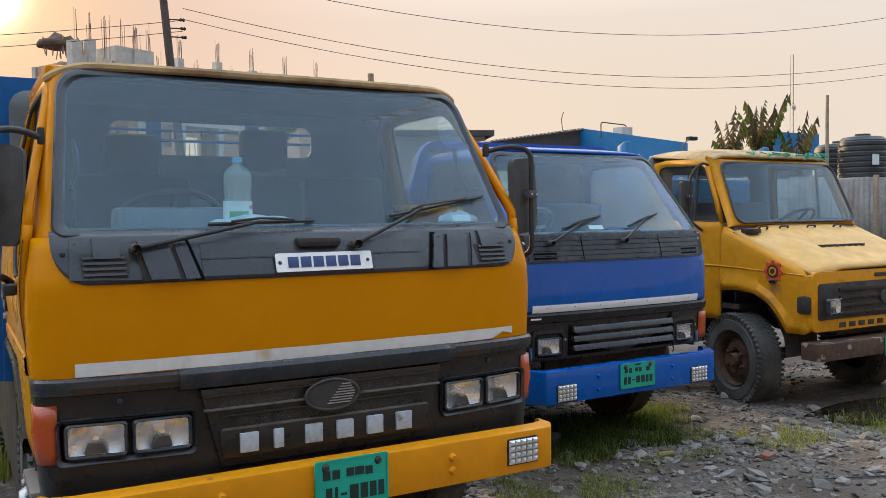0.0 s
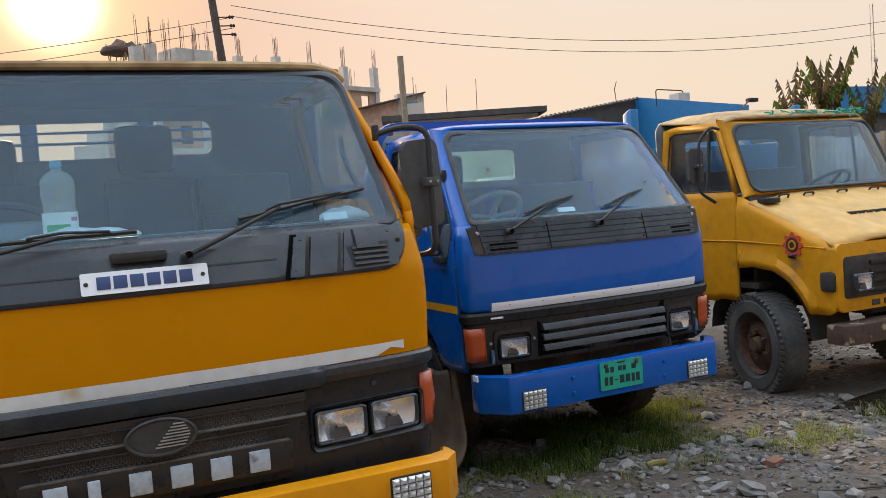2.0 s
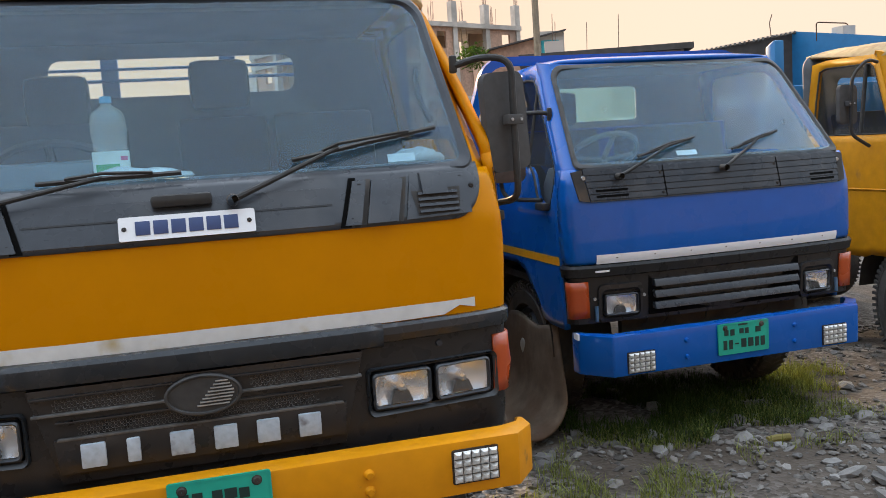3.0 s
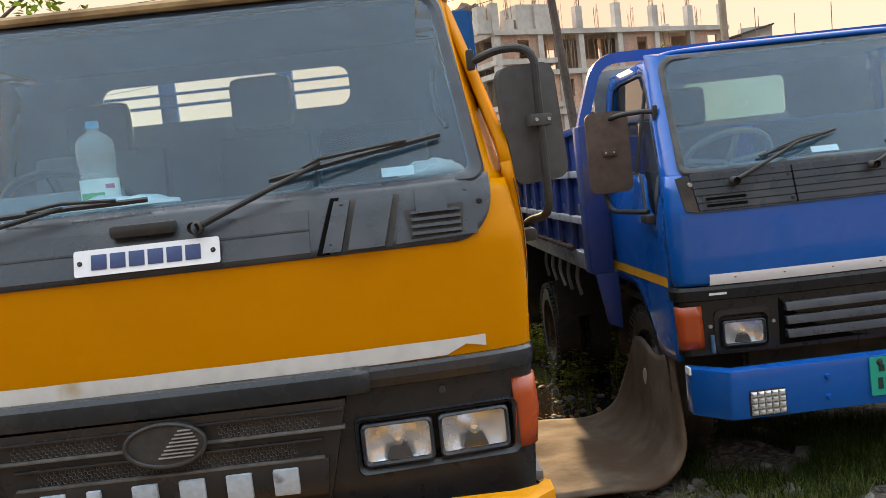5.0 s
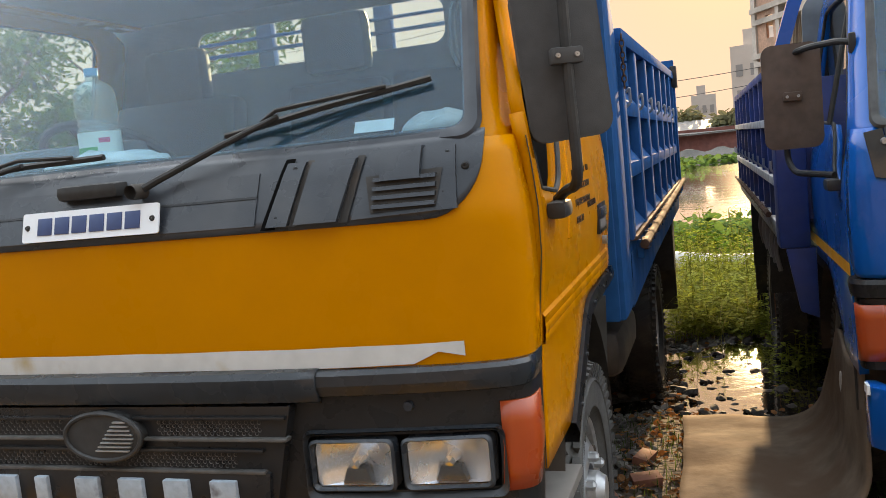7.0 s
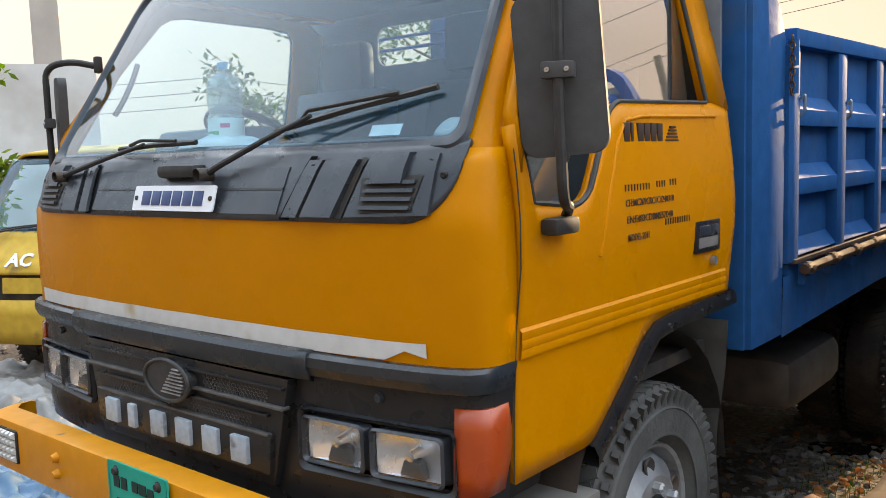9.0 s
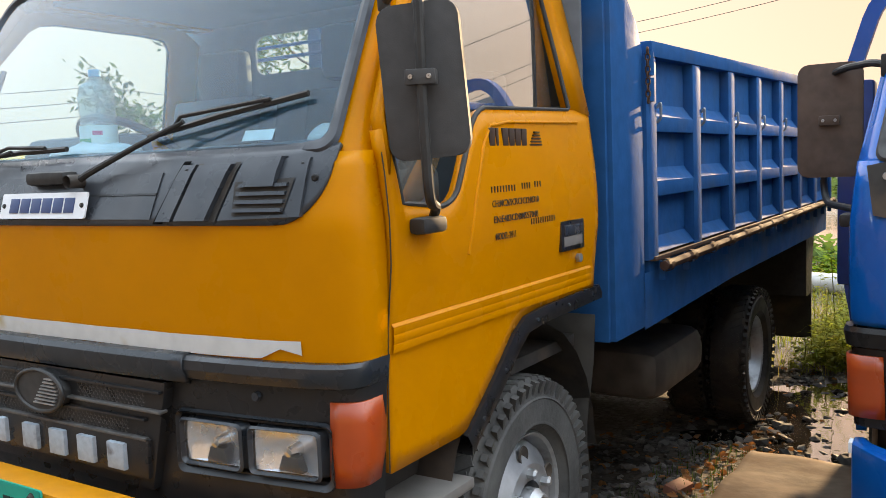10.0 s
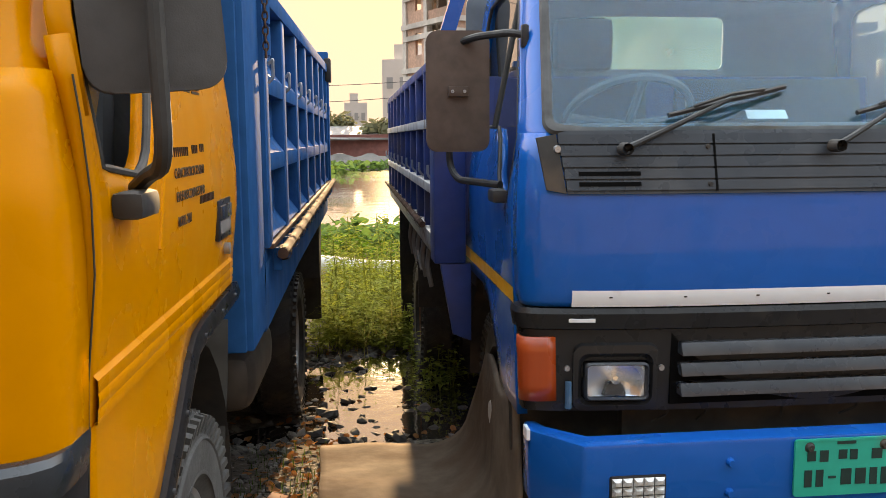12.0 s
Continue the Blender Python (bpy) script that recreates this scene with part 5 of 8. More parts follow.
    part("rear_mud_flap", prism([(5.25, 0.36), (5.42, 0.36), (5.62, 0.97), (5.25, 0.97)], "x", s * 0.60, s * 0.98), RUBBER, YT)
for z, zw in ((1.06, 0.14), (1.22, 0.14), (1.38, 0.14), (1.54, 0.14), (1.70, 0.12), (1.898, 0.014), (1.948, 0.012)):
    part("headboard_rail", box(-0.93, 0.93, 1.405, 1.425, z, z + zw, 0.006), BLUE_BED, BODY)
part("headboard_top", box(-0.95, 0.95, 1.395, 1.44, 2.05, 2.14, 0.01), BLUE_BED, BODY)
for x in (-0.30, 0.20):
    part("headboard_post", box(x - 0.035, x + 0.035, 1.425, 1.47, 0.99, 2.05, 0.01), BLUE_BED, BODY)
part("tail_gate", box(-0.98, 0.98, 5.84, 5.88, 1.02, 1.60, 0.01), BLUE_BED, BODY)
for s in (-1, 1):
    part("tail_post", box(s * 0.95, s * 1.05, 5.83, 5.92, 0.98, 2.03, 0.01), BLUE_BED, BODY)
    part("tail_latch", box(s * 1.02, s * 1.07, 5.80, 5.95, 1.80, 1.98, 0.012), CHASSIS, BODY)

# things on the dashboard
def bottle(x, y, z, h=0.262, r=0.055):
    b = thing("water_bottle", "clear plastic water bottle with a blue cap, half full", "bottle", at=Matrix.Translation((x, y, z)))
    prof = [(0.0, 0.001), (0.0, r * 0.85), (0.010, r), (0.092, r), (0.098, r * 0.95), (0.108, r * 0.90), (0.116, r * 0.96), (0.122, r * 0.91), (0.130, r * 0.97), (0.140, r), (0.165, r), (0.190, r * 0.98), (0.205, r * 0.92), (0.218, r * 0.74), (0.227, r * 0.48), (0.233, r * 0.31), (h - 0.006, r * 0.30)]
    shell = part("bottle_shell", lathe(prof, 28, "z"), BOTTLE, b)
    shell.visible_shadow = False
    part("cap", lathe([(h - 0.020, r * 0.33), (h, r * 0.33), (h + 0.001, 0.001)], 20, "z"), BOTTLE_CAP, b)
    lab = part("label", lathe([(0.022, r * 1.012), (0.092, r * 1.012)], 28, "z"), BOTTLE_LABEL, b)
    bm = grid([[(1.02 * r * math.sin(a), -1.02 * r * math.cos(a), zz) for a in (radians(q) for q in range(-50, 31, 10))] for zz in (0.026, 0.052)])
    part("label_print", bm, LABEL_GREEN, lab)
    bm = grid([[(1.02 * r * math.sin(a), -1.02 * r * math.cos(a), zz) for a in (radians(q) for q in range(35, 66, 10))] for zz in (0.062, 0.075)])
    part("label_print", bm, LABEL_PINK, lab)
    return b


bottle(-0.218, 0.30, 1.487)
bm = bmesh.new()
bmesh.ops.create_icosphere(bm, subdivisions=3, radius=1)
for v in bm.verts:
    v.co = Vector((v.co.x * 0.19, v.co.y * 0.09, max(-0.2, v.co.z) * 0.030 * (1 + 0.7 * noise.noise(v.co * 2.3))))
single("rag", bm, CLOTH, "crumpled pale rag on the dashboard", "cloth", at=Matrix.Translation((-0.16, 0.24, 1.490)))
bm = bmesh.new()
bmesh.ops.create_icosphere(bm, subdivisions=3, radius=1)
for v in bm.verts:
    v.co = Vector((v.co.x * 0.10, v.co.y * 0.05, max(-0.2, v.co.z) * 0.035 * (1 + 0.8 * noise.noise(v.co * 2.9))))
single("plastic_bag", bm, CLOTH, "crumpled clear plastic bag on the dashboard", "bag", at=Matrix.Translation((0.76, 0.27, 1.490)))
p = YS.point(0.665, 1.507, -0.004)
bm = bmesh.new()
bm.faces.new([bm.verts.new(YS.point(x, z, -0.005)) for x, z in ((0.622, 1.490), (0.712, 1.490), (0.712, 1.515), (0.622, 1.515))])
part("windscreen_sticker", bm, PAPER, CAB, "pale paper sticker inside the windscreen")
part("grab_handle", tube(bend([(0.80, 0.36, 1.80), (0.79, 0.33, 1.74), (0.80, 0.29, 1.66), (0.82, 0.27, 1.62)], 0.03), 0.010, 8), PLASTIC, CAB)
part("grab_handle", tube(bend([(-0.80, 0.36, 1.80), (-0.79, 0.33, 1.74), (-0.80, 0.29, 1.66), (-0.82, 0.27, 1.62)], 0.03), 0.010, 8), PLASTIC, CAB)

# ---- the blue flat-bed truck beside it ----
BT = thing("flatbed_truck", "blue cab truck with a dark blue slatted body", "truck", at=pose(2.615, 1.33, 0, 0, 0, 1.2) @ Matrix.Diagonal((0.972, 1, 1, 1)))
BS = Skin([(0.50, -0.015, 0.860, 0.10), (0.90, -0.045, 0.872, 0.10), (0.93, -0.058, 0.880, 0.11), (1.10, -0.056, 0.886, 0.12), (1.21, -0.050, 0.884, 0.12), (1.38, -0.005, 0.868, 0.145), (1.93, 0.43, 0.775, 0.54), (1.96, 0.46, 0.765, 0.57)])


def b_side(z):
    pts = ((0.4, 0.862), (0.90, 0.878), (1.15, 0.886), (1.24, 0.884), (2.1, 0.742))
    for (a, p), (b, q) in zip(pts, pts[1:]):
        if z <= b:
            return p + (q - p) * (z - a) / (b - a)
    return 0.74


BC = part("cab_shell", skin_sheet(BS, [0.905, 0.92, 0.95, 1.02, 1.10, 1.17, 1.21, 1.25, 1.30, 1.38]), BLUE, BT, "glossy blue cab front")
thick(BC, 0.012)
B_OUT = lean(screen(-0.815, 0.815, 1.375, 1.935, 0.035, 0.08), 1.375, 1.935, 0.90)
B_FR = rounded(-0.90, 0.90, 1.365, 1.962, 0.012)
bm = BS.ring(B_OUT, [(math.copysign(BS.at(z)[1], x) if abs(x) > 0.7 else x, z) for x, z in B_FR])
thick(part("windscreen_surround", bm, BLUE, BC), 0.006)
bm = grid([[BS.point(x, z, o) for x, z in lean(screen(-0.815 + d, 0.815 - d, 1.375 + d, 1.935 - d, 0.035 - d * 0.4, 0.08 - d * 0.3), 1.375, 1.935, 0.90)] for d, o in ((0.0, 0.004), (0.010, 0.012), (0.022, 0.010), (0.030, -0.004))], close=True)
part("windscreen_seal", bm, RUBBER, BC)
rows = []
for j in range(13):
    z = 1.395 + 0.52 * j / 12
    e = 0.80 * (1 - 0.10 * (z - 1.375) / 0.56)
    rows.append([BS.point(-e + 2 * e * i / 24, z, 0.0) for i in range(25)])
g = part("windscreen", grid(rows), WINDSCREEN_B, BC, "wide windscreen, its dust film coloured blue for sky reflection")
g.visible_shadow = False
thick(part("roof", grid(roof_rows(BS, 1.958, 1.28, 0.765, 1.99, 0.03)), BLUE, BC), 0.02)
bm = grid([[(x, 1.285, z) for x, z in rounded(-0.86, 0.86, 0.72, 1.985, 0.10)], [(x, 1.285, z) for x, z in rounded(-0.335, 0.265, 1.645, 1.862, 0.03)]], close=True)
thick(part("back_wall", bm, TRIM_GREY, BC), 0.02)
bm = bmesh.new()
bm.faces.new([bm.verts.new((x, 1.287, z)) for x, z in rounded(-0.335, 0.265, 1.645, 1.862, 0.03)])
part("rear_window", bm, REAR_GLASS, BC).visible_shadow = False
part("cab_floor", box(-0.82, 0.82, 0.14, 1.27, 0.74, 0.78), CHASSIS, BC)
part("firewall", box(-0.72, 0.72, 0.08, 0.10, 0.60, 1.26), CHASSIS, BC)
part("headlining", box(-0.70, 0.70, 0.60, 1.27, 1.925, 1.94), TRIM_GREY, BC)
part("dashboard", prism([(0.06, 1.20), (0.06, 1.375), (0.18, 1.40), (0.36, 1.39), (0.44, 1.30), (0.44, 1.05), (0.06, 1.05)], "x", -0.82, 0.82, 0.02), DASH, BC)
seat(BC, -0.42, 0.90, 1.08, 0.50, True)
seat(BC, 0.35, 0.92, 1.08, 0.80, False)
steering(BC, -0.42, 0.50, 1.43, DASH)
part("windscreen_sticker", BS.patch(-0.22, -0.10, 1.415, 1.44, -0.006, 0.002, 2, 1), PAPER, BC)

# slatted grey cowl
rows = [[BS.point((-0.755 - 0.018 * (z - 1.215) / 0.17) * (1 - i / 12), z, 0.007) for i in range(25)] for z in (1.215, 1.25, 1.30, 1.35, 1.385)]
BCW = part("cowl", grid(rows), PLASTIC_GREY, BC, "dark grey slatted cowl")
for k in range(5):
    z = 1.225 + 0.031 * k
    part("cowl_slat", BS.patch(-0.755 - 0.004 * k, 0.755 + 0.004 * k, z, z + 0.026, 0.013, 0.012, 20, 1), PLASTIC_GREY, BCW)
for x0, x1 in ((-0.722, -0.555), (0.555, 0.722)):
    for z in (1.236, 1.264):
        part("vent_slot", BS.patch(x0, x1, z, z + 0.011, 0.0145, 0.01, 6, 1), DEEP, BCW)
for x in (-0.346, 0.346):
    part("cowl_joint", BS.patch(x, x + 0.006, 1.222, 1.375, 0.0145, 0.01, 1, 3), DEEP, BCW)
    for z in (1.24, 1.34):
        c = BS.point(x - 0.015, z, 0.014)
        part("cowl_screw", lathe([(c.y - 0.004, 0.001), (c.y - 0.004, 0.006), (c.y + 0.004, 0.008)], 10, axis="y", centre=(c.x, 0, c.z)), CHASSIS, BCW)
for s in (-1, 1):
    part("corner_plate", sheet_quad(BS, [(s * 0.757, 1.216), (s * 0.808, 1.226), (s * 0.828, 1.366), (s * 0.777, 1.376)], 0.010, 0.012), CHASSIS, BCW, "dirty black corner plate")
    c = BS.point(s * 0.775, 1.335, 0.010)
    part("cowl_screw", lathe([(c.y - 0.006, 0.001), (c.y - 0.006, 0.009), (c.y + 0.004, 0.012)], 12, axis="y", centre=(c.x, 0, c.z)), STEEL, BCW)
wiper(BC, BS, (-0.60, 1.335), (-0.28, 1.470), (-0.46, 1.425), (-0.09, 1.505))
wiper(BC, BS, (0.0, 1.340), (0.27, 1.475), (0.10, 1.430), (0.44, 1.510))
rows = [[BS.point(-0.742 + 1.475 * i / 24, z, 0.004) for i in range(25)] for z in (0.905, 0.93, 0.952)]
TAPE = part("white_tape", grid(rows), WHITE_PLATE, BC, "white reflective tape across the blue front")
for k in range(7):
    x = -0.64 + 0.21 * k
    part("tape_mark", BS.patch(x, x + 0.009, 0.931, 0.935, 0.0055, 0.002, 1, 1), PLASTIC, TAPE)

# lamp panel, grille slats, open lower front
BL = Skin([(0.50, -0.010, 0.862, 0.10), (0.70, -0.020, 0.868, 0.10), (0.90, -0.030, 0.876, 0.11)], 0.03)
BP = part("lamp_panel", lamp_sheet(BL, [0.60, 0.632, 0.634, 0.66, 0.70, 0.745, 0.747, 0.79, 0.83, 0.90], [(-0.70, -0.515, 0.633, 0.746), (0.515, 0.70, 0.633, 0.746)]), PLASTIC, BT, "black plastic lamp panel with slatted grille")
part("panel_ledge", grid([[BL.frac(f, z, o) for f in FS] for z, o in ((0.835, 0.004), (0.842, 0.020), (0.885, 0.028), (0.900, 0.020), (0.902, -0.01))]), PLASTIC, BP)
part("white_chip", BL.patch(-0.74, -0.67, 0.862, 0.872, 0.028, 0.004, 2, 1), WHITE_PLATE, BP)
for k in range(3):
    z = 0.650 + 0.058 * k
    bm = prism([(-0.060, z), (-0.045, z + 0.036), (-0.015, z + 0.036), (-0.015, z)], "x", -0.43, 0.46, 0.005)
    part("grille_slat", bm, PLASTIC_GREY, BP)
part("grille_back", box(-0.45, 0.48, -0.020, 0.0, 0.62, 0.835), DEEP, BP)
for s in (-1, 1):
    xa, xb = sorted((s * 0.515, s * 0.70))
    ya, yb = BL.point(xa, 0.7, 0.012).y, BL.point(xb, 0.7, 0.012).y
    part("lamp_surround", grid([[BL.point(x, z, o) for x, z in rounded(xa - d, xb + d, 0.632 - d, 0.752 + d * 1.6, 0.03)] for d, o in ((0.030, 0.002), (0.026, 0.018), (0.012, 0.020), (0.004, 0.006))], close=True), PLASTIC, BP)
    head_lamp(BP, xa, xb, 0.635, 0.745, ya, (yb - ya) / (xb - xa))
    ind = [[BL.frac(s * x, 0.632 + 0.185 * j / 4, 0.014 + 0.012 * math.sin(math.pi * i / 8)) for i, x in enumerate((0.890, 0.918, 0.944, 0.965, 0.980, 0.990, 0.996, 0.9988, 0.99975))] for j in range(5)]
    thick(part("indicator", grid(ind), ORANGE_LENS, BP, "amber corner indicator"), 0.012)
    c = BL.point(s * 0.742, 0.66, 0.01)
    part("hanging_bulb", tube([(c.x, c.y - 0.01, 0.69), (c.x, c.y - 0.014, 0.64), (c.x, c.y - 0.012, 0.615)], 0.010, 8), SHEET_BLUE, BP)
    for x, z in ((0.745, 0.725), (0.475, 0.725)):
        c = BL.point(s * x, z, 0.004)
        part("panel_screw", lathe([(c.y - 0.006, 0.001), (c.y - 0.006, 0.008), (c.y + 0.004, 0.010)], 10, axis="y", centre=(c.x, 0, c.z)), STEEL, BP)
bmp = [(-0.865, 0.06), (-0.865, -0.02), (-0.745, -0.165), (0.745, -0.165), (0.865, -0.02), (0.865, 0.06), (0.825, 0.06), (0.825, -0.005), (0.72, -0.105), (-0.72, -0.105), (-0.825, -0.005), (-0.825, 0.06)]
BB = part("bumper", prism(bmp, "z", 0.358, 0.563, 0.012), BLUE, BT, "blue painted steel bumper")
part("corner_sticker", prism([(-0.872, 0.02), (-0.872, -0.028), (-0.862, -0.028), (-0.862, 0.02)], "z", 0.535, 0.566), WHITE_PLATE, BB, "white corner sticker")
led_lamp(BB, -0.672, -0.512, -0.168, 0.367, 0.477)
led_lamp(BB, 0.505, 0.665, -0.168, 0.367, 0.477)
number_plate(BB, -0.148, 0.158, -0.172, 0.397, 0.556, 0.0, [(0.12, 0.20, 0.62, 0.80), (0.24, 0.32, 0.60, 0.80), (0.42, 0.50, 0.64, 0.80), (0.53, 0.60, 0.62, 0.80), (0.74, 0.84, 0.62, 0.80), (0.10, 0.17, 0.16, 0.46), (0.21, 0.28, 0.16, 0.46), (0.33, 0.40, 0.30, 0.34), (0.45, 0.55, 0.18, 0.46), (0.59, 0.69, 0.18, 0.46), (0.73, 0.80, 0.16, 0.46), (0.84, 0.92, 0.16, 0.46), (0.40, 0.58, 0.90, 0.95)])
for x in (-0.33, 0.33):
    for z in (0.415, 0.50):
        part("bumper_bolt", lathe([(-0.180, 0.001), (-0.180, 0.009), (-0.170, 0.012), (-0.163, 0.014)], 10, axis="y", centre=(x, 0, z)), BLUE, BB)
part("radiator", box(-0.55, 0.55, 0.10, 0.14, 0.45, 0.86), CHASSIS, BT)
for k in range(6):
    x = -0.5 + 0.2 * k + rnd(-0.05, 0.05)
    part("loose_wire", tube(bend([(x, 0.03, 0.64), (x + rnd(-0.06, 0.06), 0.0, 0.59), (x + rnd(-0.08, 0.08), 0.04, 0.55)], 0.03), 0.004, 5), RUBBER, BT)


def b_ztop(y):
    pts = ((0.0, 1.36), (0.17, 1.36), (0.185, 1.205), (0.30, 1.195), (0.37, 1.23), (0.46, 1.36), (0.52, 1.40), (1.4, 1.42))
    for (a, p), (b, q) in zip(pts, pts[1:]):
        if y <= b:
            return p + (q - p) * (y - a) / (b - a)
    return 1.42


def b_zbot(y):
    pts = ((0.0, 0.56), (0.30, 0.56), (0.40, 0.58), (0.52, 0.72), (0.62, 0.82), (0.74, 0.85), (1.4, 0.85))
    for (a, p), (b, q) in zip(pts, pts[1:]):
        if y <= b:
            return p + (q - p) * (y - a) / (b - a)
    return 0.85


BU_IN = [(0.175, 1.33), (0.175, 1.37), (0.21, 1.42), (0.40, 1.66), (0.53, 1.83), (0.58, 1.865), (0.66, 1.875), (1.0, 1.875), (1.11, 1.865), (1.14, 1.83), (1.145, 1.6), (1.15, 1.42)]
BU_OUT = [(0.15, 1.30), (0.15, 1.38), (0.17, 1.43), (0.36, 1.68), (0.50, 1.88), (0.56, 1.92), (0.66, 1.93), (1.0, 1.93), (1.20, 1.925), (1.275, 1.88), (1.28, 1.6), (1.28, 1.42)]
for s in (-1, 1):
    D = door_side(BT, s, b_ztop, b_zbot, b_side, 0.125, 1.28, (BU_IN, BU_OUT), BLUE, glass=DUSTY_GLASS if s > 0 else CLEAR_GLASS)
    D["label"] = "blue cab door with a yellow stripe"
    rows = [[(s * (b_side(z) + 0.003), y, z) for y in (0.128, 0.5, 0.9, 1.275)] for z in (0.893, 0.938)]
    part("yellow_stripe", grid(rows), YELLOW_BAND, D, "yellow tape stripe")
    H = part("door_handle", box(s * 0.876, s * 0.892, 1.03, 1.17, 1.04, 1.10, 0.004), PLASTIC, D)
    part("quarter_bar", tube([(s * (b_side(1.25) - 0.01), 0.50, 1.40), (s * (b_side(1.8) - 0.01), 0.52, 1.82)], 0.010, 8), RUBBER, D)
    rows = []
    for k in range(13):
        a = radians(180 * k / 12)
        rows.append([(s * w, 0.80 - 0.46 * math.cos(a), 0.37 + 0.49 * math.sin(a)) for w in (0.48, 0.85)])
    part("wheel_arch", grid(rows), CHASSIS, BT)
    rot = Matrix() if s > 0 else Matrix.Rotation(math.pi, 4, "Z")
    wheel(TYRE_DARK, STEEL, 0.40, 0.21, BT, Matrix.Translation((s * 0.70, 0.82, 0.335)) @ rot)
    for off in (0.80, 0.56):
        wheel(TYRE_DARK, RUST, 0.40, 0.20, BT, Matrix.Translation((s * off, 3.45, 0.155)) @ rot, dish=-0.03, holes=False)
    part("chassis_rail", box(s * 0.34, s * 0.41, 0.2, 4.9, 0.56, 0.74, 0.01), CHASSIS, BT)
mirror(BT, (-0.995, 0.522, 1.515), [(-0.805, 0.325, 1.672), (-0.85, 0.35, 1.684), (-0.95, 0.475, 1.684), (-1.015, 0.552, 1.66), (-1.02, 0.552, 1.28), (-1.0, 0.50, 1.232), (-0.89, 0.30, 1.225)], (-0.995, 0.506, 1.515), 0.210, 0.385, -1, MIRROR_BROWN)
part("mirror_base", box(-0.93, -0.88, 0.21, 0.31, 1.175, 1.215, 0.012), RUBBER, BT)
part("mirror_bracket", box(-0.822, -0.798, 0.31, 0.335, 1.635, 1.705, 0.008), RUBBER, BT)
# slatted body
BY0, BY1 = 1.06, 4.95
FB = part("bed_floor", box(-0.98, 0.98, BY0, BY1, 0.985, 1.03), BLUE_DARK, BT)
for s in (-1, 1):
    NBAY = 9
    part("side_sheet", box(s * 0.975, s * 0.988, BY0, BY1, 1.03, 1.655), BLUE_DARK, FB)
    for k in range(NBAY + 1):
        y = BY0 + 0.02 + (BY1 - BY0 - 0.04) * k / NBAY
        part("stake", box(s * 0.985, s * 1.022, y - 0.022, y + 0.022, 0.96, 1.66, 0.006), BLUE_DARK, FB)
        part("hook", tube(bend([(s * 1.02, y + 0.05, 1.20), (s * 1.04, y + 0.05, 1.22), (s * 1.04, y + 0.05, 1.26)], 0.01), 0.006, 5), STEEL, FB)
    for z0, z1 in ((1.405, 1.445), (1.145, 1.185)):
        part("side_rail", box(s * 0.985, s * 1.030, BY0 + 0.10, BY1, z0, z1, 0.006), PALE_RAIL, FB, "dull pale-edged steel rail")
    part("top_rail", box(s * 0.965, s * 1.02, BY0, BY1, 1.645, 1.685, 0.006), BLUE_DARK, FB)
    part("bottom_rail", prism([(s * 0.94, 0.98), (s * 1.03, 0.985), (s * 1.01, 0.88), (s * 0.95, 0.88)], "y", BY0, BY1, 0.006), PALE_RAIL, FB, "pale worn lower rail")
    rod = part("hinge_rod", tube([(s * 1.045, BY0 + 0.3, 1.0), (s * 1.045, BY1, 1.0)], 0.014, 10), ROD, FB)
    for k in range(12):
        part("rod_collar", lathe([(-0.02, 0.022), (0.02, 0.022)], 10, axis="y", centre=(s * 1.045, BY0 + 0.4 + 0.3 * k, 1.0)), RUST, rod)
    part("front_post", box(s * 0.90, s * 1.03, BY0 - 0.06, BY0 + 0.10, 0.88, 1.68, 0.012), BLUE_DARK, FB)
    part("post_foot", prism([(s * 0.88, 0.88), (s * 1.005, 0.88), (s * 0.955, 0.60), (s * 0.88, 0.57)], "y", BY0 - 0.055, BY0 - 0.02, 0.004), BLUE_DARK, FB)
    for k in range(5):
        y = 1.5 + 0.28 * k
        part("torn_sheet_strip", tube(bend([(s * 1.0, y, 0.90), (s * 1.01, y + 0.03, 0.80), (s * 0.99, y + rnd(-0.05, 0.05), 0.70)], 0.03), 0.012, 5), SHEET_GREY, FB)
part("headboard", box(-0.95, 0.95, BY0 - 0.03, BY0 + 0.02, 1.0, 1.60, 0.006), BLUE_DARK, FB)
part("guard_arch", tube(bend([(-1.0, BY0, 1.55), (-1.0, BY0, 1.66), (-0.88, BY0, 2.025), (0.88, BY0, 2.025), (1.0, BY0, 1.66), (1.0, BY0, 1.55)], 0.12), 0.040, 4), BLUE, FB, "square blue tube arch behind the cab")
part("tail_gate", box(-0.97, 0.97, BY1 - 0.04, BY1, 1.03, 1.60, 0.008), BLUE_DARK, FB)
part("rear_axle", tube([(-0.75, 3.45, 0.155), (0.75, 3.45, 0.155)], 0.07, 10), CHASSIS, BT)
# Plate added to keep low sun from lighting the ground below this truck.
part("underrun_plate", box(-0.95, 0.95, 4.60, 4.62, -0.15, 0.95, 0.004), CHASSIS, BT)
part("spare_flap", box(-0.97, -0.60, 2.55, 2.565, 0.40, 0.90, 0.004), RUBBER, BT)
part("spare_flap", box(-0.97, -0.60, 4.35, 4.365, 0.30, 0.90, 0.004), RUBBER, BT)

# ---- the older bonneted yellow truck ----
OT = thing("old_truck", "weathered yellow bonneted truck with a rusty bumper", "truck", at=Matrix.Translation((5.375, 0, 0)))
OS = Skin([(1.38, 2.02, 0.845, 2.12), (1.42, 2.03, 0.842, 2.13), (1.98, 2.27, 0.795, 2.40), (2.02, 2.30, 0.785, 2.43)], 0.03)
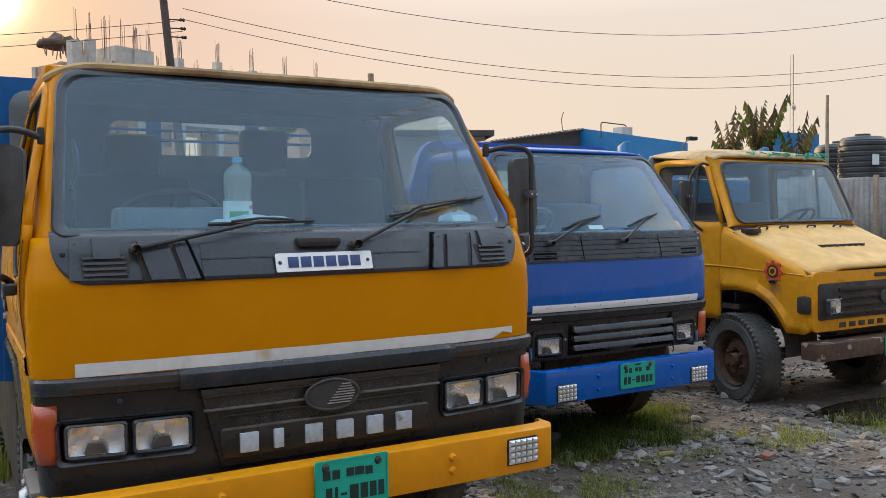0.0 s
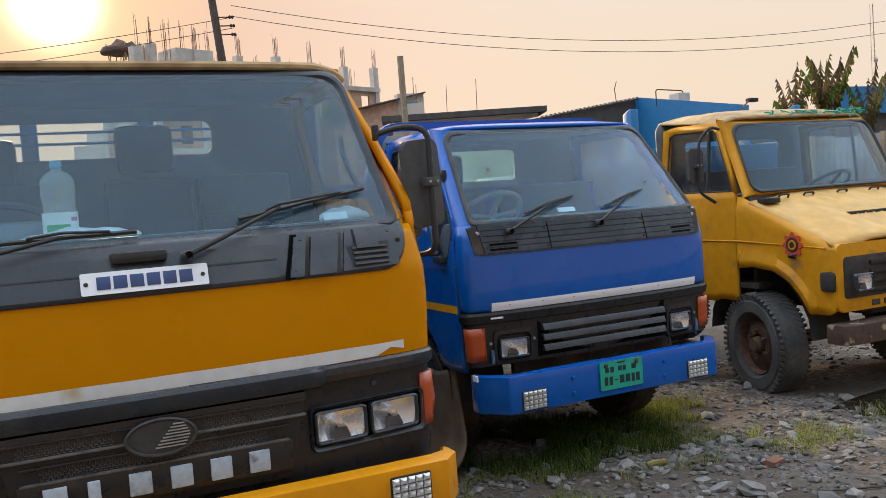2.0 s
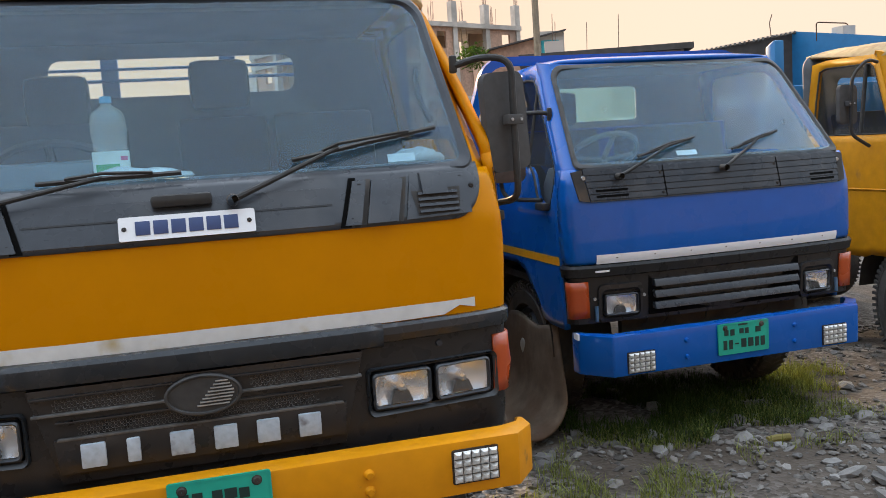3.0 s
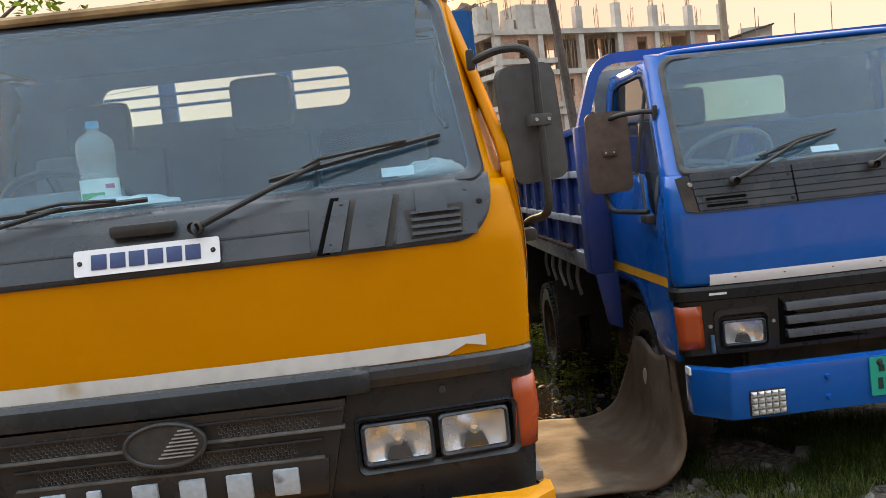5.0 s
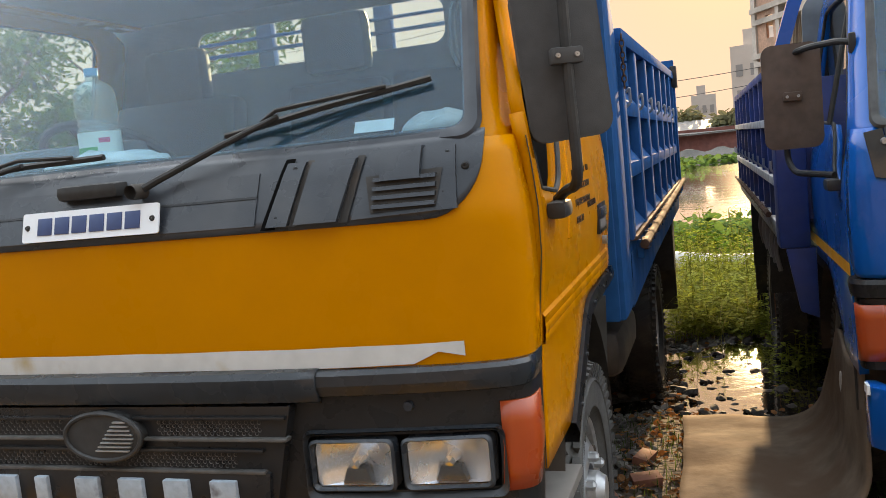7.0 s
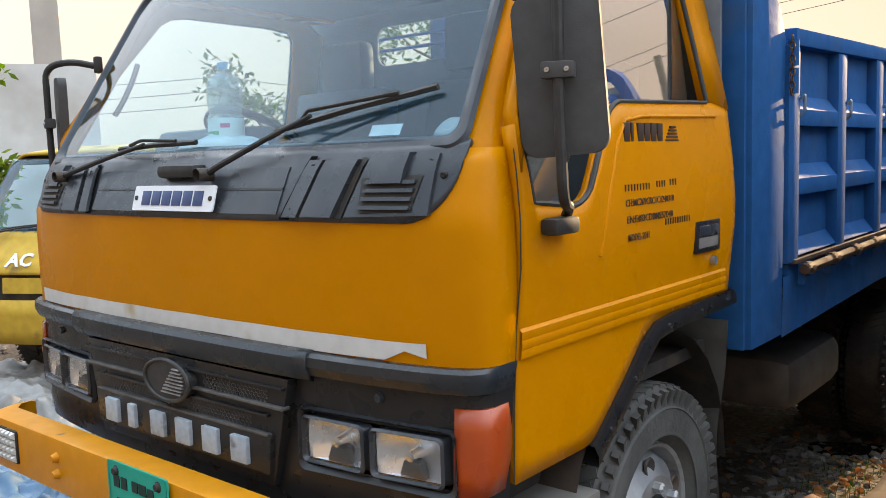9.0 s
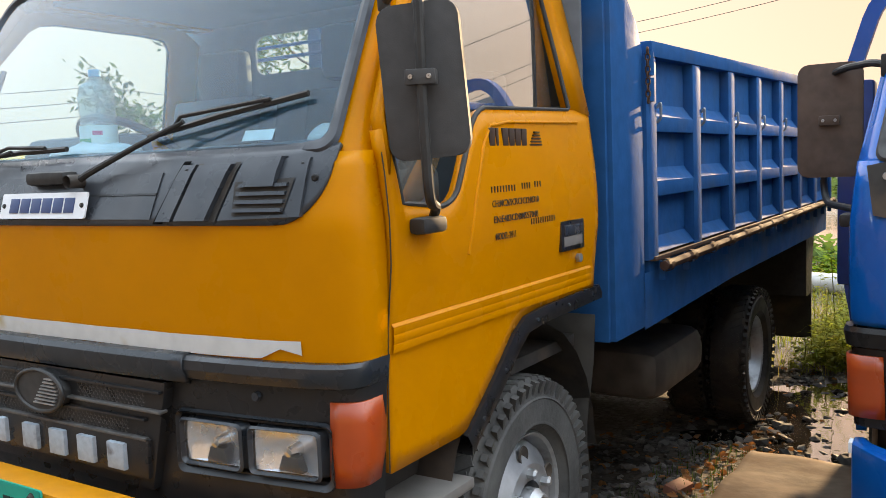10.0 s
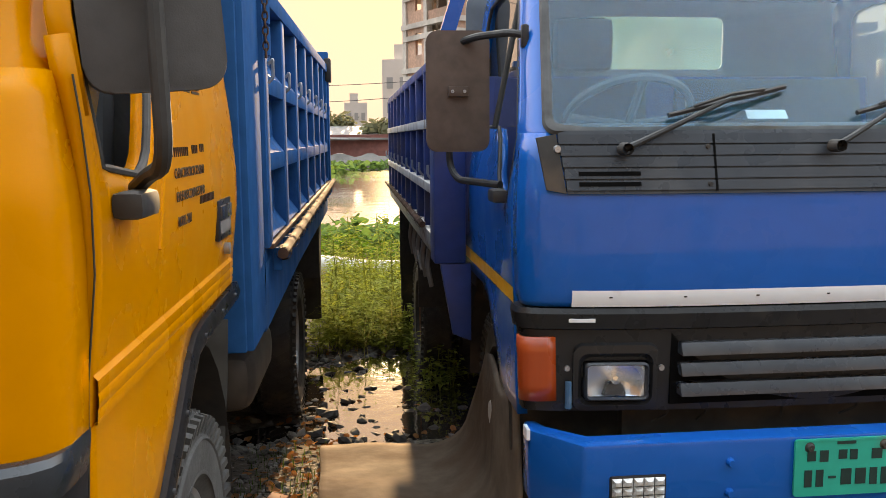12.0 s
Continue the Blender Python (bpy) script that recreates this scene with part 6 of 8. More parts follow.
OC = part("cab_shell", OS.ring(lean(rounded(-0.80, 0.80, 1.415, 1.965, 0.09), 1.415, 1.965, 0.95), [(math.copysign(OS.at(z)[1], x) if abs(x) > 0.72 else x, z) for x, z in rounded(-0.86, 0.86, 1.385, 2.015, 0.012)]), YELLOW_OLD, OT, "faded mustard cab")
thick(OC, 0.03)
part("windscreen_seal", grid([[OS.point(x, z, o) for x, z in lean(rounded(-0.80 + d, 0.80 - d, 1.415 + d, 1.965 - d, 0.09), 1.415, 1.965, 0.95)] for d, o in ((0.0, 0.004), (0.010, 0.014), (0.022, 0.010), (0.028, -0.004))], close=True), RUBBER, OC)
rows = []
for j in range(9):
    z = 1.43 + 0.52 * j / 8
    e = 0.785 * (1 - 0.05 * (z - 1.415) / 0.55)
    rows.append([OS.point(-e + 2 * e * i / 16, z, 0.0) for i in range(17)])
part("windscreen", grid(rows), WINDSCREEN, OC, "tall windscreen with a blue film for sky reflection").visible_shadow = False
thick(part("roof", grid(roof_rows(OS, 2.015, 3.12, 0.80, 2.10, 0.05)), YELLOW_DIRTY, OC, "peeling dusty roof"), 0.02)
bm = bmesh.new()
for k in range(60):
    a, b = rnd(-0.30, 0.75), rnd(0, 1)
    p = Vector((a, 2.34 + 0.05 * b, 2.035 + 0.03 * b))
    tube([p, p + Vector((rnd(-0.06, 0.06), rnd(-0.05, 0.02), rnd(-0.05, 0.02))), p + Vector((rnd(-0.10, 0.10), rnd(-0.06, 0.01), rnd(-0.07, 0.0)))], 0.006, 4, bm)
part("roof_netting", bm, NET_GREEN, OC, "torn green netting on the roof edge")


def o_side(z):
    pts = ((0.3, 0.865), (0.95, 0.875), (1.30, 0.868), (1.42, 0.855), (2.2, 0.775))
    for (a, p), (b, q) in zip(pts, pts[1:]):
        if z <= b:
            return p + (q - p) * (z - a) / (b - a)
    return 0.775


def steps(pts):
    def f(y):
        for (a, p), (b, q) in zip(pts, pts[1:]):
            if y <= b:
                return p + (q - p) * (y - a) / (b - a)
        return pts[-1][1]
    return f


o_top = steps(((1.30, 1.02), (1.34, 1.055), (1.60, 1.16), (2.00, 1.33), (2.13, 1.39), (2.20, 1.40)))
o_bot = steps(((1.30, 0.60), (1.36, 0.56), (1.50, 0.56), (1.56, 0.66), (1.66, 0.77), (1.80, 0.845), (2.00, 0.87), (2.20, 0.85)))
o_dtop = steps(((2.1, 1.44), (3.2, 1.45)))
o_dbot = steps(((2.1, 0.60), (2.20, 0.60), (2.40, 0.60), (2.45, 0.58), (3.2, 0.58)))
OU_IN = [(2.225, 1.44), (2.30, 1.62), (2.42, 1.90), (2.46, 1.93), (2.9, 1.94), (2.97, 1.92), (2.985, 1.7), (2.99, 1.45)]
OU_OUT = [(2.185, 1.42), (2.25, 1.62), (2.39, 1.95), (2.44, 1.99), (2.9, 2.00), (3.05, 1.98), (3.06, 1.7), (3.06, 1.45)]
for s in (-1, 1):
    rows = []
    for i in range(37):
        y = 1.31 + (2.185 - 1.31) * i / 36
        a, b = o_bot(y), o_top(y)
        row = [(s * (o_side(a) + (0.028 if 1.46 < y < 2.16 and 0.5 < a else 0.0)), y, a)]
        for j in range(1, 9):
            z = a + (b - a) * j / 8
            inset = 0.05 * max(0.0, (1.42 - y) / 0.12) ** 2
            row.append((s * (o_side(z) - inset - (0.02 if j == 8 else 0) + (0.028 if j == 1 and 1.46 < y < 2.16 else 0)), y, z))
        rows.append(row)
    thick(part("fender", grid(rows), YELLOW_OLD, OT, "scratched yellow front fender"), 0.02)
    D = door_side(OT, s, o_dtop, o_dbot, o_side, 2.195, 3.06, (OU_IN, OU_OUT), YELLOW_OLD)
    part("quarter_bar", tube([(s * (o_side(1.45) - 0.005), 2.50, 1.45), (s * (o_side(1.93) - 0.005), 2.50, 1.93)], 0.014, 8), RUBBER, D)
    part("door_handle", tube([(s * 0.885, 2.84, 1.16), (s * 0.90, 2.86, 1.16), (s * 0.90, 2.98, 1.16), (s * 0.885, 3.0, 1.16)], 0.010, 8), RUBBER, D)
    part("door_crease", tube([(s * 0.872, 1.36, 1.02), (s * 0.876, 2.18, 1.06), (s * 0.876, 3.04, 1.06)], 0.006, 6), YELLOW_OLD, OT)
    rot = Matrix() if s > 0 else Matrix.Rotation(math.pi, 4, "Z")
    wheel(TYRE, RUST, 0.40, 0.22, OT, Matrix.Translation((s * 0.785, 2.03, 0.275)) @ Matrix.Rotation(radians(-12), 4, "Z") @ rot, dish=0.03, holes=False)
    for off in (0.80, 0.55):
        wheel(TYRE_DARK, RUST, 0.40, 0.20, OT, Matrix.Translation((s * off, 4.9, 0.16)) @ rot, dish=-0.03, holes=False)
    rows = []
    for k in range(11):
        a = radians(180 * k / 10)
        rows.append([(s * w, 2.03 - 0.50 * math.cos(a), 0.36 + 0.50 * math.sin(a)) for w in (0.45, 0.85)])
    part("wheel_arch", grid(rows), CHASSIS, OT)
    part("chassis_rail", box(s * 0.34, s * 0.41, 1.4, 5.6, 0.52, 0.68, 0.01), CHASSIS, OT)
    part("side_marker", box(s * 0.872, s * 0.892, 1.60, 1.67, 0.945, 0.975, 0.004), CHROME, OT)
    xa, xb = sorted((s * 0.60, s * 0.76))
    head_lamp(OT, xa, xb, 0.72, 0.84, 1.222)
    part("corner_hole", box(s * 0.80, s * 0.885, 1.295, 1.42, 0.72, 0.86, 0.03), CHASSIS, OT)
# bonnet and nose
rows = []
for i in range(15):
    y = 1.31 + (2.06 - 1.31) * i / 14
    row = []
    for j in range(21):
        u = -1 + 2 * j / 20
        z = o_top(y) + 0.035 * (1 - abs(u) ** 3.0) + (0.012 if abs(u) < 0.62 else 0)
        row.append((u * 0.85, y - 0.03 * (1 - u * u) * (i == 0), z))
    rows.append(row)
BN = part("bonnet", grid(rows), YELLOW_DUST, OT, "flat sloping bonnet with dirty paint")
thick(BN, 0.02)
for k in range(7):
    part("letter_bar", box(-0.30 + 0.085 * k, -0.24 + 0.085 * k, 1.62, 1.70, 1.208 + 0.0, 1.2355, 0.002), CHASSIS, BN)
for x in (-0.62, -0.36, 0.0, 0.36):
    c = o_top(1.98) + 0.05
    part("bonnet_clip", tube(bend([(x, 2.0, c - 0.01), (x, 1.98, c + 0.02), (x + 0.10, 1.98, c + 0.02), (x + 0.10, 2.0, c - 0.01)], 0.02), 0.008, 6), RUBBER, BN)
part("air_vent", box(-0.80, -0.66, 1.93, 2.03, 1.335, 1.375, 0.01), PLASTIC, BN)
NO = part("nose_panel", prism(rounded(-0.86, 0.86, 0.58, 1.045, 0.05), "y", 1.285, 1.34, 0.012), YELLOW_OLD, OT)
part("grille_recess", prism(rounded(-0.80, 0.80, 0.67, 0.955, 0.03), "y", 1.278, 1.30, 0.004), CHASSIS, NO)
for k in range(4):
    part("grille_bar", box(-0.56, 0.56, 1.262, 1.282, 0.70 + 0.062 * k, 0.728 + 0.062 * k, 0.004), PLASTIC, NO)
for k in range(9):
    part("nose_slot", box(-0.54 + 0.12 * k, -0.46 + 0.12 * k, 1.280, 1.290, 0.600, 0.640, 0.004), CHASSIS, NO)
part("badge", lathe([(1.252, 0.001), (1.252, 0.05), (1.27, 0.055)], 20, axis="y", centre=(0, 0, 0.82)), DULL_METAL, NO)
part("name_bar", box(-0.10, 0.10, 1.275, 1.287, 0.985, 1.015, 0.003), CHASSIS, NO)
OBM = part("bumper", prism([(-0.90, 1.36), (-0.90, 1.22), (-0.84, 1.18), (0.84, 1.18), (0.90, 1.22), (0.90, 1.36)], "z", 0.370, 0.505, 0.012), RUST_BUMPER, OT, "rusted steel bumper with flaking paint")
number_plate(OBM, -0.12, 0.16, 1.172, 0.36, 0.50, 0, [(0.1, 0.3, 0.6, 0.8), (0.4, 0.6, 0.6, 0.8), (0.1, 0.4, 0.2, 0.45), (0.5, 0.9, 0.2, 0.45)])
pts = [((1 + 0.16 * math.cos(8 * a)) * 0.080 * math.cos(a), (1 + 0.16 * math.cos(8 * a)) * 0.080 * math.sin(a)) for a in (2 * math.pi * k / 48 for k in range(48))]
bm = prism([(1.635 + y, 1.04 + z) for y, z in pts], "x", -0.884, -0.873)
EMB = part("emblem", bm, RED_PAINT, OT, "red flower-shaped emblem with a dark centre")
part("emblem_centre", lathe([(-0.887, 0.001), (-0.887, 0.054), (-0.875, 0.056)], 20, centre=(0, 1.635, 1.04)), INK, EMB)
part("emblem_sign", lathe([(-0.890, 0.022), (-0.890, 0.034), (-0.886, 0.036)], 20, centre=(0, 1.635, 1.04)), YELLOW_OLD, EMB)
bm = grid([[(x, 3.10, z) for x, z in rounded(-0.85, 0.85, 0.60, 2.06, 0.10)], [(x, 3.10, z) for x, z in rounded(-0.55, 0.55, 1.55, 1.88, 0.05)]], close=True)
thick(part("back_wall", bm, TRIM_GREY, OC), 0.02)
part("cab_floor", box(-0.85, 0.85, 2.0, 3.1, 0.70, 0.74), CHASSIS, OC)
part("dashboard", box(-0.80, 0.80, 2.10, 2.36, 1.28, 1.42, 0.04), DASH, OC)
part("firewall", box(-0.80, 0.80, 2.08, 2.10, 0.60, 1.36), CHASSIS, OC)
seat(OC, 0.0, 2.86, 1.10, 1.30, False)
steering(OC, 0.40, 2.45, 1.42)
part("engine_block", box(-0.4, 0.4, 1.42, 2.05, 0.50, 0.95, 0.04), CHASSIS, OT)
part("radiator", box(-0.55, 0.55, 1.36, 1.40, 0.55, 1.0), CHASSIS, OT)
mirror(OT, (-1.02, 2.44, 1.655), [(-0.83, 2.36, 1.93), (-0.93, 2.34, 1.95), (-1.02, 2.38, 1.85), (-1.02, 2.40, 1.45), (-0.88, 2.38, 1.36)], (-1.02, 2.40, 1.66), 0.165, 0.27, 8)
part("front_axle", tube([(-0.75, 2.03, 0.28), (0.75, 2.03, 0.28)], 0.05, 10), CHASSIS, OT)
OBD = part("bed", box(-0.98, 0.98, 3.25, 6.2, 0.90, 0.98), SHED_BLUE, OT, "blue painted steel body")
for s in (-1, 1):
    part("bed_side", box(s * 0.96, s * 1.0, 3.25, 6.2, 0.98, 1.75, 0.01), SHED_BLUE, OBD)
    part("bed_post", prism([(3.22, 0.9), (3.34, 0.9), (3.34, 2.16), (3.25, 2.20), (3.22, 2.20)], "x", s * 0.92, s * 1.0, 0.01), SHED_BLUE, OBD)
part("headboard", box(-0.92, 0.92, 3.24, 3.28, 0.98, 1.85, 0.01), SHED_BLUE, OBD)

# ---- ground, puddle, pond ----
def ground_material():
    m = bpy.data.materials.new("gravelly_earth")
    m.use_nodes = True
    n, l = m.node_tree.nodes, m.node_tree.links
    b = n["Principled BSDF"]
    tc = n.new("ShaderNodeTexCoord")

    def tex(kind, scale, **kw):
        t = n.new(kind)
        t.inputs["Scale"].default_value = scale
        if "detail" in kw:
            t.inputs["Detail"].default_value = kw["detail"]
        l.new(tc.outputs["Object"], t.inputs["Vector"])
        return t

    def ramp(sock, stops):
        r = n.new("ShaderNodeValToRGB")
        while len(r.color_ramp.elements) < len(stops):
            r.color_ramp.elements.new(0.5)
        for e, (p, c) in zip(r.color_ramp.elements, stops):
            e.position, e.color = p, (*c, 1)
        l.new(sock, r.inputs["Fac"])
        return r.outputs["Color"]

    def mix(a, bb, f, kind="MIX"):
        x = n.new("ShaderNodeMix")
        x.data_type, x.blend_type = "RGBA", kind
        l.new(a, x.inputs["A"]), l.new(bb, x.inputs["B"])
        if isinstance(f, float):
            x.inputs["Factor"].default_value = f
        else:
            l.new(f, x.inputs["Factor"])
        return x.outputs["Result"]
    earth = ramp(tex("ShaderNodeTexNoise", 1.1, detail=9.0).outputs["Fac"], ((0.30, (0.045, 0.034, 0.025)), (0.50, (0.078, 0.061, 0.047)), (0.70, (0.125, 0.103, 0.082))))
    vor = tex("ShaderNodeTexVoronoi", 38.0)
    bits = ramp(vor.outputs["Color"], ((0.2, (0.07, 0.06, 0.05)), (0.6, (0.20, 0.175, 0.155)), (0.9, (0.36, 0.33, 0.30))))
    where = ramp(tex("ShaderNodeTexNoise", 0.8, detail=6.0).outputs["Fac"], ((0.42, (0, 0, 0)), (0.62, (0.75, 0.75, 0.75))))
    fine = ramp(tex("ShaderNodeTexNoise", 60.0, detail=4.0).outputs["Fac"], ((0.3, (0.6, 0.6, 0.6)), (0.7, (1.0, 1.0, 1.0))))
    col = mix(mix(earth, bits, where), fine, 0.6, "MULTIPLY")
    l.new(col, b.inputs["Base Color"])
    b.inputs["Roughness"].default_value, b.inputs["Specular IOR Level"].default_value = 0.92, 0.2
    bump = n.new("ShaderNodeBump")
    bump.inputs["Strength"].default_value, bump.inputs["Distance"].default_value = 0.6, 0.010
    add = n.new("ShaderNodeMath")
    l.new(vor.outputs["Distance"], add.inputs[0]), l.new(tex("ShaderNodeTexNoise", 14.0, detail=8.0).outputs["Fac"], add.inputs[1])
    l.new(add.outputs[0], bump.inputs["Height"])
    l.new(bump.outputs["Normal"], b.inputs["Normal"])
    return m


def water_material(name, color, rough, ripple, scale):
    m = material(name, color, rough, spec=1.0)
    n, l = m.node_tree.nodes, m.node_tree.links
    b = n["Principled BSDF"]
    b.inputs["Coat Weight"].default_value, b.inputs["Coat Roughness"].default_value, b.inputs["Coat IOR"].default_value = 1.0, rough, 1.7
    tc, t, bp = n.new("ShaderNodeTexCoord"), n.new("ShaderNodeTexNoise"), n.new("ShaderNodeBump")
    t.inputs["Scale"].default_value, t.inputs["Detail"].default_value = scale, 4.0
    bp.inputs["Strength"].default_value, bp.inputs["Distance"].default_value = ripple, 0.02
    l.new(tc.outputs["Object"], t.inputs["Vector"]), l.new(t.outputs["Fac"], bp.inputs["Height"]), l.new(bp.outputs["Normal"], b.inputs["Normal"]), l.new(bp.outputs["Normal"], b.inputs["Coat Normal"])
    return m


EARTH = ground_material()
PUDDLE = water_material("puddle_water", (0.05, 0.04, 0.03), 0.015, 0.07, 9.0)
POND = water_material("pond_water", (0.06, 0.055, 0.045), 0.06, 0.35, 1.2)
level = steps(((-400, 0.0), (0.0, -0.02), (1.0, -0.035), (1.5, -0.05), (2.3, -0.075), (3.1, -0.17), (3.5, -0.250), (4.8, -0.255), (5.4, -0.225), (9.0, -0.34), (14.0, -0.42), (17.0, -0.75), (50.0, -0.75), (56.0, -0.1), (80.0, 0.2), (500, 1.0)))


def ground_z(x, y):
    z = level(y)
    if abs(x) < 14 and -6 < y < 16:
        fade = min(1.0, (14 - abs(x)) / 4, (y + 6) / 3, (16 - y) / 3)
        z += fade * (0.030 * noise.noise((x * 0.9, y * 0.9, 0.3)) + 0.016 * noise.noise((x * 3.1, y * 3.1, 5.0)) + 0.008 * noise.noise((x * 9, y * 9, 2.0)))
        if x < -1.2:
            z += fade * 0.10 * noise.noise((x * 0.7, y * 0.7, 9.0)) * min(1, (-1.2 - x))
    return z


def span(*pieces):
    out = []
    for a, b, n in pieces:
        out += [a + (b - a) * i / n for i in range(n)]
    return out + [pieces[-1][1]]


XS = span((-500, -60, 4), (-60, -14, 6), (-14, -5, 18), (-5, 8, 130), (8, 16, 20), (16, 60, 8), (60, 500, 4))
YS_G = span((-500, -60, 4), (-60, -6, 8), (-6, -1, 20), (-1, 7, 96), (7, 18, 40), (18, 60, 16), (60, 500, 6))
GROUND = single("ground", grid([[(x, y, ground_z(x, y)) for x in XS] for y in YS_G]), EARTH, "bare brown earth with gravel and mud", "ground", kind="structure", smooth=60)


def flat_pool(outline, z, name, mat, label):
    bm = bmesh.new()
    bm.faces.new([bm.verts.new((x, y, z)) for x, y in outline])
    return single(name, bm, mat, label, "water", kind="structure")


flat_pool([(1.62 + 0.85 * math.cos(a) * (1 + 0.18 * math.sin(3 * a + 1)), 4.25 + 0.98 * math.sin(a) * (1 + 0.12 * math.sin(5 * a))) for a in (2 * math.pi * k / 48 for k in range(48))], -0.222, "puddle", PUDDLE, "shallow muddy puddle between the trucks")
flat_pool([(0.95 + 0.35 * math.cos(a) * (1 + 0.2 * math.sin(3 * a)), 3.45 + 0.30 * math.sin(a)) for a in (2 * math.pi * k / 40 for k in range(40))], -0.226, "puddle", PUDDLE, "dark puddle under the tipper truck")
flat_pool([(-300, 16.5), (300, 16.5), (300, 53.5), (-300, 53.5)], -0.56, "pond", POND, "still pond with sky reflections")

flat_pool([(5.05 + 0.75 * math.cos(a) * (1 + 0.2 * math.sin(3 * a)), 1.02 + 0.36 * math.sin(a)) for a in (2 * math.pi * k / 40 for k in range(40))], -0.030, "puddle", PUDDLE, "shallow brown puddle under the old truck's bumper")
# old rubber sheet on the mud, curled up against the blue truck's front wheel
sheet_z = steps(((1.3, 0.012), (2.3, -0.022), (3.2, -0.115)))
FLAT, CURL, TALL = 0.45, 0.20, 0.33
rows = []
for j in range(25):
    v, row = j / 24, []
    for i in range(37):
        a = (FLAT + CURL * math.pi / 2 + TALL) * i / 36
        turn = max(0.0, min(math.pi / 2, (a - FLAT) / CURL))
        up = min(1.0, max(0.0, a - FLAT) / (CURL * math.pi / 2 + TALL))
        y = (1.46 + 0.18 * up) * (1 - v) + (3.03 - 0.62 * up ** 0.8) * v
        over = max(0.0, a - FLAT - CURL * math.pi / 2)
        x = 1.12 + min(a, FLAT) + CURL * math.sin(turn) + 0.03 * (2.4 - y) + 0.02 * math.sin(5 * y + 2) * up + 0.05 * over
        z = sheet_z(y) + CURL * (1 - math.cos(turn)) + over * (1 + 0.05 * math.sin(9 * y)) + 0.012 * noise.noise((x * 4, y * 4, 1.0))
        x += 0.025 * noise.noise((y * 2.3, 3.0, 0.5)) * (1 - up)
        row.append((x, y + 0.02 * noise.noise((x * 5, 7.0 * v, 0.2)), z))
    rows.append(row)
thick(single("rubber_sheet", grid(rows), SLAB, "muddy brown rubber sheet curled up against a wheel", "sheet"), 0.016)


# ---- stones ----
def stone_mesh(k, n=1):
    bm = bmesh.new()
    bmesh.ops.create_icosphere(bm, subdivisions=n, radius=1)
    for v in bm.verts:
        v.co = v.co * (1 + 0.35 * noise.noise(v.co * 1.3 + Vector((k * 7.1, 0, 0))))
        v.co.z *= 0.62
    return bm


STONES = [finish(stone_mesh(k, 2 if k < 2 else 1), "stone", STONE, 25) for k in range(8)]


def on_road(x, y):
    """Where loose gravel lies thick."""
    return 0.5 + 0.9 * noise.noise((x * 0.6, y * 0.6, 3.3))


made = 0
while made < 300:
    x, y = rnd(0.75, 6.2), rnd(-0.6, 2.6)
    if y > 1.3 and 1.7 < x < 3.6 and random.random() < 0.6:
        continue
    if random.random() > on_road(x, y) or (0.95 < x < 2.3 and y > 1.6):
        continue
    r = 0.018 + 0.045 * random.random() ** 3
    st = new("stone", STONES[made % 8])
    st.parent = GROUND
    st.matrix_basis = Matrix.LocRotScale((x, y, ground_z(x, y) + r * 0.20), Euler((rnd(-0.4, 0.4), rnd(-0.4, 0.4), rnd(0, 6.3))), (r * rnd(0.8, 1.5), r, r * rnd(0.6, 1.0)))
    made += 1

TEMPL = []
for k in range(5):
    b2 = stone_mesh(k + 20, 1)
    TEMPL.append((np.array([v.co[:] for v in b2.verts]), [[v.index for v in f.verts] for f in b2.faces]))
    b2.free()


def scatter(name, count, place, size, mat, label, category, templ=TEMPL, sink=0.2, parent=None, tall=1.0):
    """Many small pieces in one mesh."""
    verts, faces, base = [], [], 0
    while count:
        p = place()
        if p is None:
            continue
        r = size()
        co, fs = templ[random.randrange(len(templ))]
        m = np.array(Euler((rnd(-0.5, 0.5), rnd(-0.5, 0.5), rnd(0, 6.3))).to_matrix())
        c = (co * np.array((r * rnd(0.7, 1.4), r, r * rnd(0.6, 1.0) * tall))) @ m.T + np.array((p[0], p[1], ground_z(p[0], p[1]) + r * sink))
        verts.extend(map(tuple, c))
        faces.extend([[i + base for i in f] for f in fs])
        base += len(co)
        count -= 1
    me = bpy.data.meshes.new(name)
    me.from_pydata(verts, [], faces)
    me.materials.append(mat)
    return tagged(new(name, me), label, category, kind="stuff")


def gravel_place():
    x, y = rnd(0.4, 8.5), rnd(-1.2, 3.6)
    if 0.98 < x < 2.3 and 1.7 < y < 3.5:
        return None
    return (x, y) if random.random() < on_road(x, y) * (1 if y < 1.4 else 0.45) else None


scatter("gravel", 11000, gravel_place, lambda: 0.006 + 0.022 * random.random() ** 2.5, STONE_STUFF, "loose grey gravel and stone chips", "gravel")
scatter("rubble", 1300, lambda: random.choice(((rnd(0.3, 1.0), rnd(1.2, 5.6)), (rnd(0.9, 2.6), rnd(3.3, 5.6)))), lambda: 0.008 + 0.035 * random.random() ** 3, STONE_STUFF, "small stones and debris in the mud", "rubble")
scatter("gravel", 2600, lambda: (rnd(-8.5, -1.0), rnd(-1.0, 6.0)), lambda: 0.008 + 0.05 * random.random() ** 3, STONE_STUFF, "stones and rubbish on the ground", "gravel")
scatter("mud_clods", 340, lambda: (rnd(0.9, 2.4), rnd(3.35, 5.4)), lambda: 0.012 + 0.04 * random.random() ** 2, CHASSIS, "dark wet clods and litter in the puddle", "mud", sink=0.35)
